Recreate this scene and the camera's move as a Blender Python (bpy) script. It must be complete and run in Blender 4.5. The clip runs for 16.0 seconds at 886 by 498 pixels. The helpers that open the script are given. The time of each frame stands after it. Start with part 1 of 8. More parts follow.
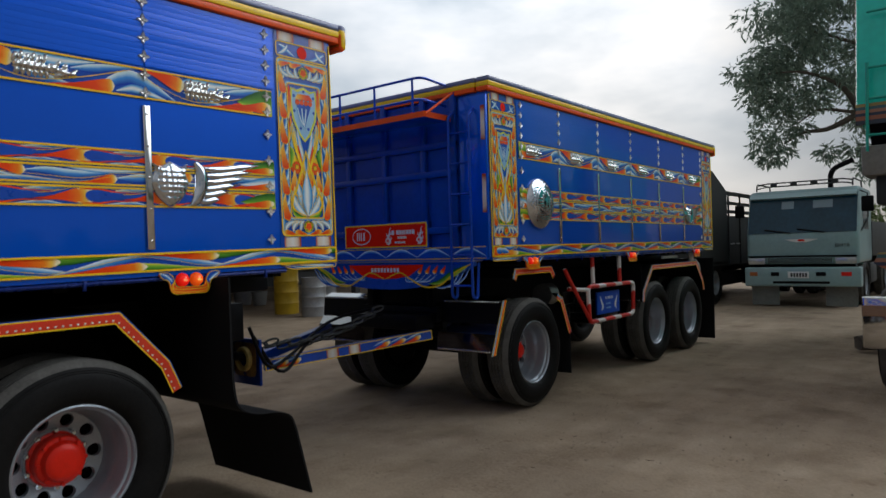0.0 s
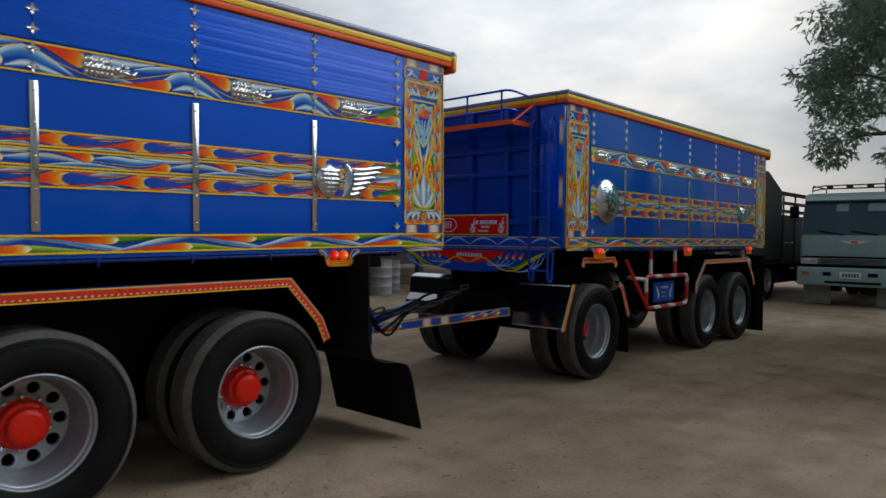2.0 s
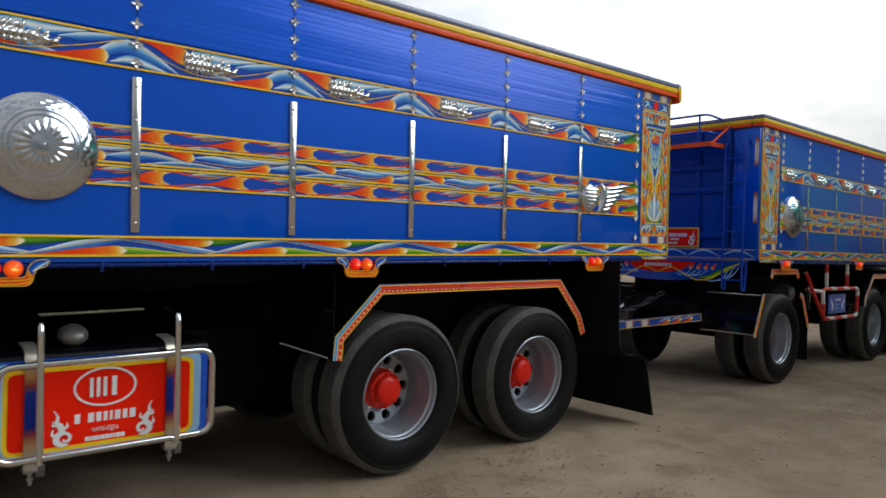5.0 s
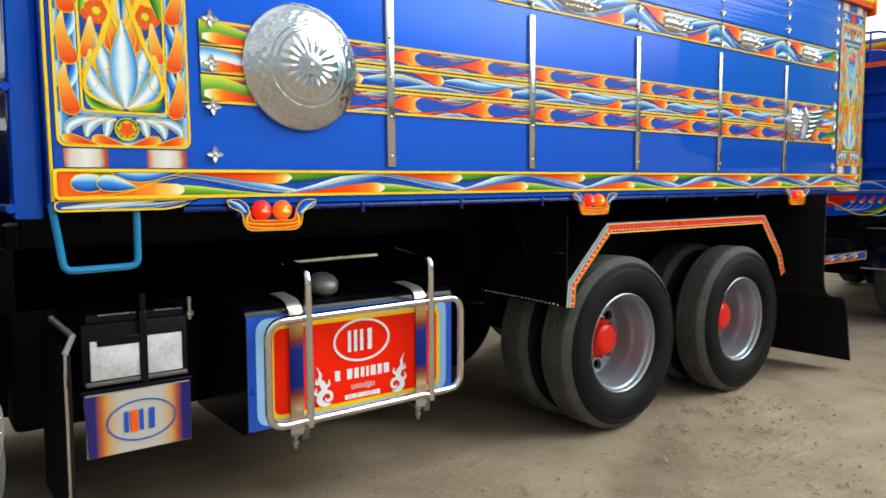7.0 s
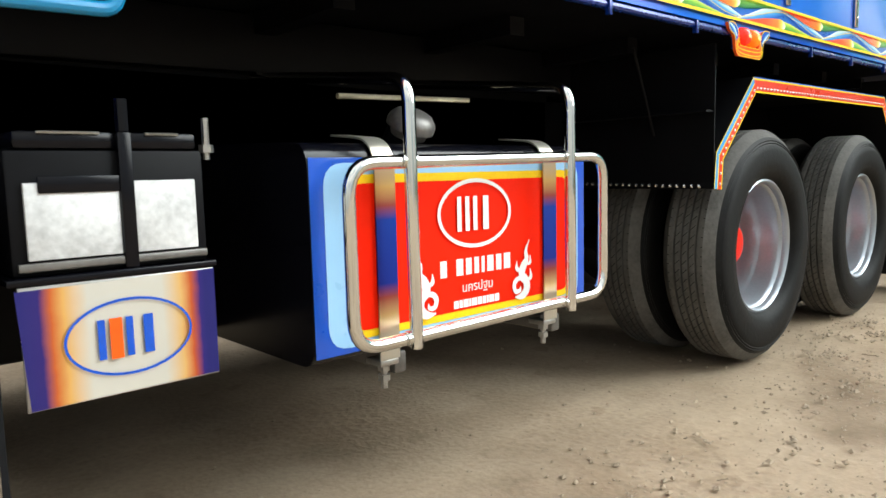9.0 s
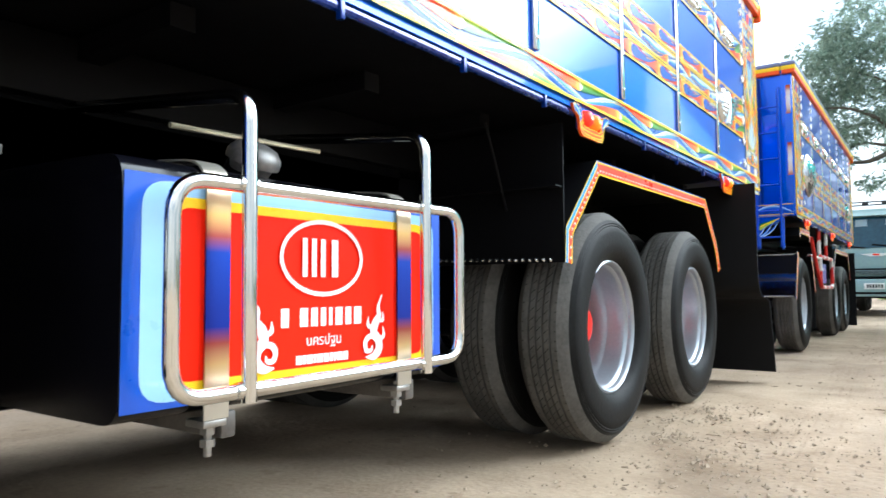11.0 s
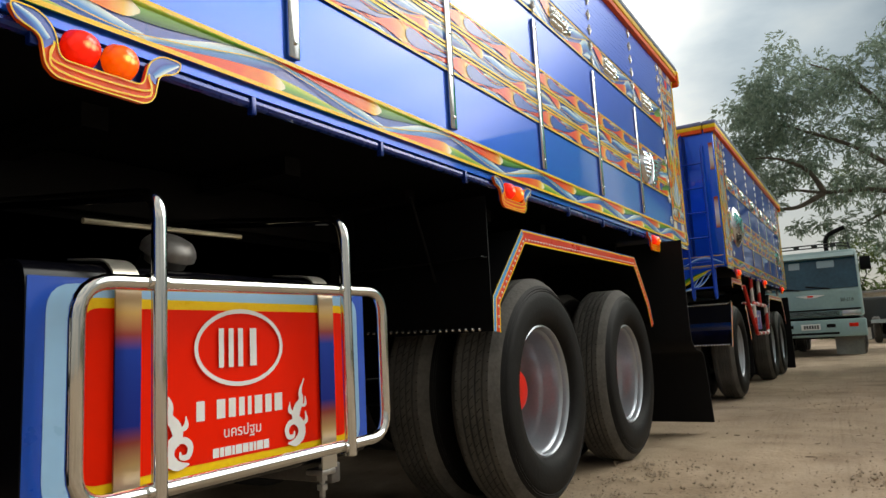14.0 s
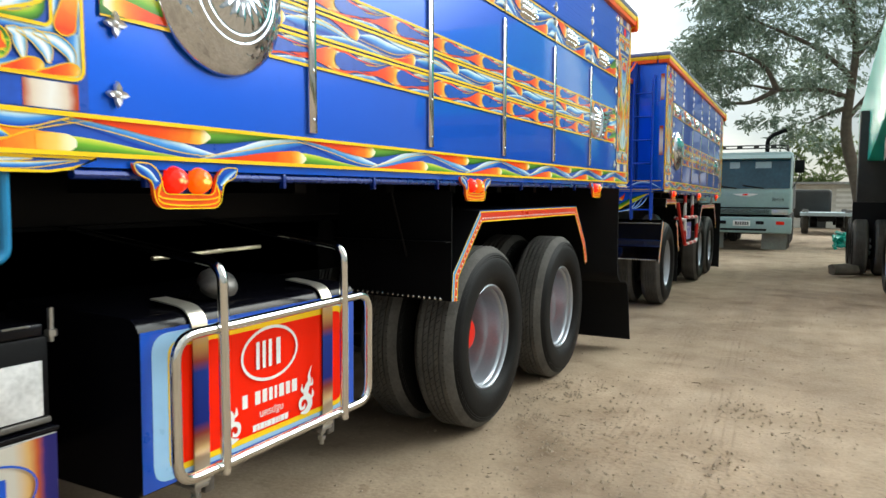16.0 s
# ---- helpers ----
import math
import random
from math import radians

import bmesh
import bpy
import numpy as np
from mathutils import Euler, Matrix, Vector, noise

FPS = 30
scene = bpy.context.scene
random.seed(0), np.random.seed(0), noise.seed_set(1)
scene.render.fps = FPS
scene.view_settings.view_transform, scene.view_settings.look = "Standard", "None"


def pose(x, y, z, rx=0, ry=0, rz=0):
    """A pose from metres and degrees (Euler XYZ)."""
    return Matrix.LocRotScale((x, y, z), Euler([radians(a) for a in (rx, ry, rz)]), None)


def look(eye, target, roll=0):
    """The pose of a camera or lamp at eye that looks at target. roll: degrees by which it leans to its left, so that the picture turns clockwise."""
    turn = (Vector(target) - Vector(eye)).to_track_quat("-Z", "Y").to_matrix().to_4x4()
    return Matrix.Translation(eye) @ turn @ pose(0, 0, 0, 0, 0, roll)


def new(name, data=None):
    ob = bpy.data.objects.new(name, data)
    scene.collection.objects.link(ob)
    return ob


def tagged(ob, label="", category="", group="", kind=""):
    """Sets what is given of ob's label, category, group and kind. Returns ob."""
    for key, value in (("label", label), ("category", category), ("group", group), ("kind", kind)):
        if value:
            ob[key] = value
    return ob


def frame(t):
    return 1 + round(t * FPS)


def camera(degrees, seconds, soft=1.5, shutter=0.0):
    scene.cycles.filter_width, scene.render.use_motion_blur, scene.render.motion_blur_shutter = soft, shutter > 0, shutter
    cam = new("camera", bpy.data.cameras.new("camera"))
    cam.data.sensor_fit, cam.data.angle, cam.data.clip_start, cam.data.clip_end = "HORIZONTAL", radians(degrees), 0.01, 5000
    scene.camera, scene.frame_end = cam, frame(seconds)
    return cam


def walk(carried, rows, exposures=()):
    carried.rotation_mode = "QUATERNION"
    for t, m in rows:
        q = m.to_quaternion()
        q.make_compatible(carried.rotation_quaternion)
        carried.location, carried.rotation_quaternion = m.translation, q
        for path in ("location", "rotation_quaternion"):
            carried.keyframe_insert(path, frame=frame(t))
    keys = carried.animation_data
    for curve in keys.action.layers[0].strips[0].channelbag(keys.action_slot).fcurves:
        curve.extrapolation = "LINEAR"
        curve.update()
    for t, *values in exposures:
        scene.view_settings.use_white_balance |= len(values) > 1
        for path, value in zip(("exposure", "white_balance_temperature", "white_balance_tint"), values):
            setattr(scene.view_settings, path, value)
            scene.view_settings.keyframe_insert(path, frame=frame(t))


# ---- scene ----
cam = camera(65.0, 16.0, shutter=0.35)
EXPOSURES = [(0, -1.04, 6350, 13), (2.5, -1.16, 6400, 13), (4.2, -1.06, 6350, 13), (6.3, -0.02, 6650, 8), (7.1, 0.27, 6550, 7), (7.6, 0.52, 6600, 6), (8.2, 0.64, 6850, 6),
             (10.3, 1.28, 6050, 9), (11, 1.26, 6000, 8), (12.5, 0.32, 6700, 9), (13, 0.04, 7000, 10), (14, -0.18, 7350, 11), (14.5, -0.12, 7400, 11), (15, 0.12, 7200, 10), (16, 0.44, 6750, 6)]
PATH = [
    (0, (2.825, -3.473, 1.543), (4.389, -2.226, 1.545), -1.6),
    (0.5, (2.578, -3.614, 1.511), (4.151, -2.38, 1.465), -0.3),
    (1, (2.275, -3.676, 1.568), (3.837, -2.427, 1.541), 0.2),
    (1.5, (2.018, -3.751, 1.599), (3.529, -2.44, 1.605), 0.0),
    (2, (1.811, -3.865, 1.559), (3.285, -2.515, 1.523), 0.6),
    (2.5, (1.586, -4.005, 1.467), (2.983, -2.574, 1.434), 2.1),
    (3, (1.323, -3.976, 1.544), (2.69, -2.516, 1.505), 2.2),
    (3.5, (1.103, -3.847, 1.513), (2.422, -2.344, 1.555), 0.6),
    (4, (0.839, -3.739, 1.544), (2.14, -2.22, 1.543), 1.1),
    (4.2, (0.712, -3.731, 1.537), (2.018, -2.217, 1.57), 1.8),
    (6.3, (-0.336, -2.983, 1.486), (0.929, -1.444, 1.322), 1.1),
    (6.5, (-0.379, -2.889, 1.449), (0.874, -1.34, 1.272), 1.1),
    (7, (-0.364, -2.521, 1.423), (0.856, -0.944, 1.265), -0.0),
    (7.5, (-0.349, -2.134, 1.369), (0.88, -0.572, 1.149), -0.2),
    (8, (-0.294, -1.745, 1.317), (1.018, -0.277, 0.968), 0.0),
    (8.2, (-0.263, -1.607, 1.227), (1.038, -0.128, 0.883), -0.6),
    (10.3, (-0.06, -1.106, 0.666), (1.47, 0.181, 0.72), -0.5),
    (10.5, (-0.052, -1.113, 0.67), (1.512, 0.131, 0.752), 0.0),
    (11, (-0.039, -1.14, 0.693), (1.592, 0.011, 0.812), -0.3),
    (11.5, (-0.027, -1.185, 0.703), (1.661, -0.124, 0.861), -2.2),
    (12, (-0.019, -1.221, 0.728), (1.687, -0.19, 0.892), -3.0),
    (12.5, (-0.012, -1.238, 0.742), (1.698, -0.227, 0.969), -3.9),
    (13, (-0.023, -1.245, 0.753), (1.682, -0.249, 1.067), -3.3),
    (13.5, (-0.033, -1.248, 0.753), (1.664, -0.23, 1.045), -2.8),
    (14, (-0.031, -1.251, 0.754), (1.664, -0.227, 1.029), -2.9),
    (14.5, (-0.024, -1.265, 0.761), (1.685, -0.246, 0.968), -3.7),
    (15, (-0.072, -1.295, 0.987), (1.679, -0.331, 1.055), -2.3),
    (15.5, (-0.304, -1.423, 1.203), (1.449, -0.466, 1.103), 0.4),
    (16, (-0.63, -1.528, 1.314), (1.138, -0.603, 1.173), 0.5),
]
walk(cam, [(t, look(eye, target, roll)) for t, eye, target, roll in PATH], EXPOSURES)

# ---- sky and sun ----
world = bpy.data.worlds.new("overcast_evening")
scene.world = world
world.use_nodes = True
wn, wl = world.node_tree.nodes, world.node_tree.links
wn.clear()
SUN_EL, SUN_AZ = radians(12), radians(25)     # behind thin cloud beyond the trailer
sky = wn.new("ShaderNodeTexSky")
sky.sky_type, sky.sun_disc = "NISHITA", False
sky.sun_elevation, sky.sun_rotation = SUN_EL, radians(90) - SUN_AZ
tc = wn.new("ShaderNodeTexCoord")
mp = wn.new("ShaderNodeMapping")
mp.inputs["Scale"].default_value = (1.0, 1.0, 2.6)
mp.inputs["Location"].default_value = (3.1, 0.4, 1.7)
nz = wn.new("ShaderNodeTexNoise")
nz.inputs["Scale"].default_value, nz.inputs["Detail"].default_value, nz.inputs["Roughness"].default_value = 1.9, 7.0, 0.56
rmp = wn.new("ShaderNodeValToRGB")
rmp.color_ramp.elements[0].position, rmp.color_ramp.elements[0].color = 0.39, (0.40, 0.48, 0.56, 1)
rmp.color_ramp.elements[1].position, rmp.color_ramp.elements[1].color = 0.60, (0.77, 0.79, 0.80, 1)
e = rmp.color_ramp.elements.new(0.50)
e.color = (0.59, 0.65, 0.71, 1)
# the sun's glow through the cloud
dot = wn.new("ShaderNodeVectorMath")
dot.operation = "DOT_PRODUCT"
dot.inputs[1].default_value = (math.cos(SUN_EL) * math.cos(SUN_AZ), math.cos(SUN_EL) * math.sin(SUN_AZ), math.sin(SUN_EL))
glow = wn.new("ShaderNodeMapRange")
glow.interpolation_type = "SMOOTHSTEP"
glow.inputs["From Min"].default_value, glow.inputs["From Max"].default_value = 0.74, 0.985
glow.inputs["To Min"].default_value, glow.inputs["To Max"].default_value = 1.0, 4.0
gcol = wn.new("ShaderNodeMix")
gcol.data_type, gcol.blend_type = "RGBA", "MULTIPLY"
gcol.inputs[0].default_value = 1.0
gtint = wn.new("ShaderNodeVectorMath")
gtint.operation = "SCALE"
gtint.inputs[0].default_value = (1.0, 0.97, 0.915)
wl.new(tc.outputs["Generated"], dot.inputs[0])
wl.new(dot.outputs["Value"], glow.inputs["Value"])
wl.new(glow.outputs[0], gtint.inputs["Scale"])
wl.new(rmp.outputs[0], gcol.inputs[6])
wl.new(gtint.outputs[0], gcol.inputs[7])
bg_sky, bg_cloud = wn.new("ShaderNodeBackground"), wn.new("ShaderNodeBackground")
bg_sky.inputs["Strength"].default_value = 0.08
bg_cloud.inputs["Strength"].default_value = 0.95
mixw, outw = wn.new("ShaderNodeMixShader"), wn.new("ShaderNodeOutputWorld")
mixw.inputs[0].default_value = 0.86
sepz = wn.new("ShaderNodeSeparateXYZ")
over = wn.new("ShaderNodeMapRange")          # an overcast sky is brighter overhead than at the horizon
over.inputs["To Min"].default_value, over.inputs["To Max"].default_value = 0.52, 1.8
gover = wn.new("ShaderNodeVectorMath")
gover.operation = "SCALE"
wl.new(tc.outputs["Generated"], sepz.inputs[0])
wl.new(sepz.outputs["Z"], over.inputs["Value"])
# cloud is thin on the near side of the trucks and thick low down beyond the tree
def lobe(direction, a, b, lo, hi):
    d = wn.new("ShaderNodeVectorMath")
    d.operation = "DOT_PRODUCT"
    d.inputs[1].default_value = Vector(direction).normalized()
    r = wn.new("ShaderNodeMapRange")
    r.interpolation_type = "SMOOTHSTEP"
    r.inputs["From Min"].default_value, r.inputs["From Max"].default_value = a, b
    r.inputs["To Min"].default_value, r.inputs["To Max"].default_value = lo, hi
    wl.new(tc.outputs["Generated"], d.inputs[0])
    wl.new(d.outputs["Value"], r.inputs["Value"])
    return r.outputs[0]


def times(a, b):
    m = wn.new("ShaderNodeMath")
    m.operation = "MULTIPLY"
    wl.new(a, m.inputs[0])
    wl.new(b, m.inputs[1])
    return m.outputs[0]


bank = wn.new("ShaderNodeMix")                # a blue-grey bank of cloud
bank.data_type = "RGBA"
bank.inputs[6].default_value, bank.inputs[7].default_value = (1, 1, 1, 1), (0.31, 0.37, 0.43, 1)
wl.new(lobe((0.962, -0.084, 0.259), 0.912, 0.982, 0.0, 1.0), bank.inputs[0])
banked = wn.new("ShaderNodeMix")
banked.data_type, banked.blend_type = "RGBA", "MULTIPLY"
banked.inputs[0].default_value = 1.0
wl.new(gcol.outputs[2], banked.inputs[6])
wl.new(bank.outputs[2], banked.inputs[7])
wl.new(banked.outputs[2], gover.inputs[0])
wl.new(times(over.outputs[0], lobe((0.616, -0.555, 0.559), 0.895, 0.955, 1.0, 11.5)), gover.inputs["Scale"])
wl.new(tc.outputs["Generated"], mp.inputs["Vector"])
wl.new(mp.outputs[0], nz.inputs["Vector"])
wl.new(nz.outputs["Fac"], rmp.inputs[0])
wl.new(gover.outputs[0], bg_cloud.inputs["Color"])
wl.new(sky.outputs[0], bg_sky.inputs["Color"])
wl.new(bg_sky.outputs[0], mixw.inputs[1])
wl.new(bg_cloud.outputs[0], mixw.inputs[2])
wl.new(mixw.outputs[0], outw.inputs["Surface"])

sun_data = bpy.data.lights.new("sun", "SUN")
sun_data.energy, sun_data.angle, sun_data.color = 0.5, radians(24), (1.0, 0.93, 0.84)
sun = new("sun", sun_data)
sun_from = Vector((math.cos(SUN_EL) * math.cos(SUN_AZ), math.cos(SUN_EL) * math.sin(SUN_AZ), math.sin(SUN_EL)))
sun.matrix_world = look(sun_from * 60, (0, 0, 0))


# ---- mesh helpers ----
def mesh_of(bm, name, mats, sharp=0.6):
    """A mesh from a bmesh, smooth but for edges sharper than sharp radians."""
    if not isinstance(mats, (list, tuple)):
        mats = [mats]
    bm.normal_update()
    for f in bm.faces:
        f.smooth = True
    for ed in bm.edges:
        if len(ed.link_faces) != 2 or ed.calc_face_angle(0.0) > sharp:
            ed.smooth = False
    me = bpy.data.meshes.new(name)
    bm.to_mesh(me)
    bm.free()
    for m in mats:
        me.materials.append(m)
    return me


def put(name, me, parent=None, m=None, label=""):
    """Links mesh data as one object under parent."""
    ob = new(name, me)
    ob.parent = parent
    ob.matrix_basis = m if m is not None else Matrix()
    if label:
        ob["label"] = label
    return ob


def part(name, bm, mats, parent=None, label="", m=None, sharp=0.6):
    return put(name, mesh_of(bm, name, mats, sharp), parent, m, label)


def thing(name, label, category, m=None, group="", kind=""):
    ob = new(name)
    ob.empty_display_size = 0.2
    ob.matrix_basis = m if m is not None else Matrix()
    return tagged(ob, label, category, group, kind)


def box(bm, x0, x1, y0, y1, z0, z1, bevel=0.0, seg=2, mi=0):
    vs = [bm.verts.new((x, y, z)) for x in (x0, x1) for y in (y0, y1) for z in (z0, z1)]
    fs = [bm.faces.new([vs[i] for i in q]) for q in ((0, 1, 3, 2), (4, 6, 7, 5), (0, 4, 5, 1), (2, 3, 7, 6), (0, 2, 6, 4), (1, 5, 7, 3))]
    for f in fs:
        f.material_index = mi
    if bevel:
        es = list({ed for f in fs for ed in f.edges})
        r = bmesh.ops.bevel(bm, geom=es, offset=bevel, segments=seg, affect="EDGES", profile=0.5)
        for f in r["faces"]:
            f.material_index = mi
    return bm


def boxed(*a, **k):
    return box(bmesh.new(), *a, **k)


def prism(bm, poly, y0, y1, mi=0, axes="xz"):
    """A polygon in the x-z (or y-z, x-y) plane, drawn out along the third axis from y0 to y1."""
    def at(p, q):
        return {"xz": (p[0], q, p[1]), "yz": (q, p[0], p[1]), "xy": (p[0], p[1], q)}[axes]
    a = [bm.verts.new(at(p, y0)) for p in poly]
    b = [bm.verts.new(at(p, y1)) for p in poly]
    fs = [bm.faces.new(a), bm.faces.new(b[::-1])]
    n = len(poly)
    for i in range(n):
        fs.append(bm.faces.new((a[i], b[i], b[(i + 1) % n], a[(i + 1) % n])))
    for f in fs:
        f.material_index = mi
    bmesh.ops.recalc_face_normals(bm, faces=fs)
    return bm


def lathe(bm, profile, n=40, mi=0, closed=False):
    """Turns (radius, y) points round the y axis."""
    rings = []
    for r, y in profile:
        if r < 1e-5:
            rings.append([bm.verts.new((0, y, 0))])
        else:
            rings.append([bm.verts.new((r * math.cos(2 * math.pi * k / n), y, r * math.sin(2 * math.pi * k / n))) for k in range(n)])
    fs = []
    pairs = list(zip(rings, rings[1:])) + ([(rings[-1], rings[0])] if closed else [])
    for a, b in pairs:
        for k in range(n):
            j = (k + 1) % n
            q = [a[k % len(a)], a[j % len(a)], b[j % len(b)], b[k % len(b)]]
            q = [v for i, v in enumerate(q) if v not in q[:i]]
            if len(q) > 2:
                fs.append(bm.faces.new(q))
    for f in fs:
        f.material_index = mi
    bmesh.ops.recalc_face_normals(bm, faces=fs)
    return bm


def fillet(pts, r, k=5, closed=False):
    """A polyline with its corners rounded."""
    pts = [Vector(p) for p in pts]
    out = []
    n = len(pts)
    for i, p in enumerate(pts):
        if not closed and i in (0, n - 1):
            out.append(p)
            continue
        a, b = pts[i - 1], pts[(i + 1) % n]
        da, db = (a - p), (b - p)
        ra = min(r, da.length * 0.49, db.length * 0.49)
        a, b = p + da.normalized() * ra, p + db.normalized() * ra
        for s in range(k + 1):
            t = s / k
            out.append((1 - t) ** 2 * a + 2 * t * (1 - t) * p + t * t * b)
    return out


def tube(bm, pts, r, n=10, closed=False, mi=0, caps=True):
    """A round tube along a polyline. r: one radius, or one for each point."""
    pts = [Vector(p) for p in pts]
    m = len(pts)
    rad = r if isinstance(r, (list, tuple)) else [r] * m
    d0 = (pts[1] - pts[0]).normalized()
    up = d0.orthogonal().normalized()
    rings = []
    for i, p in enumerate(pts):
        if closed:
            d = (pts[(i + 1) % m] - pts[i - 1]).normalized()
        else:
            d = (pts[min(i + 1, m - 1)] - pts[max(i - 1, 0)]).normalized()
        up = (up - d * up.dot(d)).normalized()
        side = d.cross(up)
        rings.append([bm.verts.new(p + rad[i] * (math.cos(2 * math.pi * k / n) * up + math.sin(2 * math.pi * k / n) * side)) for k in range(n)])
    fs = []
    for i in range(m if closed else m - 1):
        a, b = rings[i], rings[(i + 1) % m]
        if closed and i == m - 1:
            off = min(range(n), key=lambda s: (a[0].co - b[s].co).length)
            b = b[off:] + b[:off]
        for k in range(n):
            fs.append(bm.faces.new((a[k], a[(k + 1) % n], b[(k + 1) % n], b[k])))
    if caps and not closed:
        fs += [bm.faces.new(rings[0][::-1]), bm.faces.new(rings[-1])]
    for f in fs:
        f.material_index = mi
    return bm


def rrect(x0, x1, z0, z1, r, k=5):
    """The corners of a rounded rectangle."""
    return [(p.x, p.z) for p in fillet([(x0, 0, z0), (x1, 0, z0), (x1, 0, z1), (x0, 0, z1)], r, k, True)]


def smooth_path(ctrl, n):
    """Points along a soft curve through control points of any dimension."""
    c = [np.array(p, float) for p in ctrl]
    c = [2 * c[0] - c[1]] + c + [2 * c[-1] - c[-2]]
    out = []
    segs = len(c) - 3
    for i in range(n + 1):
        s = min(i / n * segs, segs - 1e-6)
        k, t = int(s), s - int(s)
        a, b, d, f = c[k:k + 4]
        out.append(0.5 * (2 * b + (d - a) * t + (2 * a - 5 * b + 4 * d - f) * t * t + (3 * b - a - 3 * d + f) * t ** 3))
    return out


class Paint:
    """Painted figures on an upright panel: flat strokes in thin coats, facing -y."""

    def __init__(self, x0, z0, sx, sz, y=0.0):
        self.bm = bmesh.new()
        self.uv = self.bm.loops.layers.uv.new("UVMap")
        self.x0, self.z0, self.sx, self.sz, self.y = x0, z0, sx, sz, y
        self.k = 0

    def place(self, p, coat):
        return (self.x0 + p[0] * self.sx, self.y - 0.0012 * coat - 0.000012 * self.k, self.z0 + p[1] * self.sz)

    def stroke(self, ctrl, mi, coat, n=14, mirror=None, clip=None, edge=0.0, edge_mi=3):
        """A brush stroke through (x, z, half width) points; u runs along it and v across."""
        if mirror is not None:
            ctrl = [(2 * mirror - x, z, w) for x, z, w in ctrl]
        pts = smooth_path(ctrl, n)
        self.k = (self.k + 1) % 90
        asp = self.sx / self.sz
        rows, sides = [], []
        for i, p in enumerate(pts):
            d = pts[min(i + 1, n)][:2] - pts[max(i - 1, 0)][:2]
            d = np.array([d[0] * asp, d[1]])
            d = d / (np.linalg.norm(d) + 1e-9)
            w = max(p[2], 0.002)
            off = np.array([-d[1] * w / asp, d[0] * w])
            q = [p[:2] + s * off for s in (1, 0, -1)]
            if clip:
                q = [np.array([min(max(v[0], clip[0]), clip[1]), min(max(v[1], 0.0), 1.0)]) for v in q]
            rows.append([self.bm.verts.new(self.place(v, coat)) for v in q])
            sides.append(q)
        for i in range(n):
            for j in range(2):
                f = self.bm.faces.new((rows[i][j], rows[i][j + 1], rows[i + 1][j + 1], rows[i + 1][j]))
                f.material_index = mi
                for lp, (u, v) in zip(f.loops, ((i, j), (i, j + 1), (i + 1, j + 1), (i + 1, j))):
                    lp[self.uv].uv = (u / n, v / 2)
        if edge:
            self.line([q[0] for q in sides] + [q[2] for q in reversed(sides)], edge, edge_mi, coat + 1)

    def fill(self, poly, mi, coat):
        self.k = (self.k + 1) % 90
        f = self.bm.faces.new([self.bm.verts.new(self.place(p, coat)) for p in poly])
        f.material_index = mi
        xs, zs = [p[0] for p in poly], [p[1] for p in poly]
        for lp, p in zip(f.loops, poly):
            lp[self.uv].uv = ((p[0] - min(xs)) / (max(xs) - min(xs) + 1e-9), (p[1] - min(zs)) / (max(zs) - min(zs) + 1e-9))

    def line(self, poly, w, mi, coat):
        """A closed outline of even width w, in metres."""
        n = len(poly)
        P = [np.array(self.place(p, coat)) for p in poly]
        a, b = [], []
        for i in range(n):
            d = P[(i + 1) % n] - P[i - 1]
            d = d / (np.linalg.norm(d) + 1e-9)
            off = np.array([-d[2], 0, d[0]]) * w / 2
            a.append(self.bm.verts.new(P[i] + off))
            b.append(self.bm.verts.new(P[i] - off))
        for i in range(n):
            j = (i + 1) % n
            f = self.bm.faces.new((a[i], a[j], b[j], b[i]))
            f.material_index = mi

    def strip(self, outer, inner, mi, coat):
        """A closed strip between two outlines; v runs from the outer to the inner one."""
        self.k = (self.k + 1) % 90
        a = [self.bm.verts.new(self.place(p, coat)) for p in outer]
        b = [self.bm.verts.new(self.place(p, coat)) for p in inner]
        for i in range(len(a)):
            j = (i + 1) % len(a)
            f = self.bm.faces.new((a[i], a[j], b[j], b[i]))
            f.material_index = mi
            for lp, v in zip(f.loops, (0.08, 0.08, 0.95, 0.95)):
                lp[self.uv].uv = (0.5, v)

    def dot(self, x, z, r, mi, coat, n=14):
        self.fill([(x + r / self.sx * math.cos(2 * math.pi * k / n), z + r / self.sz * math.sin(2 * math.pi * k / n)) for k in range(n)], mi, coat)

    def done(self, name, mats, parent, label="", m=None):
        self.bm.normal_update()
        for f in self.bm.faces:
            if f.normal.y > 0:
                f.normal_flip()
        return part(name, self.bm, mats, parent, label, m)


# ---- materials ----
def material(name):
    m = bpy.data.materials.new(name)
    m.use_nodes = True
    nt = m.node_tree
    return m, nt, nt.nodes["Principled BSDF"]


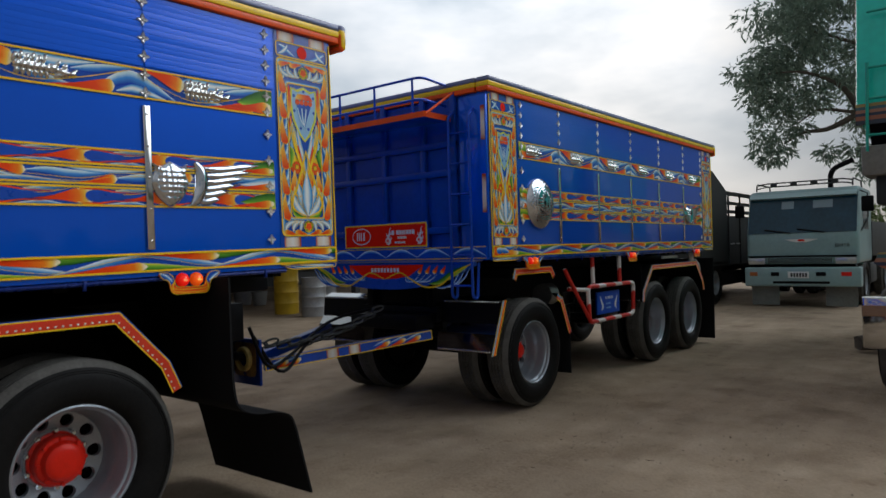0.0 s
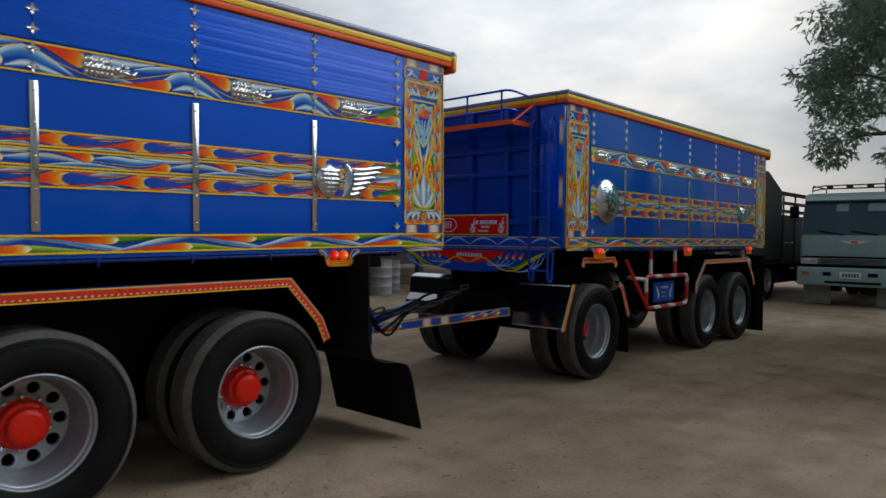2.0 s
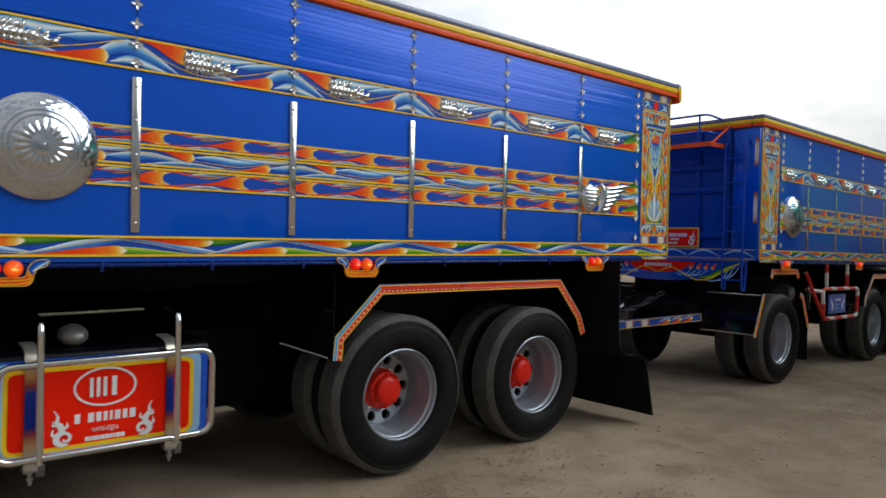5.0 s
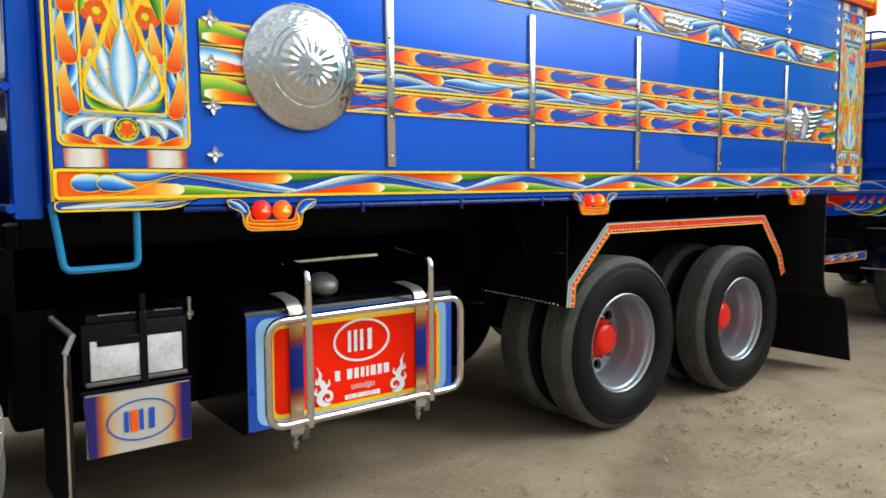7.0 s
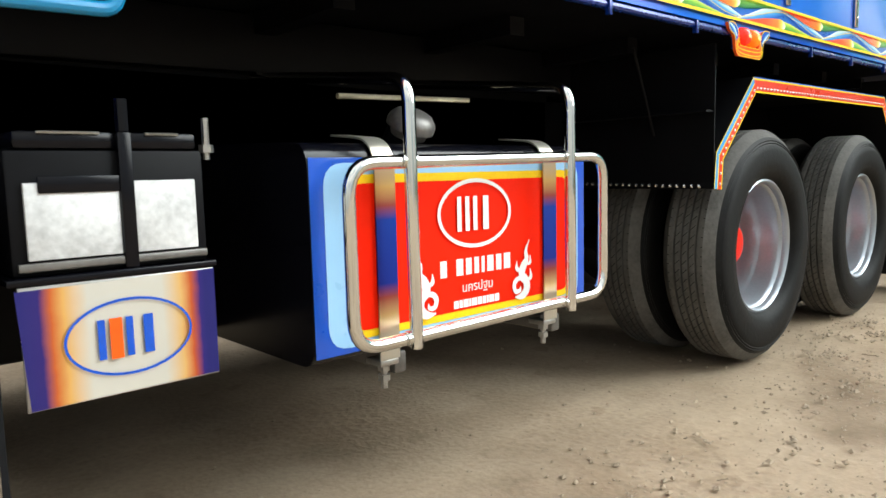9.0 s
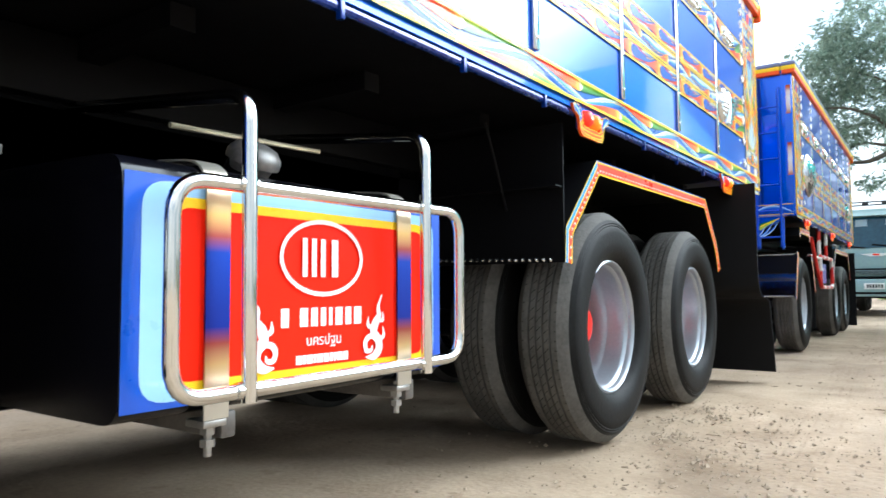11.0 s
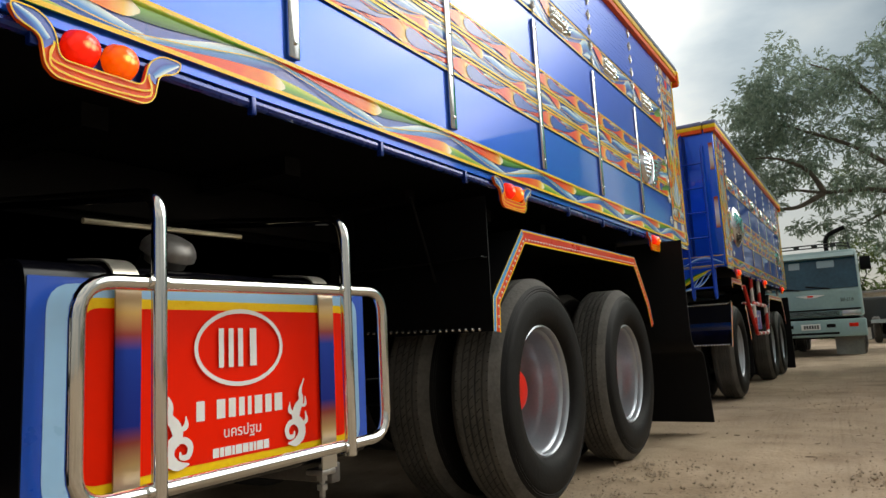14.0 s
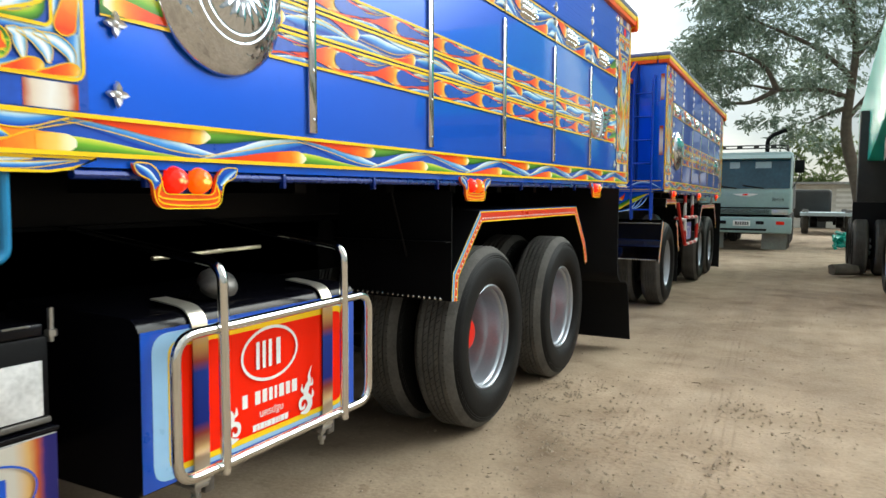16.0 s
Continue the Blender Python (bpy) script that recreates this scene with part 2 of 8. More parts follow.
def tint_noise(nt, base, amount, scale, coord="Object", detail=5.0, dark=None):
    """A colour socket: base, broken up at two sizes."""
    c = nt.nodes.new("ShaderNodeTexCoord")
    n1, n2 = nt.nodes.new("ShaderNodeTexNoise"), nt.nodes.new("ShaderNodeTexNoise")
    n1.inputs["Scale"].default_value, n1.inputs["Detail"].default_value = scale, detail
    n2.inputs["Scale"].default_value, n2.inputs["Detail"].default_value = scale * 9, 3.0
    nt.links.new(c.outputs[coord], n1.inputs["Vector"])
    nt.links.new(c.outputs[coord], n2.inputs["Vector"])
    mx = nt.nodes.new("ShaderNodeMix")
    mx.data_type = "FLOAT"
    mx.inputs[0].default_value = 0.4
    nt.links.new(n1.outputs["Fac"], mx.inputs[2])
    nt.links.new(n2.outputs["Fac"], mx.inputs[3])
    r = nt.nodes.new("ShaderNodeValToRGB")
    lo = dark or [v * (1 - amount) for v in base]
    hi = [min(1, v * (1 + amount * 0.7)) for v in base]
    r.color_ramp.elements[0].position, r.color_ramp.elements[0].color = 0.33, (*lo, 1)
    r.color_ramp.elements[1].position, r.color_ramp.elements[1].color = 0.67, (*hi, 1)
    nt.links.new(mx.outputs[0], r.inputs[0])
    return r.outputs[0], mx.outputs[0]


def surface(name, base, rough=0.5, metal=0.0, coat=0.0, amount=0.12, scale=3.0, bump=0.0, bump_scale=40.0, spread=0.12, dark=None, spec=0.5):
    m, nt, b = material(name)
    col, fac = tint_noise(nt, base, amount, scale, dark=dark)
    nt.links.new(col, b.inputs["Base Color"])
    b.inputs["Metallic"].default_value, b.inputs["Coat Weight"].default_value = metal, coat
    b.inputs["Coat Roughness"].default_value = 0.04
    b.inputs["Specular IOR Level"].default_value = spec
    rr = nt.nodes.new("ShaderNodeMapRange")
    rr.inputs["To Min"].default_value, rr.inputs["To Max"].default_value = max(0.02, rough - spread), min(1, rough + spread)
    nt.links.new(fac, rr.inputs["Value"])
    nt.links.new(rr.outputs[0], b.inputs["Roughness"])
    if bump:
        c = nt.nodes.new("ShaderNodeTexCoord")
        n = nt.nodes.new("ShaderNodeTexNoise")
        n.inputs["Scale"].default_value, n.inputs["Detail"].default_value = bump_scale, 4.0
        bp = nt.nodes.new("ShaderNodeBump")
        bp.inputs["Strength"].default_value, bp.inputs["Distance"].default_value = bump, 0.01
        nt.links.new(c.outputs["Object"], n.inputs["Vector"])
        nt.links.new(n.outputs["Fac"], bp.inputs["Height"])
        nt.links.new(bp.outputs[0], b.inputs["Normal"])
    return m


def brushed(name, stops, axis="u", rough=0.3, coat=0.6, metal=0.0, grain=0.12):
    """Airbrushed paint: a run of colours along (u) or across (v) the stroke."""
    m, nt, b = material(name)
    uv = nt.nodes.new("ShaderNodeUVMap")
    uv.uv_map = "UVMap"
    sp = nt.nodes.new("ShaderNodeSeparateXYZ")
    nt.links.new(uv.outputs[0], sp.inputs[0])
    n = nt.nodes.new("ShaderNodeTexNoise")
    n.inputs["Scale"].default_value = 30.0
    c = nt.nodes.new("ShaderNodeTexCoord")
    nt.links.new(c.outputs["Object"], n.inputs["Vector"])
    ad = nt.nodes.new("ShaderNodeMath")
    ad.operation = "MULTIPLY_ADD"
    ad.inputs[1].default_value = grain
    nt.links.new(n.outputs["Fac"], ad.inputs[0])
    nt.links.new(sp.outputs[0 if axis == "u" else 1], ad.inputs[2])
    r = nt.nodes.new("ShaderNodeValToRGB")
    els = r.color_ramp.elements
    els[0].position, els[0].color = stops[0][0] + grain / 2, (*stops[0][1], 1)
    els[1].position, els[1].color = min(1, stops[-1][0] + grain / 2), (*stops[-1][1], 1)
    for p, col in stops[1:-1]:
        els.new(p + grain / 2).color = (*col, 1)
    nt.links.new(ad.outputs[0], r.inputs[0])
    nt.links.new(r.outputs[0], b.inputs["Base Color"])
    b.inputs["Roughness"].default_value, b.inputs["Coat Weight"].default_value, b.inputs["Coat Roughness"].default_value = rough, coat, 0.04
    b.inputs["Specular IOR Level"].default_value = 0.15
    b.inputs["Coat IOR"].default_value = 1.38
    b.inputs["Metallic"].default_value = metal
    return m


M_blue = surface("royal_blue_paint", (0.0004, 0.100, 0.67), 0.30, metal=0.35, coat=1.0, amount=0.03, scale=0.9, spread=0.015, spec=0.2)
M_blue.node_tree.nodes["Principled BSDF"].inputs["Coat IOR"].default_value = 1.41
M_blue.node_tree.nodes["Principled BSDF"].inputs["Specular IOR Level"].default_value = 0.1
M_blue_gloss = surface("gloss_blue_border", (0.002, 0.075, 0.50), 0.3, coat=0.5, amount=0.05, scale=3)
M_blue_dark = surface("deep_blue_paint", (0.002, 0.034, 0.25), 0.3, metal=0.3, coat=0.25, amount=0.15, scale=2.0, spec=0.2)
M_blue_tube = surface("bright_blue_enamel", (0.001, 0.065, 0.52), 0.30, metal=0.3, coat=0.3, amount=0.08, spec=0.3)
M_pipe = surface("navy_pipe_paint", (0.001, 0.022, 0.19), 0.28, metal=0.3, coat=0.5, amount=0.08, spec=0.3)
M_cyan_tube = surface("light_blue_enamel", (0.002, 0.20, 0.42), 0.35, coat=0.3, amount=0.1)
M_yellow = surface("yellow_line_paint", (1.0, 0.62, 0.016), 0.3, coat=0.3, spec=0.2, amount=0.12, scale=8)
M_orange = surface("orange_red_paint", (0.90, 0.105, 0.010), 0.35, coat=0.12, spec=0.2, amount=0.15, scale=8)
M_red = surface("signal_red_paint", (0.88, 0.016, 0.002), 0.35, coat=0.06, amount=0.02, scale=4, spec=0.08, spread=0.03)
M_white = surface("white_paint", (0.78, 0.78, 0.76), 0.35, coat=0.4, amount=0.05)
M_ltblue = surface("sky_blue_paint", (0.30, 0.55, 0.80), 0.3, coat=0.5, amount=0.05)
M_flame = brushed("airbrushed_flame", [(0.0, (0.80, 0.040, 0.004)), (0.42, (0.94, 0.070, 0.005)), (0.60, (0.98, 0.22, 0.01)), (0.75, (1.0, 0.58, 0.07)), (0.89, (1.0, 0.90, 0.60))])
M_swirl = brushed("airbrushed_blue_swirl", [(0.0, (0.90, 0.96, 0.97)), (0.20, (0.55, 0.78, 0.90)), (0.46, (0.06, 0.30, 0.72)), (0.90, (0.003, 0.05, 0.44))], "v")
M_green = brushed("airbrushed_green", [(0.0, (0.72, 0.74, 0.08)), (0.4, (0.16, 0.44, 0.03)), (0.94, (0.01, 0.11, 0.02))], "v")
M_leafw = brushed("airbrushed_petal", [(0.0, (0.03, 0.26, 0.66)), (0.16, (0.22, 0.52, 0.80)), (0.38, (0.84, 0.88, 0.88)), (0.56, (0.84, 0.88, 0.88)), (0.78, (0.22, 0.52, 0.80)), (0.93, (0.03, 0.26, 0.66))], "v")
M_block = brushed("silver_block_paint", [(0.0, (0.45, 0.06, 0.01)), (0.16, (0.72, 0.60, 0.48)), (0.5, (0.82, 0.80, 0.76)), (0.78, (0.72, 0.60, 0.48)), (0.94, (0.45, 0.06, 0.01))], "u")
M_prong = brushed("airbrushed_flame_prong", [(0.0, (0.95, 0.78, 0.36)), (0.10, (0.92, 0.34, 0.03)), (0.30, (0.92, 0.085, 0.008)), (0.94, (0.84, 0.06, 0.008))])
M_edge_red = surface("edge_red_paint", (0.74, 0.035, 0.008), 0.3, coat=0.5, amount=0.08)
M_ground_blue = surface("band_ground_blue", (0.003, 0.075, 0.50), 0.3, coat=0.6, amount=0.2, scale=5, spec=0.25)
M_flame_head = brushed("airbrushed_flame_head", [(0.0, (0.95, 0.80, 0.40)), (0.16, (0.94, 0.52, 0.06)), (0.45, (0.88, 0.16, 0.015)), (0.75, (0.80, 0.055, 0.008)), (0.93, (0.86, 0.11, 0.01))])
M_flame_red = brushed("airbrushed_red_flame", [(0.0, (0.90, 0.055, 0.006)), (0.30, (0.96, 0.13, 0.01)), (0.62, (0.94, 0.09, 0.006)), (0.90, (1.0, 0.45, 0.04))])
M_cream = brushed("airbrushed_cream_tip", [(0.0, (1.0, 0.40, 0.03)), (0.4, (1.0, 0.62, 0.14)), (0.7, (1.0, 0.86, 0.50)), (0.94, (1.0, 0.90, 0.60))])
PAINTS = [M_ground_blue, M_flame, M_swirl, M_yellow, M_green, M_leafw, M_orange, M_block, M_ltblue, M_red, M_white, M_flame_head, M_prong, M_edge_red, M_flame_red, M_cream]
P_BASE, P_FLAME, P_SWIRL, P_YEL, P_GREEN, P_LEAF, P_ORG, P_BLOCK, P_LTB, P_RED, P_WHT, P_HEAD, P_PRONG, P_EDGE, P_FLAME_RED, P_CREAM = range(16)
M_steel = surface("polished_stainless", (0.66, 0.66, 0.65), 0.10, metal=1.0, amount=0.06, scale=6, spread=0.04)
M_chrome = surface("chrome_tube", (0.72, 0.72, 0.70), 0.10, metal=1.0, amount=0.05, scale=5, spread=0.05)
M_emboss = surface("embossed_stainless", (0.66, 0.69, 0.73), 0.06, metal=1.0, amount=0.06, scale=12, bump=0.03, bump_scale=60, spread=0.03)
M_rim = surface("silver_wheel_paint", (0.36, 0.395, 0.435), 0.36, metal=0.58, spread=0.05, amount=0.10, scale=9, coat=0.12)
M_hub = surface("red_hub_paint", (0.82, 0.018, 0.005), 0.32, coat=0.15, spec=0.25, amount=0.10, scale=8)
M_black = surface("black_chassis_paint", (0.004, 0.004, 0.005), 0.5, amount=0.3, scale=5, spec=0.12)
M_flap = surface("black_rubber_sheet", (0.007, 0.007, 0.008), 0.75, amount=0.25, scale=4, spec=0.15)
M_tread = surface("worn_tyre_rubber", (0.105, 0.100, 0.092), 0.85, amount=0.35, scale=7, bump=0.25, bump_scale=60, spec=0.25)
M_wall = surface("tyre_sidewall_rubber", (0.0095, 0.0093, 0.0092), 0.55, amount=0.4, scale=5, bump=0.1, bump_scale=50, spec=0.10)
M_gold = surface("pale_brass_strip", (0.80, 0.72, 0.52), 0.25, metal=0.6, amount=0.06)
M_grey_truck = surface("pale_grey_green_paint", (0.27, 0.40, 0.41), 0.4, coat=0.3, amount=0.12, scale=1.5)
M_dark_steel = surface("dark_weathered_steel", (0.025, 0.028, 0.028), 0.6, amount=0.35, scale=2.5, bump=0.2)
M_teal = surface("teal_green_paint", (0.01, 0.70, 0.57), 0.35, coat=0.4, amount=0.12, scale=1.5)
M_concrete_grey = surface("dusty_grey_sheet", (0.22, 0.22, 0.20), 0.7, amount=0.25, scale=3)
M_drum = surface("yellow_drum_paint", (0.62, 0.40, 0.02), 0.45, amount=0.2, scale=3)
M_galv = surface("grey_galvanised_sheet", (0.34, 0.35, 0.35), 0.5, metal=0.3, amount=0.25, scale=3)
M_bark = surface("grey_brown_bark", (0.13, 0.11, 0.09), 0.9, amount=0.4, scale=6, bump=0.6, bump_scale=18)
M_dark_glass = surface("dark_windscreen", (0.012, 0.052, 0.085), 0.06, amount=0.3, scale=1.5, spec=0.4)
# the cab's navy, also the darker blue for shade on the trailer's front wall
M_navy = surface("navy_cab_and_wall_shade", (0.002, 0.055, 0.40), 0.35, coat=0.3, amount=0.2, scale=2, spec=0.2)
M_whitewash = surface("weathered_white_wall", (0.62, 0.62, 0.58), 0.8, amount=0.2, scale=1.5)


def heat_tint(name):
    """Stainless band with bands of straw, purple and blue from heat, along its own height."""
    m, nt, b = material(name)
    c = nt.nodes.new("ShaderNodeTexCoord")
    sp = nt.nodes.new("ShaderNodeSeparateXYZ")
    nt.links.new(c.outputs["Generated"], sp.inputs[0])
    r = nt.nodes.new("ShaderNodeValToRGB")
    els = r.color_ramp.elements
    els[0].position, els[0].color = 0.08, (0.55, 0.52, 0.45, 1)
    els[1].position, els[1].color = 0.95, (0.55, 0.52, 0.45, 1)
    for p, col in ((0.2, (0.55, 0.36, 0.16)), (0.28, (0.32, 0.06, 0.05)), (0.34, (0.01, 0.03, 0.30)), (0.62, (0.01, 0.05, 0.36)), (0.68, (0.32, 0.06, 0.05)), (0.76, (0.6, 0.36, 0.12)), (0.86, (0.6, 0.5, 0.36))):
        els.new(p).color = (*col, 1)
    nt.links.new(sp.outputs[2], r.inputs[0])
    nt.links.new(r.outputs[0], b.inputs["Base Color"])
    b.inputs["Metallic"].default_value, b.inputs["Roughness"].default_value = 0.7, 0.3
    return m


def lamp_lens(name, col, glow):
    m, nt, b = material(name)
    b.inputs["Base Color"].default_value = (*col, 1)
    b.inputs["Roughness"].default_value, b.inputs["Coat Weight"].default_value = 0.25, 0.3
    b.inputs["Specular IOR Level"].default_value = 0.3
    # the bulb behind the lens: brightest at its middle
    c = nt.nodes.new("ShaderNodeTexCoord")
    ln = nt.nodes.new("ShaderNodeVectorMath")
    ln.operation = "LENGTH"
    mr = nt.nodes.new("ShaderNodeMapRange")
    mr.inputs["To Min"].default_value, mr.inputs["To Max"].default_value = 0.0, 1.0
    sub = nt.nodes.new("ShaderNodeVectorMath")
    sub.operation = "MULTIPLY"
    sub.inputs[1].default_value = (1, 0, 1)
    nt.links.new(c.outputs["Object"], sub.inputs[0])
    nt.links.new(sub.outputs[0], ln.inputs[0])
    mr.inputs["From Min"].default_value, mr.inputs["From Max"].default_value = 0.040, 0.004
    nt.links.new(ln.outputs["Value"], mr.inputs["Value"])
    rp = nt.nodes.new("ShaderNodeValToRGB")
    rp.color_ramp.elements[0].color = (glow[0] * 0.28, glow[1] * 0.28, glow[2] * 0.28, 1)
    rp.color_ramp.elements[1].color = (1.0, min(1.0, glow[1] * 4 + 0.50), glow[2] + 0.22, 1)
    rp.color_ramp.elements.new(0.55).color = (glow[0], glow[1], glow[2], 1)
    # facets of the pressed lens break the bulb's light up
    vo = nt.nodes.new("ShaderNodeTexVoronoi")
    vo.inputs["Scale"].default_value = 70.0
    nt.links.new(c.outputs["Object"], vo.inputs["Vector"])
    fac = nt.nodes.new("ShaderNodeMath")
    fac.operation = "MULTIPLY_ADD"
    fac.inputs[1].default_value, fac.inputs[2].default_value = -0.75, 1.15
    nt.links.new(vo.outputs["Distance"], fac.inputs[0])
    pr = nt.nodes.new("ShaderNodeMath")
    pr.operation = "MULTIPLY"
    nt.links.new(fac.outputs[0], pr.inputs[0])
    nt.links.new(mr.outputs[0], pr.inputs[1])
    nt.links.new(pr.outputs[0], rp.inputs[0])
    bmp = nt.nodes.new("ShaderNodeBump")
    bmp.inputs["Strength"].default_value, bmp.inputs["Distance"].default_value = 0.5, 0.004
    nt.links.new(vo.outputs["Distance"], bmp.inputs["Height"])
    nt.links.new(bmp.outputs[0], b.inputs["Normal"])
    nt.links.new(rp.outputs[0], b.inputs["Emission Color"])
    b.inputs["Emission Strength"].default_value = 1.5
    return m


M_heat = heat_tint("heat_tinted_stainless")
M_lens_red = lamp_lens("red_lamp_lens", (0.45, 0.006, 0.003), (1.0, 0.015, 0.004))
M_lens_amber = lamp_lens("amber_lamp_lens", (0.55, 0.06, 0.004), (1.0, 0.11, 0.003))


def ground_material():
    m, nt, b = material("packed_dirt")
    N, L = nt.nodes, nt.links
    c = N.new("ShaderNodeTexCoord")

    def noise_tex(scale, detail, stretch=None):
        n = N.new("ShaderNodeTexNoise")
        n.inputs["Scale"].default_value, n.inputs["Detail"].default_value = scale, detail
        if stretch:
            mpp = N.new("ShaderNodeMapping")
            mpp.inputs["Scale"].default_value = stretch
            L.new(c.outputs["Object"], mpp.inputs["Vector"])
            L.new(mpp.outputs[0], n.inputs["Vector"])
        else:
            L.new(c.outputs["Object"], n.inputs["Vector"])
        return n.outputs["Fac"]

    def ramp(sock, a, ca, d, cd):
        r = N.new("ShaderNodeValToRGB")
        r.color_ramp.elements[0].position, r.color_ramp.elements[0].color = a, (*ca, 1)
        r.color_ramp.elements[1].position, r.color_ramp.elements[1].color = d, (*cd, 1)
        L.new(sock, r.inputs[0])
        return r.outputs[0]

    def mix(f, a, d, mode="MIX"):
        x = N.new("ShaderNodeMix")
        x.data_type, x.blend_type = "RGBA", mode
        if isinstance(f, float):
            x.inputs[0].default_value = f
        else:
            L.new(f, x.inputs[0])
        L.new(a, x.inputs[6])
        L.new(d, x.inputs[7])
        return x.outputs[2]

    big, mid, fine = noise_tex(0.35, 5), noise_tex(2.6, 6), noise_tex(45, 4)
    ruts = noise_tex(2.2, 4, (0.12, 1.6, 1.0))
    base = ramp(mid, 0.3, (0.330, 0.248, 0.172), 0.7, (0.436, 0.340, 0.246))
    grain = ramp(fine, 0.35, (0.89, 0.885, 0.88), 0.7, (1.06, 1.05, 1.04))
    col = mix(0.8, base, grain, "MULTIPLY")
    stain = ramp(big, 0.36, (0.66, 0.64, 0.62), 0.60, (1.05, 1.04, 1.02))
    col = mix(0.8, col, stain, "MULTIPLY")
    rut = ramp(ruts, 0.40, (0.80, 0.79, 0.78), 0.58, (1.04, 1.03, 1.02))
    col = mix(0.4, col, rut, "MULTIPLY")
    # damp and oily patches, soft at their edges
    patch = ramp(noise_tex(1.15, 5), 0.56, (1.0, 1.0, 1.0), 0.70, (0.66, 0.63, 0.60))
    col = mix(0.85, col, patch, "MULTIPLY")
    spot = ramp(noise_tex(6.5, 3), 0.62, (1.0, 1.0, 1.0), 0.72, (0.74, 0.71, 0.68))
    col = mix(0.7, col, spot, "MULTIPLY")
    # crumbs and small hollows in loose patches
    vor = N.new("ShaderNodeTexVoronoi")
    vor.inputs["Scale"].default_value = 26
    L.new(c.outputs["Object"], vor.inputs["Vector"])
    where = ramp(noise_tex(0.9, 3), 0.47, (0.0, 0.0, 0.0), 0.62, (1.0, 1.0, 1.0))
    crumb = ramp(vor.outputs["Distance"], 0.10, (0.88, 0.87, 0.86), 0.42, (1.04, 1.03, 1.02))
    col = mix(where, col, mix(1.0, col, crumb, "MULTIPLY"))
    # two tyre tracks of thin grooves, beside the trucks and partly worn away
    def m2(op, a, d):
        x = N.new("ShaderNodeMath")
        x.operation = op
        for i, v in enumerate((a, d)):
            if v is None:
                continue
            if isinstance(v, (int, float)):
                x.inputs[i].default_value = v
            else:
                L.new(v, x.inputs[i])
        return x.outputs[0]
    sep = N.new("ShaderNodeSeparateXYZ")
    L.new(c.outputs["Object"], sep.inputs[0])
    bend = m2("MULTIPLY", m2("SINE", m2("MULTIPLY", sep.outputs[0], 0.62), None), 0.09)
    yy = m2("ADD", sep.outputs[1], bend)
    groove = m2("POWER", m2("ABSOLUTE", m2("SINE", m2("MULTIPLY", yy, 3.14159 / 0.058), None), None), 7.0)
    near_a = m2("LESS_THAN", m2("ABSOLUTE", m2("ADD", yy, 0.60), None), 0.115)
    near_b = m2("LESS_THAN", m2("ABSOLUTE", m2("ADD", yy, 1.03), None), 0.115)
    worn = ramp(noise_tex(1.6, 4), 0.42, (0.0, 0.0, 0.0), 0.58, (1.0, 1.0, 1.0))
    track = m2("MULTIPLY", m2("MULTIPLY", groove, m2("ADD", near_a, near_b)), worn)
    dark = N.new("ShaderNodeRGB")
    dark.outputs[0].default_value = (0.93, 0.925, 0.92, 1)
    col = mix(track, col, mix(1.0, col, dark.outputs[0], "MULTIPLY"))
    L.new(col, b.inputs["Base Color"])
    b.inputs["Roughness"].default_value = 0.92
    b.inputs["Specular IOR Level"].default_value = 0.2
    h = N.new("ShaderNodeMath")
    h.operation = "MULTIPLY_ADD"
    h.inputs[1].default_value = 0.35
    L.new(fine, h.inputs[0])
    L.new(mid, h.inputs[2])
    hc = N.new("ShaderNodeMath")
    hc.operation = "MULTIPLY_ADD"
    hc.inputs[1].default_value = 0.30
    hm = N.new("ShaderNodeMath")
    hm.operation = "MULTIPLY"
    L.new(vor.outputs["Distance"], hm.inputs[0])
    L.new(where, hm.inputs[1])
    L.new(hm.outputs[0], hc.inputs[0])
    L.new(h.outputs[0], hc.inputs[2])
    h2 = N.new("ShaderNodeMath")
    h2.operation = "ADD"
    L.new(hc.outputs[0], h2.inputs[0])
    L.new(m2("SUBTRACT", ruts, m2("MULTIPLY", track, 0.12)), h2.inputs[1])
    bp = N.new("ShaderNodeBump")
    bp.inputs["Strength"].default_value, bp.inputs["Distance"].default_value = 0.6, 0.025
    L.new(h2.outputs[0], bp.inputs["Height"])
    L.new(bp.outputs[0], b.inputs["Normal"])
    return m


M_ground = ground_material()


# ---- ground ----
def build_ground():
    bm = bmesh.new()
    xs = [-900, -200, -60, -20] + [-12 + 0.6 * i for i in range(80)] + [40, 60, 120, 400, 900]
    ys = [-900, -200, -60, -20] + [-10 + 0.6 * i for i in range(50)] + [24, 40, 80, 200, 900]
    grid = []
    for x in xs:
        row = []
        for y in ys:
            z = 0.018 * noise.noise((x * 0.5, y * 0.8, 0)) + 0.012 * noise.noise((x * 1.7, y * 1.9, 4)) - 0.006
            row.append(bm.verts.new((x, y, z if abs(x) < 40 and abs(y) < 30 else -0.02)))
        grid.append(row)
    for i in range(len(xs) - 1):
        for j in range(len(ys) - 1):
            bm.faces.new((grid[i][j], grid[i + 1][j], grid[i + 1][j + 1], grid[i][j + 1]))
    g = part("ground", bm, M_ground, label="packed brown dirt yard with tyre ruts and dark stains", sharp=3)
    tagged(g, category="ground", kind="structure")


build_ground()


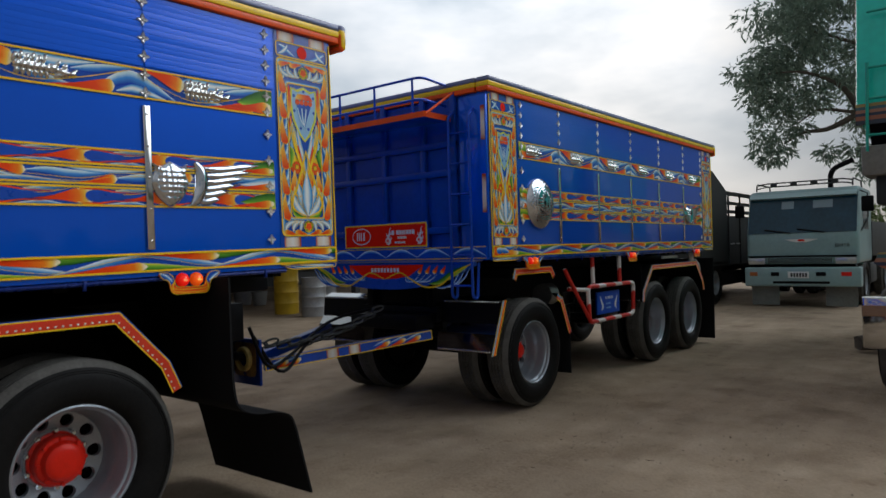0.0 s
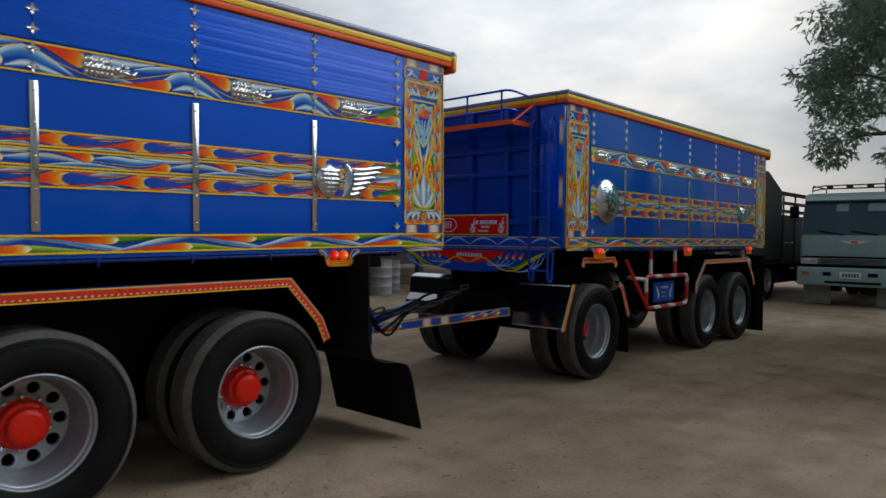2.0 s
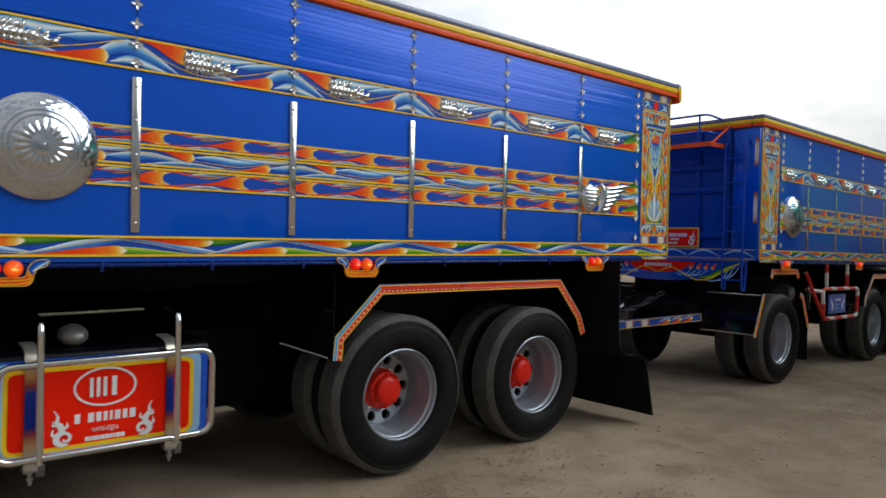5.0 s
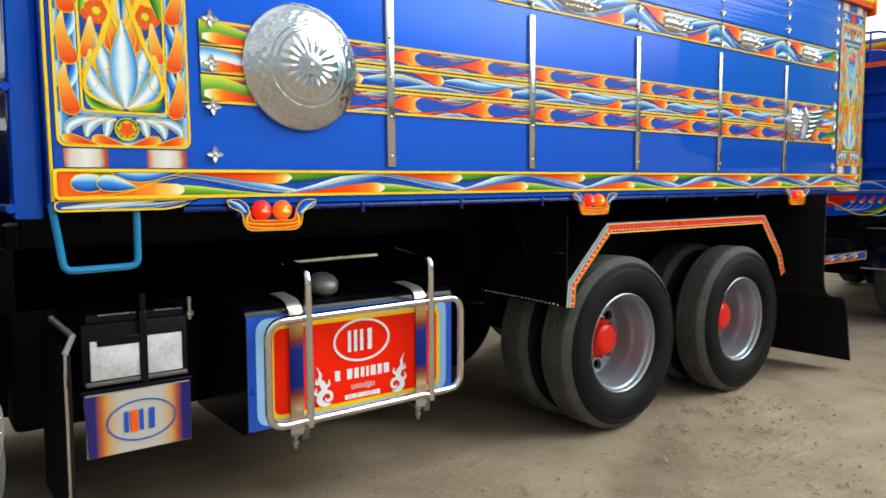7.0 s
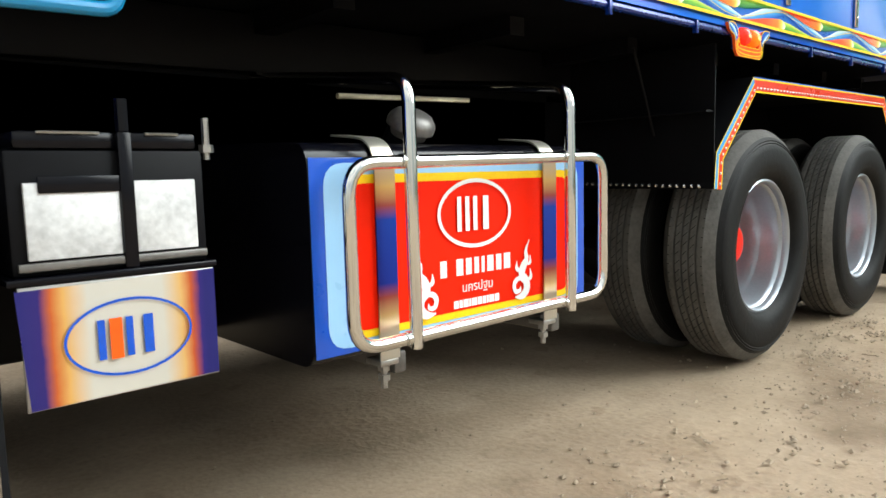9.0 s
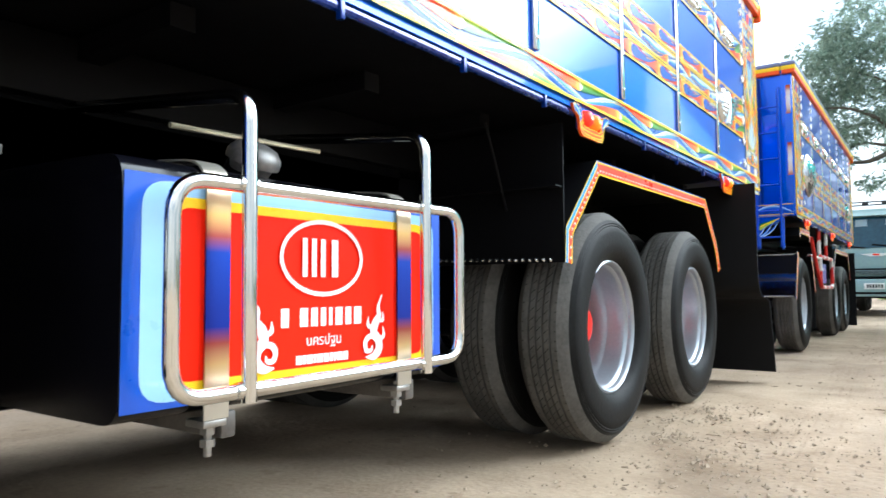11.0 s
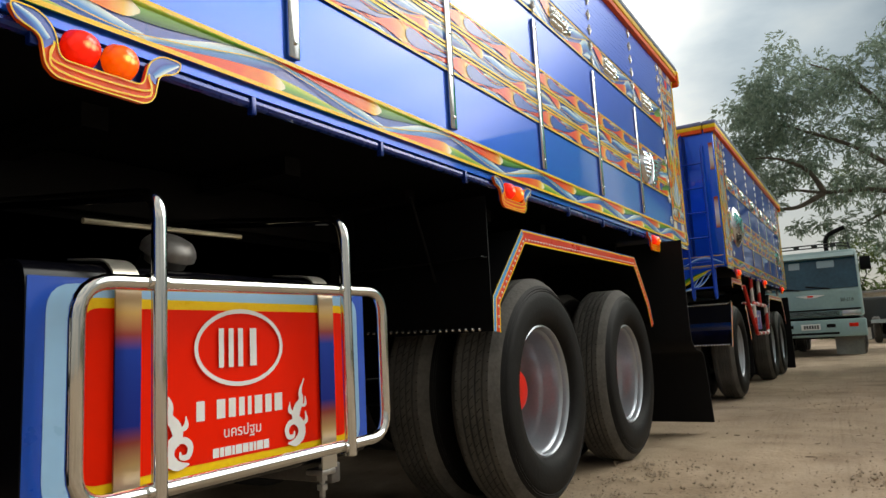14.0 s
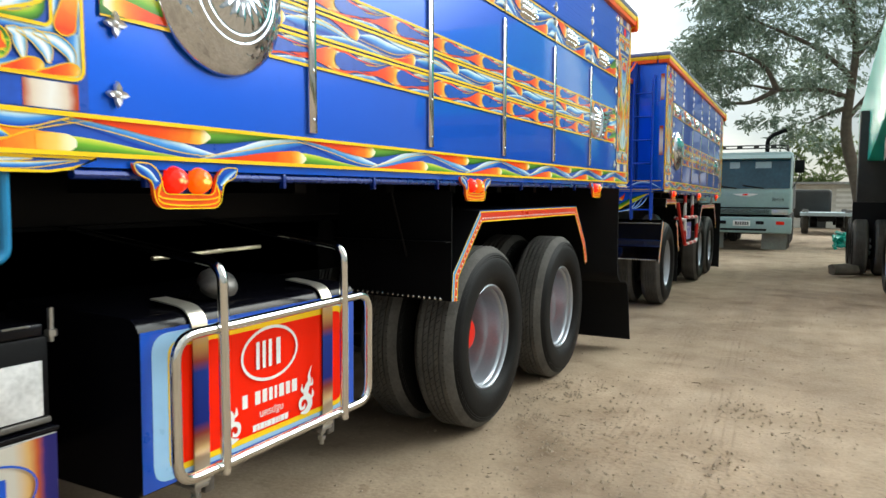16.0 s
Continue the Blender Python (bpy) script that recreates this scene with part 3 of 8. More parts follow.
def build_pebbles():
    rng = random.Random(3)
    verts, faces = [], []
    drifts = [(rng.uniform(-1.5, 16), rng.uniform(-3.2, 0.8), rng.uniform(0.4, 1.1)) for _ in range(70)]
    clods = [(rng.uniform(0.9, 4.6), rng.uniform(-1.7, 0.15), rng.uniform(0.06, 0.40)) for _ in range(70)]
    for k in range(12600):
        if k < 7200:
            cx, cy, cr = rng.choice(drifts)
            x, y = cx + rng.gauss(0, cr), cy + rng.gauss(0, cr * 0.6)
        elif k < 8600:
            x, y = rng.uniform(-1.5, 12), -rng.random() ** 1.3 * 3.4 + 0.5
        else:
            x, y = rng.uniform(4, 26), rng.uniform(-5, 2)
        if k >= 9400:
            cx, cy, cr = clods[k % len(clods)]
            x, y = cx + rng.gauss(0, cr), cy + rng.gauss(0, cr * 0.5)
        s = 0.0032 + 0.0105 * rng.random() ** 3.5 if k >= 9400 else 0.0014 + 0.010 * rng.random() ** 9 + (0.0015 if k >= 8600 else 0)
        a = rng.random() * 6.28
        b = len(verts)
        for dx, dy, dz in ((1, 0, 0), (0, 1, 0), (-1, 0, 0), (0, -1, 0), (0.2, 0.1, 0.75), (-0.3, -0.2, 0.5), (0, 0, -0.6)):
            j = rng.uniform(0.7, 1.3)
            px, py = dx * math.cos(a) - dy * math.sin(a), dx * math.sin(a) + dy * math.cos(a)
            verts.append((x + px * s * j * 1.3, y + py * s * j, 0.004 + dz * s * j))
        for f in ((0, 1, 4), (1, 2, 5), (2, 3, 5), (3, 0, 4), (1, 5, 4), (3, 4, 5), (1, 0, 6), (2, 1, 6), (3, 2, 6), (0, 3, 6)):
            faces.append([b + i for i in f])
    me = bpy.data.meshes.new("pebbles")
    me.from_pydata(verts, [], faces)
    me.materials.append(surface("dusty_pebble", (0.34, 0.26, 0.18), 0.9, amount=0.35, scale=14))
    tagged(new("pebbles", me), "small brown pebbles and dirt crumbs scattered on the ground", "pebbles", kind="stuff")


build_pebbles()


def build_twigs():
    """Dry twigs and leaf bits trodden into the dirt."""
    rng = random.Random(12)
    verts, faces = [], []
    for k in range(60):
        x, y = rng.uniform(1.5, 8.0), rng.uniform(-2.4, 0.05)
        a, ln, w = rng.random() * 6.28, rng.uniform(0.015, 0.06), rng.uniform(0.0010, 0.0028)
        d, n = Vector((math.cos(a), math.sin(a), 0)), Vector((-math.sin(a), math.cos(a), 0))
        mid = n * rng.uniform(-0.2, 0.2) * ln
        b = len(verts)
        for q, off in ((-0.5, 0), (0.0, 1), (0.5, 0)):
            c = Vector((x, y, 0.008)) + d * ln * q + mid * off
            verts += [tuple(c + n * w), tuple(c + Vector((0, 0, w * 1.6))), tuple(c - n * w)]
        for i in (0, 3):
            faces += [(b + i, b + i + 3, b + i + 4, b + i + 1), (b + i + 1, b + i + 4, b + i + 5, b + i + 2)]
    me = bpy.data.meshes.new("twigs")
    me.from_pydata(verts, [], faces)
    me.materials.append(surface("dry_twig", (0.17, 0.12, 0.08), 0.9, amount=0.4, scale=9))
    tagged(new("twigs", me), "dry brown twigs and leaf bits on the dirt", "twigs", kind="stuff")


build_twigs()

# ---- wheels ----
R_TYRE, R_RIM = 0.525, 0.298


def tyre_mesh():
    bm = bmesh.new()
    prof = [(0.292, 0.058), (0.302, 0.044), (0.318, 0.022), (0.345, 0.004), (0.385, 0.0), (0.43, 0.003), (0.455, 0.009), (0.459, 0.0125), (0.463, 0.0105), (0.470, 0.0155), (0.474, 0.0135), (0.488, 0.024), (0.508, 0.040), (0.519, 0.056)]
    tread = [(0.525, 0.062)]
    for g in (0.092, 0.124, 0.156, 0.188):
        tread += [(0.525, g - 0.005), (0.511, g - 0.003), (0.511, g + 0.003), (0.525, g + 0.005)]
    tread += [(0.525, 0.218)]
    back = [(r, 0.28 - y) for r, y in prof[::-1]]
    lathe(bm, prof[:12], 64, 1)
    lathe(bm, prof[11:] + tread + back[:3], 64, 0)
    lathe(bm, back[2:], 64, 1)
    bmesh.ops.remove_doubles(bm, verts=bm.verts, dist=1e-5)
    # slanting cuts across the middle ribs and short ones on the shoulders
    for k in range(84):
        a = 2 * math.pi * k / 84
        for y0, y1, sl in ((0.063, 0.070, 0.0), (0.098, 0.119, 0.010), (0.130, 0.151, 0.010), (0.162, 0.183, 0.010), (0.210, 0.217, 0.0)):
            c = Matrix.Rotation(a + 0.020 * (int(y0 * 100) % 3), 4, "Y")
            vs = [bm.verts.new(c @ Vector(p)) for p in ((0.5262, y0, -0.0018 - sl), (0.5262, y1, -0.0018 + sl), (0.5262, y1, 0.0018 + sl), (0.5262, y0, 0.0018 - sl))]
            f = bm.faces.new(vs)
            f.material_index = 1
    return mesh_of(bm, "tyre", [M_tread, M_wall], 0.5)


def rim_mesh():
    bm = bmesh.new()
    lathe(bm, [(0.292, 0.056), (0.303, 0.050), (0.304, 0.040), (0.296, 0.036), (0.289, 0.042), (0.286, 0.052), (0.285, 0.066), (0.275, 0.074), (0.272, 0.084), (0.270, 0.120), (0.267, 0.160), (0.263, 0.176), (0.258, 0.186), (0.256, 0.225), (0.252, 0.250), (0.246, 0.270), (0.240, 0.283)], 64)
    # wheel disc with round hand holes
    n, r0, r1, rc, rh = 10, 0.150, 0.240, 0.196, 0.034

    def disc_y(r):
        return 0.283 + 0.022 * max(0.0, min(1.0, (r1 - r) / (r1 - r0)))
    for k in range(n):
        a0 = 2 * math.pi * k / n
        out, inn = [], []
        for i in range(16):
            t = 2 * math.pi * i / 16
            ca, sa = math.cos(t), math.sin(t)
            m = max(abs(ca), abs(sa))
            rr = rc + (r1 - rc if ca > 0 else rc - r0) * ca / m
            aa = a0 + (math.pi / n) * sa / m
            out.append(bm.verts.new((rr * math.cos(aa), disc_y(rr), rr * math.sin(aa))))
            hr, ha = rc + rh * ca, a0 + rh * sa / rc
            inn.append(bm.verts.new((hr * math.cos(ha), disc_y(hr) - 0.002, hr * math.sin(ha))))
        deep = [bm.verts.new((v.co.x, v.co.y + 0.03, v.co.z)) for v in inn]
        for i in range(16):
            j = (i + 1) % 16
            bm.faces.new((out[i], out[j], inn[j], inn[i]))
            bm.faces.new((inn[i], inn[j], deep[j], deep[i]))
    lathe(bm, [(0.155, 0.305), (0.150, 0.298), (0.10, 0.298)], 60)
    bmesh.ops.remove_doubles(bm, verts=bm.verts, dist=2e-4)
    bmesh.ops.recalc_face_normals(bm, faces=bm.faces)
    return mesh_of(bm, "wheel", M_rim, 0.7)


def hub_mesh(out, r):
    """out: how far the hub cap comes forward, as a y of its face; r: its radius."""
    bm = bmesh.new()
    lathe(bm, [(r + 0.012, 0.298), (r + 0.012, 0.285), (r, 0.280), (r - 0.002, out + 0.062), (r - 0.008, out + 0.052), (r - 0.024, out + 0.048), (r - 0.030, out + 0.030), (r - 0.034, out + 0.010), (r - 0.046, out), (r - 0.065, out - 0.005), (0.0, out - 0.006)], 32)
    for k in range(8):
        a = 2 * math.pi * k / 8
        b = bmesh.ops.create_cone(bm, cap_ends=True, segments=6, radius1=0.012, radius2=0.010, depth=0.018)
        bmesh.ops.transform(bm, verts=b["verts"], matrix=Matrix.Translation(((r - 0.013) * math.cos(a), out + 0.046, (r - 0.013) * math.sin(a))) @ Matrix.Rotation(math.pi / 2, 4, "X"))
    return mesh_of(bm, "hub_cap", M_hub, 0.5)


def nut_mesh():
    bm = bmesh.new()
    lathe(bm, [(0.016, 0.0), (0.016, -0.018), (0.010, -0.022), (0.010, -0.032), (0.0, -0.034)], 6)
    return mesh_of(bm, "wheel_nut", M_steel)


ME_TYRE, ME_RIM, ME_HUB, ME_HUB_LOW, ME_NUT = tyre_mesh(), rim_mesh(), hub_mesh(0.165, 0.128), hub_mesh(0.190, 0.105), nut_mesh()
bm_drum = bmesh.new()
lathe(bm_drum, [(0.20, 0.335), (0.20, 0.36), (0.25, 0.365), (0.25, 0.60), (0.0, 0.60)], 40)
ME_BACK = mesh_of(bm_drum, "brake_drum", M_black)


def add_wheel(vehicle, x, y, side=1, dual=True, hub=ME_HUB, z=R_TYRE, nuts=True):
    """A wheel whose outer sidewall lies at y; side -1 turns it to face +y."""
    m = Matrix.Translation((x, y, z)) @ (Matrix() if side > 0 else Matrix.Rotation(math.pi, 4, "Z"))
    w = put("wheel", ME_RIM, vehicle, m, "silver painted steel wheel rim with round hand holes")
    put("tyre", ME_TYRE, w)
    put("hub_cap", hub, w, label="glossy red hub cap")
    put("brake_drum", ME_BACK, w)
    if nuts:
        for k in range(10):
            a = 2 * math.pi * (k + 0.5) / 10
            put("wheel_nut", ME_NUT, w, Matrix.Translation((0.146 * math.cos(a), 0.298, 0.146 * math.sin(a))))
    if dual:
        put("tyre", ME_TYRE, w, Matrix.Translation((0, 0.345, 0)))
    return w


# ---- painted figures of the tipper bodies ----
def band_lines(p, x0, x1, h, base=True, lw=0.0075):
    """Yellow border lines and a deep blue ground, for a band from x0 to x1 of unit height."""
    if base:
        p.fill([(x0, 0), (x1, 0), (x1, 1), (x0, 1)], P_BASE, 1)
    t = lw / h
    for z0, z1 in ((0, t), (1 - t, 1)):
        p.fill([(x0, z0), (x1, z0), (x1, z1), (x0, z1)], P_YEL, 5)
    e = 0.0075 / p.sx
    p.fill([(x0, 0), (x0 + e, 0), (x0 + e, 1), (x0, 1)], P_YEL, 5)
    p.fill([(x1 - e, 0), (x1, 0), (x1, 1), (x1 - e, 1)], P_YEL, 5)


def flame_band(bed, z0, z1, x0, x1, period, phase, style, y=-0.002):
    p = Paint(x0, z0, period, z1 - z0, y)
    n = (x1 - x0) / period
    if style == "vine":
        ends = [(q[0] / period, q[1] / (z1 - z0)) for q in rrect(0, x1 - x0, 0, z1 - z0, 0.034)]
        p.fill(ends, P_BASE, 1)
    else:
        band_lines(p, 0, n, z1 - z0, lw=0.010)
    k = -phase
    while k < n:
        def s(ctrl, mi, coat, nn=16):
            c = [(k + a, b, w) for a, b, w in ctrl]
            if c[-1][0] > 0.02 and c[0][0] < n - 0.02:
                p.stroke(c, mi, coat, nn, clip=(0.0, n))
        if style == "tongue":
            # a red flame swells to a pale edge and parts round a blue drop; pale swooshes above and below
            s([(-0.52, 0.55, 0.02), (-0.26, 0.74, 0.14), (-0.02, 0.86, 0.12), (0.22, 0.97, 0.02)], P_SWIRL, 2, 18)
            s([(0.50, 0.04, 0.02), (0.70, 0.12, 0.09), (0.88, 0.16, 0.11), (1.06, 0.08, 0.02)], P_SWIRL, 2, 18)
            s([(0.62, 0.98, 0.02), (0.80, 0.92, 0.06), (0.98, 0.90, 0.07), (1.16, 0.98, 0.02)], P_LTB, 2, 14)
            s([(-0.26, 0.34, 0.006), (-0.10, 0.38, 0.07), (0.04, 0.45, 0.17), (0.17, 0.51, 0.31), (0.27, 0.52, 0.39), (0.34, 0.52, 0.39), (0.39, 0.52, 0.30)], P_FLAME, 3, 28)
            s([(0.22, 0.84, 0.03), (0.32, 0.88, 0.055), (0.46, 0.86, 0.050), (0.66, 0.74, 0.030), (0.96, 0.66, 0.006)], P_PRONG, 4, 20)
            s([(0.22, 0.20, 0.03), (0.32, 0.15, 0.055), (0.46, 0.15, 0.050), (0.64, 0.27, 0.028), (0.82, 0.26, 0.022), (1.00, 0.34, 0.006)], P_PRONG, 4, 22)
            s([(0.310, 0.52, 0.03), (0.325, 0.52, 0.16), (0.38, 0.52, 0.275), (0.46, 0.515, 0.305), (0.60, 0.50, 0.22), (0.76, 0.50, 0.12), (0.98, 0.53, 0.006)], P_BASE, 5, 24)
            s([(-0.46, 0.70, 0.006), (-0.26, 0.62, 0.014), (-0.06, 0.68, 0.014), (0.16, 0.90, 0.006)], P_YEL, 3)
            s([(0.60, 0.90, 0.006), (0.74, 0.80, 0.012), (0.90, 0.76, 0.012), (1.08, 0.80, 0.006)], P_YEL, 5)
        elif style == "wave":
            # long pale swooshes, one flame above and one below in each bay
            s([(0.33, 0.62, 0.02), (0.45, 0.64, 0.20), (0.58, 0.52, 0.24), (0.72, 0.58, 0.14), (0.88, 0.84, 0.02)], P_SWIRL, 2, 24)
            s([(0.83, 0.38, 0.02), (0.95, 0.42, 0.24), (1.08, 0.50, 0.24), (1.20, 0.40, 0.14), (1.36, 0.16, 0.02)], P_SWIRL, 2, 24)
            s([(0.04, 0.08, 0.02), (0.20, 0.20, 0.13), (0.36, 0.22, 0.12), (0.58, 0.06, 0.02)], P_SWIRL, 2)
            s([(0.52, 0.94, 0.02), (0.68, 0.82, 0.13), (0.86, 0.80, 0.12), (1.08, 0.95, 0.02)], P_LEAF, 2)
            s([(0.04, 0.96, 0.01), (0.16, 0.90, 0.08), (0.25, 0.74, 0.19), (0.305, 0.65, 0.26), (0.330, 0.63, 0.20), (0.345, 0.62, 0.03)], P_FLAME, 3, 20)
            s([(0.54, 0.05, 0.01), (0.66, 0.11, 0.08), (0.75, 0.26, 0.19), (0.805, 0.35, 0.26), (0.830, 0.37, 0.20), (0.845, 0.38, 0.03)], P_FLAME, 3, 20)
            for dz, ww in ((0.0, 0.016), (-0.16, 0.012)):
                s([(0.30, 0.50 + dz, 0.006), (0.46, 0.40 + dz, ww), (0.64, 0.34 + dz, ww), (0.84, 0.70 + dz, 0.006)], P_YEL, 4)
                s([(0.80, 0.66 + dz, 0.006), (0.96, 0.72 + dz, ww), (1.12, 0.66 + dz, ww), (1.32, 0.36 + dz, 0.006)], P_YEL, 4)
        elif style == "vine":
            # one blue ribbon weaving down and up, a flame and a leaf in each hollow
            s([(-0.06, 0.90, 0.01), (0.10, 0.72, 0.17), (0.26, 0.48, 0.27), (0.42, 0.24, 0.17), (0.60, 0.10, 0.01)], P_SWIRL, 2, 24)
            s([(0.44, 0.08, 0.01), (0.60, 0.26, 0.17), (0.76, 0.52, 0.27), (0.92, 0.76, 0.17), (1.10, 0.92, 0.01)], P_SWIRL, 2, 24)
            s([(0.455, 0.74, 0.22), (0.56, 0.78, 0.20), (0.72, 0.87, 0.12), (0.94, 0.95, 0.01)], P_GREEN, 3)
            s([(-0.08, 0.95, 0.01), (0.10, 0.88, 0.09), (0.26, 0.78, 0.18), (0.40, 0.72, 0.23), (0.455, 0.72, 0.21), (0.49, 0.72, 0.04)], P_FLAME, 4, 20)
            s([(-0.045, 0.26, 0.22), (0.06, 0.22, 0.20), (0.22, 0.13, 0.12), (0.44, 0.05, 0.01)], P_GREEN, 3)
            s([(0.42, 0.05, 0.01), (0.60, 0.12, 0.09), (0.76, 0.22, 0.18), (0.90, 0.28, 0.23), (0.955, 0.28, 0.21), (0.99, 0.28, 0.04)], P_FLAME, 4, 20)
            s([(-0.06, 0.84, 0.008), (0.16, 0.56, 0.012), (0.34, 0.26, 0.012), (0.50, 0.16, 0.008)], P_YEL, 5)
            s([(0.44, 0.16, 0.008), (0.64, 0.40, 0.012), (0.84, 0.72, 0.012), (1.0, 0.84, 0.008)], P_YEL, 5)
        elif style == "great":
            # a pale swoosh over each strap, a flame above after it and a flame below before the next
            s([(0.74, 0.16, 0.02), (0.84, 0.42, 0.17), (0.95, 0.62, 0.24), (1.08, 0.42, 0.19), (1.24, 0.06, 0.02)], P_SWIRL, 2, 24)
            s([(0.86, 0.14, 0.02), (0.96, 0.28, 0.13), (1.06, 0.20, 0.11), (1.18, 0.05, 0.02)], P_LEAF, 3, 16)
            s([(0.24, 0.66, 0.02), (0.36, 0.80, 0.13), (0.54, 0.78, 0.14), (0.74, 0.90, 0.02)], P_LEAF, 2, 18)
            s([(0.30, 0.40, 0.02), (0.42, 0.24, 0.15), (0.54, 0.14, 0.10), (0.66, 0.05, 0.02)], P_SWIRL, 2, 16)
            s([(0.60, 0.62, 0.02), (0.72, 0.70, 0.14), (0.86, 0.84, 0.10), (1.00, 0.95, 0.02)], P_SWIRL, 2, 16)
            s([(-0.02, 0.97, 0.01), (0.09, 0.90, 0.08), (0.18, 0.77, 0.18), (0.25, 0.67, 0.25), (0.285, 0.63, 0.22), (0.305, 0.62, 0.04)], P_FLAME, 4, 20)
            s([(0.48, 0.07, 0.01), (0.62, 0.12, 0.08), (0.73, 0.20, 0.16), (0.805, 0.26, 0.20), (0.835, 0.27, 0.17), (0.850, 0.27, 0.03)], P_FLAME, 4, 20)
            s([(0.02, 0.72, 0.006), (0.16, 0.42, 0.011), (0.34, 0.16, 0.011), (0.50, 0.20, 0.011), (0.74, 0.52, 0.011), (0.96, 0.88, 0.006)], P_YEL, 5, 24)
            s([(0.30, 0.50, 0.006), (0.46, 0.34, 0.010), (0.66, 0.40, 0.010), (0.92, 0.84, 0.006)], P_YEL, 5, 18)
        k += 1
    if style in ("tongue", "wave", "great"):
        e = 0.20 / period
        for x, d in ((0.0, 1), (n, -1)):
            p.stroke([(x, 0.5, 0.46), (x + d * e * 0.35, 0.5, 0.44), (x + d * e * 0.8, 0.46, 0.26), (x + d * e * 1.25, 0.40, 0.02)], P_GREEN if style != "wave" else P_LEAF, 5, 14, clip=(0.0, n))
            p.stroke([(x + d * e * 1.5, 0.2, 0.01), (x + d * e * 0.8, 0.24, 0.12), (x + d * e * 0.3, 0.30, 0.22), (x + d * e * 0.05, 0.34, 0.10)], P_FLAME, 5, 14, clip=(0.0, n))
    if style == "vine":
        # the band starts in a broad flame round two blue drops
        for ctrl, mi, coat, e in (([(0.008, 0.5, 0.24), (0.02, 0.5, 0.40), (0.045, 0.5, 0.475), (0.12, 0.46, 0.42), (0.24, 0.36, 0.30), (0.38, 0.29, 0.23), (0.445, 0.29, 0.16)], P_FLAME_RED, 6, 0),
                                  ([(0.36, 0.30, 0.16), (0.41, 0.29, 0.21), (0.45, 0.29, 0.20), (0.475, 0.29, 0.08)], P_CREAM, 7, 0),
                                  ([(0.19, 0.96, 0.02), (0.25, 0.78, 0.15), (0.33, 0.74, 0.17), (0.42, 0.88, 0.10), (0.48, 0.96, 0.02)], P_SWIRL, 7, 0.003),
                                  ([(0.058, 0.56, 0.08), (0.075, 0.55, 0.24), (0.11, 0.54, 0.30), (0.15, 0.54, 0.26), (0.18, 0.54, 0.10)], P_SWIRL, 7, 0.003),
                                  ([(0.145, 0.56, 0.08), (0.165, 0.55, 0.24), (0.20, 0.52, 0.27), (0.24, 0.46, 0.20), (0.29, 0.36, 0.02)], P_SWIRL, 9, 0.003),
                                  ([(0.10, 0.12, 0.006), (0.24, 0.20, 0.014), (0.36, 0.55, 0.014), (0.52, 0.86, 0.006)], P_YEL, 9, 0)):
            p.stroke(ctrl, mi, coat, 18, clip=(0.004, n), edge=e)
        p.line([(min(max(q[0], 0.005), n - 0.005), min(max(q[1], 0.05), 0.95)) for q in ends], 0.011, P_YEL, 10)
    return p.done("painted_band", PAINTS, bed, "airbrushed orange flames and blue swirls edged in yellow")


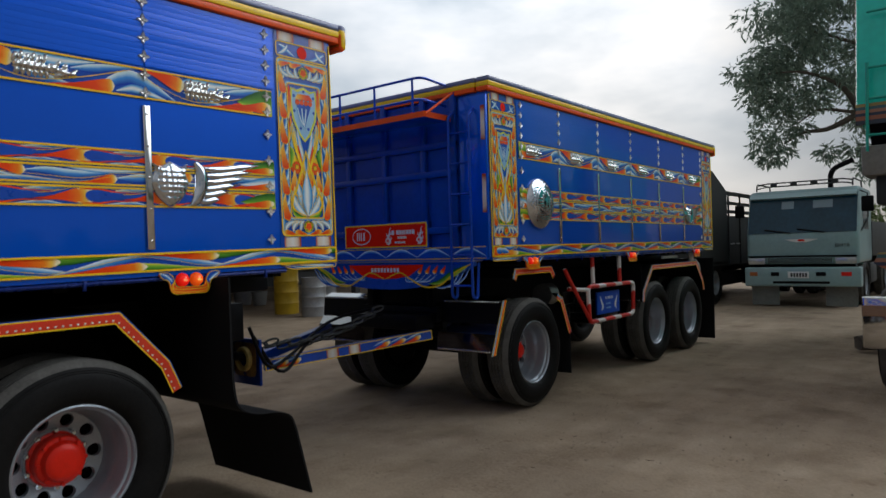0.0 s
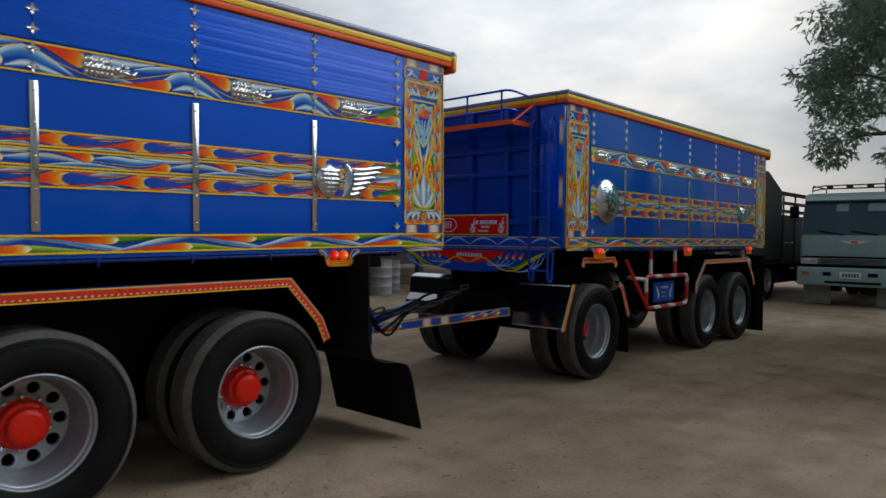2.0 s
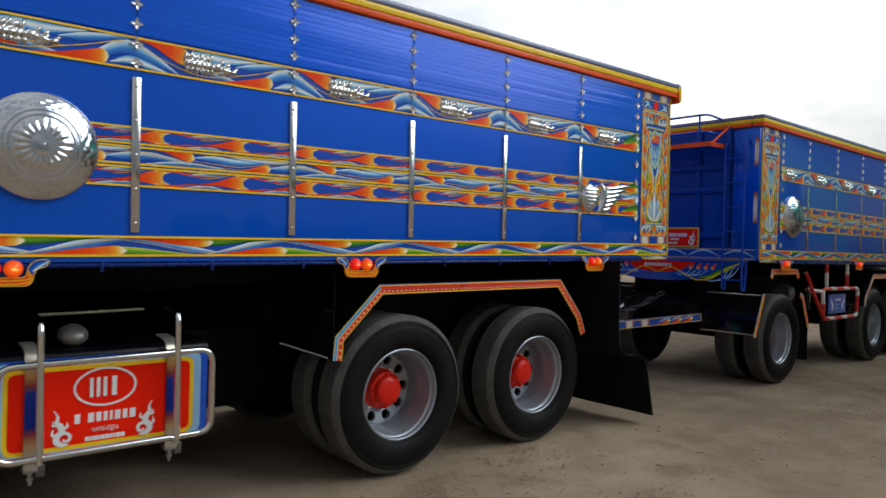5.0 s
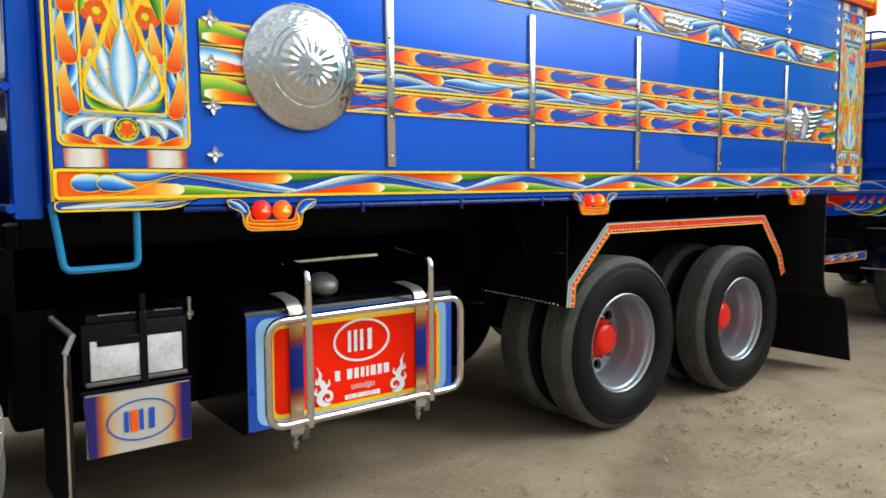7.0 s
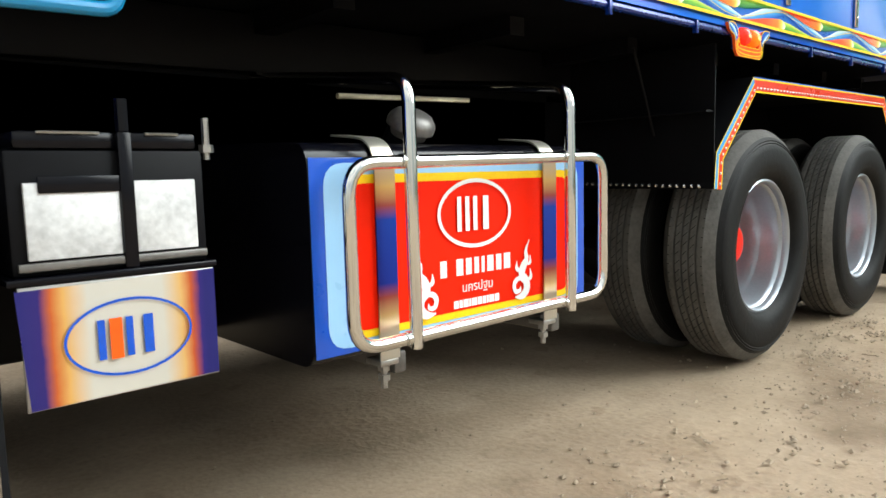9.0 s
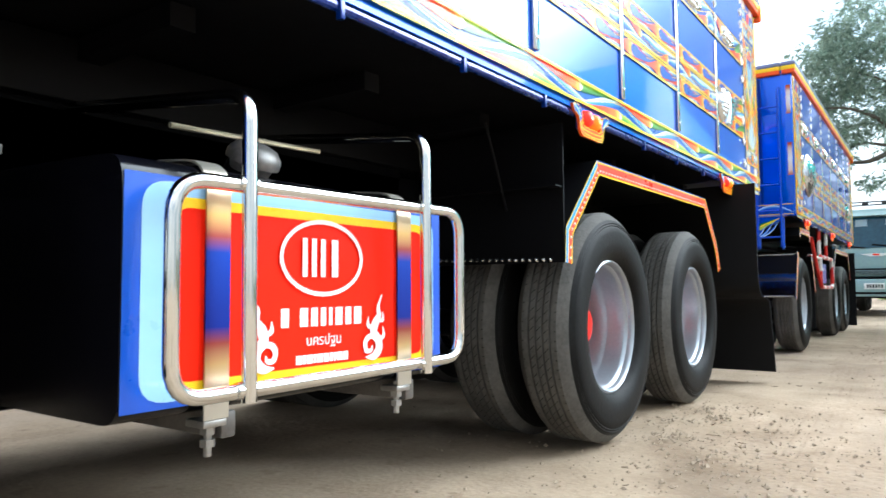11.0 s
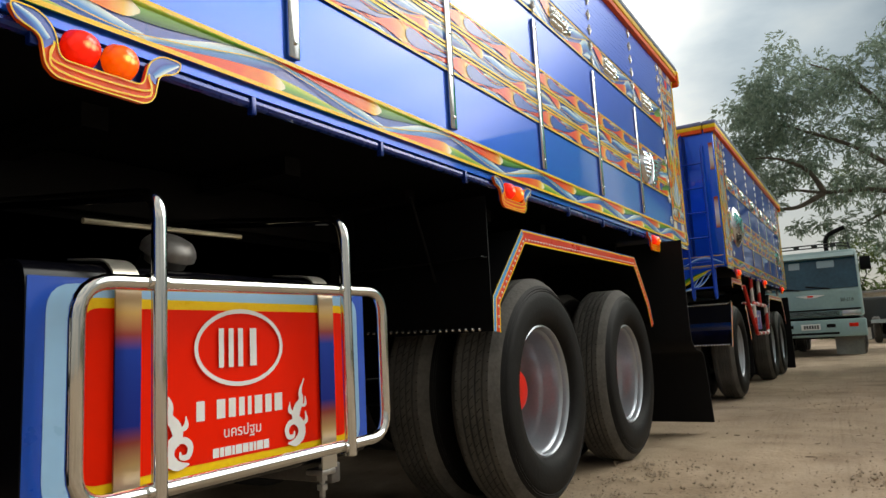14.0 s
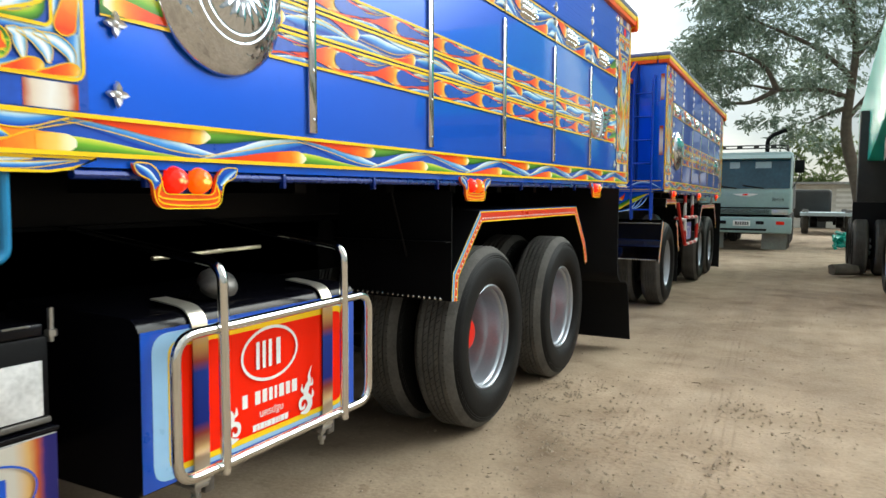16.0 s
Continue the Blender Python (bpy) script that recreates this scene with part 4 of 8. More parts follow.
def corner_panel(bed, x0, x1, z0, z1, y=-0.002):
    """The upright picture panel at a body's corner: lotus, shield and teardrops."""
    p = Paint(x0, z0, x1 - x0, z1 - z0, y)
    sx, sz = x1 - x0, z1 - z0
    p.fill([(0, 0), (1, 0), (1, 1), (0, 1)], P_BASE, 1)
    # silver blocks at foot and head
    for za, zb in ((0.0, 0.045), (0.958, 1.0)):
        for a, b in ((0.06, 0.36), (0.64, 0.94)):
            p.fill([(a, za), (b, za), (b, zb), (a, zb)], P_BLOCK, 2)
    def frame_line(a, b, za, zb, r, w, coat=5, mi=P_YEL):
        p.line([((q[0]) / sx, q[1] / sz) for q in rrect(a * sx, b * sx, za * sz, zb * sz, r)], w, mi, coat)
    frame_line(0.03, 0.97, 0.052, 0.875, 0.03, 0.009)
    frame_line(0.03, 0.97, 0.885, 0.952, 0.02, 0.008)
    frame_line(0.20, 0.80, 0.135, 0.765, 0.02, 0.008)
    # head: red disc between blue petals
    p.dot(0.5, 0.918, 0.040, P_RED, 4)
    for mz in (None, 0.5):
        p.stroke([(0.08, 0.935, 0.003), (0.16, 0.925, 0.012), (0.26, 0.905, 0.010), (0.36, 0.893, 0.003)], P_SWIRL, 3, 10, mz)
        p.stroke([(0.08, 0.895, 0.002), (0.14, 0.905, 0.009), (0.20, 0.920, 0.010), (0.24, 0.940, 0.003)], P_LEAF, 3, 10, mz)
    # pale glow inside the outer and inner frames
    def rounded(a, b, za, zb, r):
        return [(q[0] / sx, q[1] / sz) for q in rrect(a * sx, b * sx, za * sz, zb * sz, r)]
    p.strip(rounded(0.035, 0.965, 0.054, 0.873, 0.03), rounded(0.13, 0.87, 0.078, 0.85, 0.03), P_SWIRL, 2)
    p.strip(rounded(0.185, 0.815, 0.132, 0.768, 0.03), rounded(0.14, 0.86, 0.120, 0.78, 0.03), P_SWIRL, 2)
    # lintel and foot: a star flower in a green ring, three pale petals and two flames on each side
    for z, up in ((0.822, 1), (0.094, -1)):
        p.dot(0.5, z, 0.037, P_GREEN, 6, 20)
        p.line([(0.5 + 0.037 / sx * math.cos(a), z + 0.037 / sz * math.sin(a)) for a in np.linspace(0, 2 * math.pi, 21)[:-1]], 0.003, P_YEL, 7)
        p.dot(0.5, z, 0.028, P_YEL, 7, 16)
        p.fill([(0.5 + (0.030 if k % 2 else 0.019) / sx * math.sin(math.pi * k / 5), z + (0.030 if k % 2 else 0.019) / sz * math.cos(math.pi * k / 5)) for k in range(10)], P_ORG, 8)
        for k in range(5):
            a = 2 * math.pi * (k + 0.5) / 5
            p.dot(0.5 + 0.030 / sx * math.sin(a), z - 0.030 / sz * math.cos(a), 0.006, P_GREEN, 8, 10)
        for mz in (None, 0.5):
            for xa, xb, w in ((0.43, 0.35, 0.0105), (0.38, 0.22, 0.0120), (0.30, 0.09, 0.0105)):
                p.stroke([(xa, z - up * 0.024, 0.002), ((xa + xb) / 2 - 0.01, z - up * 0.019, w), (xb + 0.015, z - up * 0.002, w), (xb, z + up * 0.020, 0.003)], P_LEAF, 4, 12, mz, edge=0.0022)
            for xa, xb in ((0.06, 0.29), (0.26, 0.47)):
                p.stroke([(xa - 0.005, z + up * 0.028, 0.004), (xa + 0.02, z + up * 0.026, 0.010), (xa + 0.07, z + up * 0.027, 0.011), ((xa + xb) / 2 + 0.03, z + up * 0.033, 0.007), (xb, z + up * 0.038, 0.002)], P_HEAD, 5, 12, mz, edge=0.0025)
    # golden halos and the ogive round the lotus
    for mz in (None, 0.5):
        cx = 0.33 if mz is None else 0.67
        p.dot(cx, 0.385, 0.058, P_ORG, 2)
        p.dot(cx, 0.395, 0.048, P_YEL, 2)
        p.stroke([(0.50, 0.455, 0.002), (0.45, 0.400, 0.005), (0.33, 0.290, 0.005), (0.235, 0.225, 0.005), (0.25, 0.175, 0.004), (0.48, 0.142, 0.002)], P_YEL, 6, 22, mz)
    # shield with a gem
    sh = [(0.28, 0.745), (0.38, 0.735), (0.5, 0.750), (0.62, 0.735), (0.72, 0.745), (0.74, 0.68), (0.70, 0.60), (0.60, 0.535), (0.5, 0.50), (0.40, 0.535), (0.30, 0.60), (0.26, 0.68)]
    p.fill(sh, P_LTB, 2)
    p.line(sh, 0.016, P_GREEN, 3)
    p.fill([(0.36, 0.675), (0.64, 0.675), (0.5, 0.56)], P_BASE, 3)
    for i in range(3):
        p.stroke([(0.38 + 0.08 * i, 0.655, 0.004), (0.42 + 0.05 * i, 0.61, 0.006), (0.49, 0.565, 0.003)], P_LEAF, 4, 8)
    for i in range(4):
        p.dot(0.38 + 0.08 * i, 0.682, 0.017, P_ORG, 4)
    p.fill([(0.33, 0.695), (0.67, 0.695), (0.61, 0.722), (0.39, 0.722)], P_HEAD, 4)
    for x, z in ((0.32, 0.71), (0.32, 0.64), (0.68, 0.71), (0.68, 0.64), (0.5, 0.735), (0.43, 0.56), (0.57, 0.56)):
        p.dot(x, z, 0.010, P_BASE, 4)
    for mz in (None, 0.5):
        # grey-blue plumes falling from the shield
        p.stroke([(0.27, 0.585, 0.003), (0.29, 0.52, 0.022), (0.38, 0.44, 0.024), (0.46, 0.36, 0.004)], P_LEAF, 3, 14, mz, edge=0.0022)
        p.stroke([(0.36, 0.550, 0.003), (0.40, 0.48, 0.014), (0.45, 0.42, 0.013), (0.49, 0.34, 0.003)], P_LEAF, 3, 14, mz)
        for dx, dz in ((0.0, 0.0), (0.035, -0.03), (0.07, -0.055)):
            p.stroke([(0.235 + dx, 0.600 + dz, 0.002), (0.265 + dx, 0.500 + dz * 0.6, 0.0035), (0.36 + dx * 0.6, 0.415 + dz * 0.3, 0.0035), (0.485, 0.325, 0.002)], P_YEL, 6, 14, mz)
        p.stroke([(0.215, 0.60, 0.002), (0.235, 0.66, 0.010), (0.225, 0.72, 0.010), (0.23, 0.755, 0.002)], P_HEAD, 4, 10, mz)
        p.stroke([(0.215, 0.50, 0.002), (0.225, 0.54, 0.008), (0.240, 0.58, 0.008), (0.25, 0.61, 0.002)], P_HEAD, 4, 10, mz)
        p.stroke([(0.46, 0.34, 0.002), (0.40, 0.40, 0.012), (0.37, 0.44, 0.011), (0.36, 0.48, 0.002)], P_HEAD, 4, 10, mz)
        p.stroke([(0.215, 0.30, 0.002), (0.23, 0.25, 0.012), (0.26, 0.21, 0.012), (0.30, 0.19, 0.002)], P_SWIRL, 3, 10, mz)
        p.stroke([(0.22, 0.47, 0.002), (0.25, 0.44, 0.016), (0.23, 0.40, 0.012), (0.22, 0.37, 0.002)], P_GREEN, 3, 10, mz)
        for z in (0.545, 0.475):
            p.stroke([(0.26, z + 0.03, 0.002), (0.255, z + 0.01, 0.010), (0.26, z - 0.012, 0.006)], P_LTB, 4, 8, mz)
        # red flower
        p.dot(0.33, 0.375, 0.034, P_GREEN, 3)
        for i in range(7):
            a = 2 * math.pi * i / 7
            p.dot(0.33 + 0.026 / sx * math.cos(a), 0.375 + 0.026 / sz * math.sin(a), 0.012, P_ORG, 4) if mz is None else p.dot(0.67 + 0.026 / sx * math.cos(a), 0.375 + 0.026 / sz * math.sin(a), 0.012, P_ORG, 4)
        if mz is None:
            p.dot(0.33, 0.375, 0.013, P_YEL, 5)
        else:
            p.dot(0.67, 0.375, 0.034, P_GREEN, 3)
            p.dot(0.67, 0.375, 0.013, P_YEL, 5)
        for x, z, h in ((0.265, 0.340, 0.08), (0.36, 0.330, 0.09), (0.435, 0.375, 0.09), (0.255, 0.262, 0.07)):
            p.stroke([(x + 0.02, z + 0.02, 0.003), (x + 0.01, z - h * 0.4, 0.015), (x, z - h * 0.8, 0.020), (x, z - h * 0.95, 0.017), (x, z - h * 1.04, 0.006)], P_HEAD, 4, 14, mz, edge=0.0025)
        # lotus leaves
        p.stroke([(0.49, 0.145, 0.002), (0.38, 0.168, 0.019), (0.28, 0.212, 0.019), (0.235, 0.262, 0.002)], P_LEAF, 4, 14, mz, edge=0.0022)
        p.stroke([(0.49, 0.150, 0.002), (0.43, 0.205, 0.021), (0.36, 0.262, 0.019), (0.315, 0.322, 0.002)], P_LEAF, 4, 14, mz, edge=0.0022)
        p.stroke([(0.47, 0.140, 0.003), (0.36, 0.143, 0.008), (0.27, 0.155, 0.010), (0.23, 0.19, 0.004)], P_GREEN, 3, 10, mz)
        # teardrops up the sides
        for i in range(6):
            z = 0.14 + i * 0.118
            p.stroke([(0.10, z + 0.105, 0.002), (0.085, z + 0.070, 0.010), (0.105, z + 0.03, 0.016), (0.125, z + 0.004, 0.020), (0.13, z - 0.008, 0.017), (0.13, z - 0.016, 0.006)], P_HEAD, 4, 16, mz, edge=0.0025)
            p.stroke([(0.165, z + 0.12, 0.002), (0.15, z + 0.08, 0.012), (0.06, z + 0.03, 0.012), (0.055, z - 0.01, 0.003)], P_SWIRL, 3, 10, mz)
    p.stroke([(0.5, 0.145, 0.003), (0.5, 0.20, 0.028), (0.5, 0.27, 0.030), (0.5, 0.360, 0.002)], P_LEAF, 6, 14, edge=0.0022)
    return p.done("picture_panel", PAINTS, bed, "upright panel airbrushed with lotus, shield and orange teardrops")


M_steel_soft = surface("satin_stainless", (0.68, 0.68, 0.68), 0.30, metal=0.75, amount=0.1, scale=20)


def rosette_mesh():
    bm = bmesh.new()
    n = 16
    rim0, rim1 = [], []
    for k in range(n):
        a = 2 * math.pi * k / n
        r = 0.034 if k % 4 == 0 else (0.014 if k % 4 == 2 else 0.023)
        rim0.append(bm.verts.new((r * math.cos(a), 0, r * math.sin(a))))
        rim1.append(bm.verts.new((r * 0.86 * math.cos(a), -0.009, r * 0.86 * math.sin(a))))
    inner = [bm.verts.new((0.009 * math.cos(2 * math.pi * k / n), -0.004, 0.009 * math.sin(2 * math.pi * k / n))) for k in range(n)]
    top = bm.verts.new((0, -0.016, 0))
    for k in range(n):
        j = (k + 1) % n
        bm.faces.new((rim0[k], rim0[j], rim1[j], rim1[k]))
        bm.faces.new((rim1[k], rim1[j], inner[j], inner[k]))
        bm.faces.new((inner[k], inner[j], top))
    bmesh.ops.recalc_face_normals(bm, faces=bm.faces)
    return mesh_of(bm, "rosette", M_steel_soft, 0.4)


def strap_mesh(h):
    bm = boxed(-0.021, 0.021, -0.014, 0.0, 0, h, 0.005, 2)
    for i in range(5):
        z = h * (0.06 + 0.22 * i)
        b = bmesh.ops.create_uvsphere(bm, u_segments=10, v_segments=6, radius=0.008)
        bmesh.ops.transform(bm, verts=b["verts"], matrix=Matrix.Translation((0, -0.014, z)) @ Matrix.Diagonal((1, 0.6, 1, 1)))
    return mesh_of(bm, "strap", M_steel)


def shield_disc_mesh():
    """A domed pressed disc with a ring of rays and a curled figure in relief."""
    bm = bmesh.new()
    R, nr, na = 0.243, 44, 120
    rows = []
    for i in range(nr + 1):
        r = i / nr
        ring = []
        for k in range(na):
            a = 2 * math.pi * k / na
            dome = 0.075 * (1 - r * r) ** 0.8 + 0.012
            ray = 0.005 * abs(math.sin(a * 9)) * max(0, 1 - abs(r - 0.36) / 0.16) + 0.004 * math.exp(-((r - 0.56) / 0.02) ** 2) + 0.004 * math.exp(-((r - 0.66) / 0.02) ** 2)
            curl = 0.0008 * math.sin(r * 90) * (0.5 < r < 0.9) + 0.0030 * math.sin(a * 24) * math.sin(r * 42 + 1.2 * math.sin(a * 6)) * max(0, 1 - abs(r - 0.78) / 0.15)
            bead = 0.0012 * math.cos(a * 40) * (1 if 0.92 < r < 0.985 else 0)
            ring.append(bm.verts.new((R * r * math.cos(a), -(dome + ray + curl + bead), R * r * math.sin(a))) if i else None)
        rows.append(ring)
    tip = bm.verts.new((0, -0.09, 0))
    for i in range(nr):
        for k in range(na):
            j = (k + 1) % na
            if i == 0:
                bm.faces.new((tip, rows[1][k], rows[1][j]))
            else:
                bm.faces.new((rows[i][k], rows[i + 1][k], rows[i + 1][j], rows[i][j]))
    back = [bm.verts.new((v.co.x, 0.0, v.co.z)) for v in rows[nr]]
    for k in range(na):
        j = (k + 1) % na
        bm.faces.new((rows[nr][k], back[k], back[j], rows[nr][j]))
    bmesh.ops.recalc_face_normals(bm, faces=bm.faces)
    return mesh_of(bm, "round_shield", M_emboss, 1.2)


def lump(bm, x, z, rx, rz, ry=0.012, rot=0.0, y=-0.004):
    b = bmesh.ops.create_uvsphere(bm, u_segments=10, v_segments=7, radius=1)
    bmesh.ops.transform(bm, verts=b["verts"], matrix=Matrix.Translation((x, y, z)) @ Matrix.Rotation(rot, 4, "Y") @ Matrix.Diagonal((rx, ry, rz, 1)))


def charm_mesh():
    """A pressed metal ornament with a row of curling points, about 0.29 m long, one sheet in relief."""
    bosses = [(-0.05, 0.0, 0.085, 0.018, 0.012, 0.05), (0.045, -0.006, 0.060, 0.015, 0.012, 0.1)]
    for i in range(6):
        x = -0.125 + 0.026 * i
        bosses += [(x - 0.002, 0.026 + 0.006 * (i % 2), 0.010, 0.026, 0.017, 0.35), (x + 0.006, -0.008, 0.014, 0.016, 0.022, -0.2), (x + 0.006, -0.034, 0.009, 0.018, 0.014, -0.3)]
    bosses += [(0.034, -0.004, 0.024, 0.024, 0.024, 0.2), (0.060, 0.020, 0.010, 0.026, 0.016, 0.7), (0.080, -0.014, 0.040, 0.012, 0.018, 0.12), (0.094, 0.010, 0.012, 0.022, 0.016, 0.5), (0.122, -0.016, 0.028, 0.010, 0.016, 0.05), (0.070, -0.032, 0.030, 0.009, 0.012, -0.2), (0.138, -0.004, 0.020, 0.009, 0.012, -0.5)]
    bm = bmesh.new()
    nx, nz = 64, 26
    grid = []
    for i in range(nx + 1):
        row = []
        for j in range(nz + 1):
            x, z = -0.150 + 0.315 * i / nx, -0.060 + 0.125 * j / nz
            h = 0.0
            for bx, bz, rx, rz, ry, rot in bosses:
                dx, dz = x - bx, z - bz
                u, v = dx * math.cos(rot) - dz * math.sin(rot), dx * math.sin(rot) + dz * math.cos(rot)
                q = 1 - (u / rx) ** 2 - (v / rz) ** 2
                if q > 0:
                    h = max(h, ry * math.sqrt(q) + 0.002)
            row.append((bm.verts.new((x, 0.006 - h, z)), h))
        grid.append(row)
    for i in range(nx):
        for j in range(nz):
            quad = (grid[i][j], grid[i + 1][j], grid[i + 1][j + 1], grid[i][j + 1])
            if max(v[1] for v in quad) > 0:
                bm.faces.new([v[0] for v in quad])
    bmesh.ops.delete(bm, geom=[v for v in bm.verts if not v.link_faces], context="VERTS")
    return mesh_of(bm, "metal_ornament", M_chrome, 1.4)


def wing_shield_mesh():
    """A heater shield with a quilted face and a raised border, pressed from stainless sheet."""
    bm = bmesh.new()
    rim = smooth_path([(-0.104, 0.104), (-0.055, 0.088), (0.0, 0.112), (0.055, 0.088), (0.104, 0.104), (0.092, 0.055), (0.108, 0.0), (0.085, -0.070), (0.040, -0.112), (0.0, -0.132), (-0.040, -0.112), (-0.085, -0.070), (-0.108, 0.0), (-0.092, 0.055), (-0.104, 0.104)], 56)[:-1]
    nr = 16
    prev = [bm.verts.new((0, -0.062, -0.01))] * len(rim)
    for i in range(1, nr + 1):
        r = i / nr
        ring = []
        for x, z in rim:
            px, pz = x * r, -0.01 + (z + 0.01) * r
            d = 0.034 * (1 - r * r) ** 0.7 + 0.010 + 0.005 * math.exp(-((r - 0.80) / 0.06) ** 2)
            if r < 0.76:
                d += 0.0065 * math.cos(105 * (px + pz)) * math.cos(105 * (px - pz))
            ring.append(bm.verts.new((px, -d, pz)))
        for k in range(len(rim)):
            j = (k + 1) % len(rim)
            if i == 1:
                bm.faces.new((prev[0], ring[k], ring[j]))
            else:
                bm.faces.new((prev[k], ring[k], ring[j], prev[j]))
        prev = ring
    back = [bm.verts.new((v.co.x, 0, v.co.z)) for v in prev]
    for k in range(len(prev)):
        bm.faces.new((prev[k], back[k], back[(k + 1) % len(prev)], prev[(k + 1) % len(prev)]))
    bmesh.ops.recalc_face_normals(bm, faces=bm.faces)
    return mesh_of(bm, "wing_emblem", M_emboss, 1.0)


def feather_mesh(ctrl):
    """A raised blade along ctrl points (x, z, half width), with a ridge."""
    bm = bmesh.new()
    pts = [tuple(p) for p in smooth_path(ctrl, 12)]
    rows = []
    for i, (x, z, w) in enumerate(pts):
        ax, az = pts[max(i - 1, 0)][:2]
        bx, bz = pts[min(i + 1, 12)][:2]
        d = Vector((bx - ax, 0, bz - az)).normalized()
        n = Vector((-d.z, 0, d.x)) * max(w, 0.001)
        c = Vector((x, 0, z))
        h = 0.010 + 0.5 * max(w, 0.001)
        rows.append([bm.verts.new(c + n), bm.verts.new(c + n * 0.7 + Vector((0, -h * 0.7, 0))), bm.verts.new(c + Vector((0, -h, 0))), bm.verts.new(c - n * 0.7 + Vector((0, -h * 0.7, 0))), bm.verts.new(c - n)])
    for a, b in zip(rows, rows[1:]):
        for k in range(4):
            bm.faces.new((a[k], b[k], b[k + 1], a[k + 1]))
    bm.faces.new(rows[0])
    bm.faces.new(rows[-1][::-1])
    bmesh.ops.recalc_face_normals(bm, faces=bm.faces)
    return mesh_of(bm, "feather", M_emboss, 0.9)


def wing_feathers():
    out = [feather_mesh([(0.120, -0.120, 0.012), (0.160, -0.085, 0.034), (0.190, -0.010, 0.040), (0.185, 0.070, 0.036), (0.150, 0.118, 0.012)])]
    for i in range(6):
        u = i / 5
        x0, z0 = 0.205 - 0.035 * u, 0.100 - 0.185 * u
        x1, z1 = 0.575 - 0.27 * u, 0.122 - 0.205 * u
        out.append(feather_mesh([(x0, z0 - 0.012, 0.010), (x0 + (x1 - x0) * 0.3, z0 - 0.016, 0.0225), (x0 + (x1 - x0) * 0.7, (z0 + z1) / 2 - 0.004, 0.0205), (x1, z1, 0.003)]))
    return out


def add_wing(bed, m):
    put("wing_emblem", ME_WING, bed, m, "pressed stainless shield with a feathered wing")
    for me in ME_FEATHERS:
        put("feather", me, bed, m)


ME_FEATHERS = wing_feathers()
ME_ROSETTE, ME_DISC, ME_CHARM, ME_WING = rosette_mesh(), shield_disc_mesh(), charm_mesh(), wing_shield_mesh()
ME_STRAP = strap_mesh(0.755)
W_BED = 2.45


def ribbed_bay(bed, x0, x1, z0, z1):
    """Horizontal pressed planks between two uprights."""
    bm = bmesh.new()
    n = 13
    h = (z1 - z0) / n
    prof = []
    rng = random.Random(int(x0 * 100))
    for i in range(n):
        a, tilt = z0 + i * h, rng.uniform(-0.0002, 0.0002)
        prof += [(-0.0070, a)] + [(-0.0076 - 0.00014 * math.sin(math.pi * k / 4) + tilt * (k / 2 - 1), a + h * (0.03 + 0.94 * k / 4)) for k in range(5)]
    va = [bm.verts.new((x0, y, z)) for y, z in prof]
    vb = [bm.verts.new((x1, y, z)) for y, z in prof]
    for i in range(len(prof) - 1):
        bm.faces.new((va[i], vb[i], vb[i + 1], va[i + 1]))
    bmesh.ops.recalc_face_normals(bm, faces=bm.faces)
    for f in bm.faces:
        if f.normal.y > 0:
            f.normal_flip()
    part("ribbed_panel", bm, M_blue, bed, sharp=0.35)


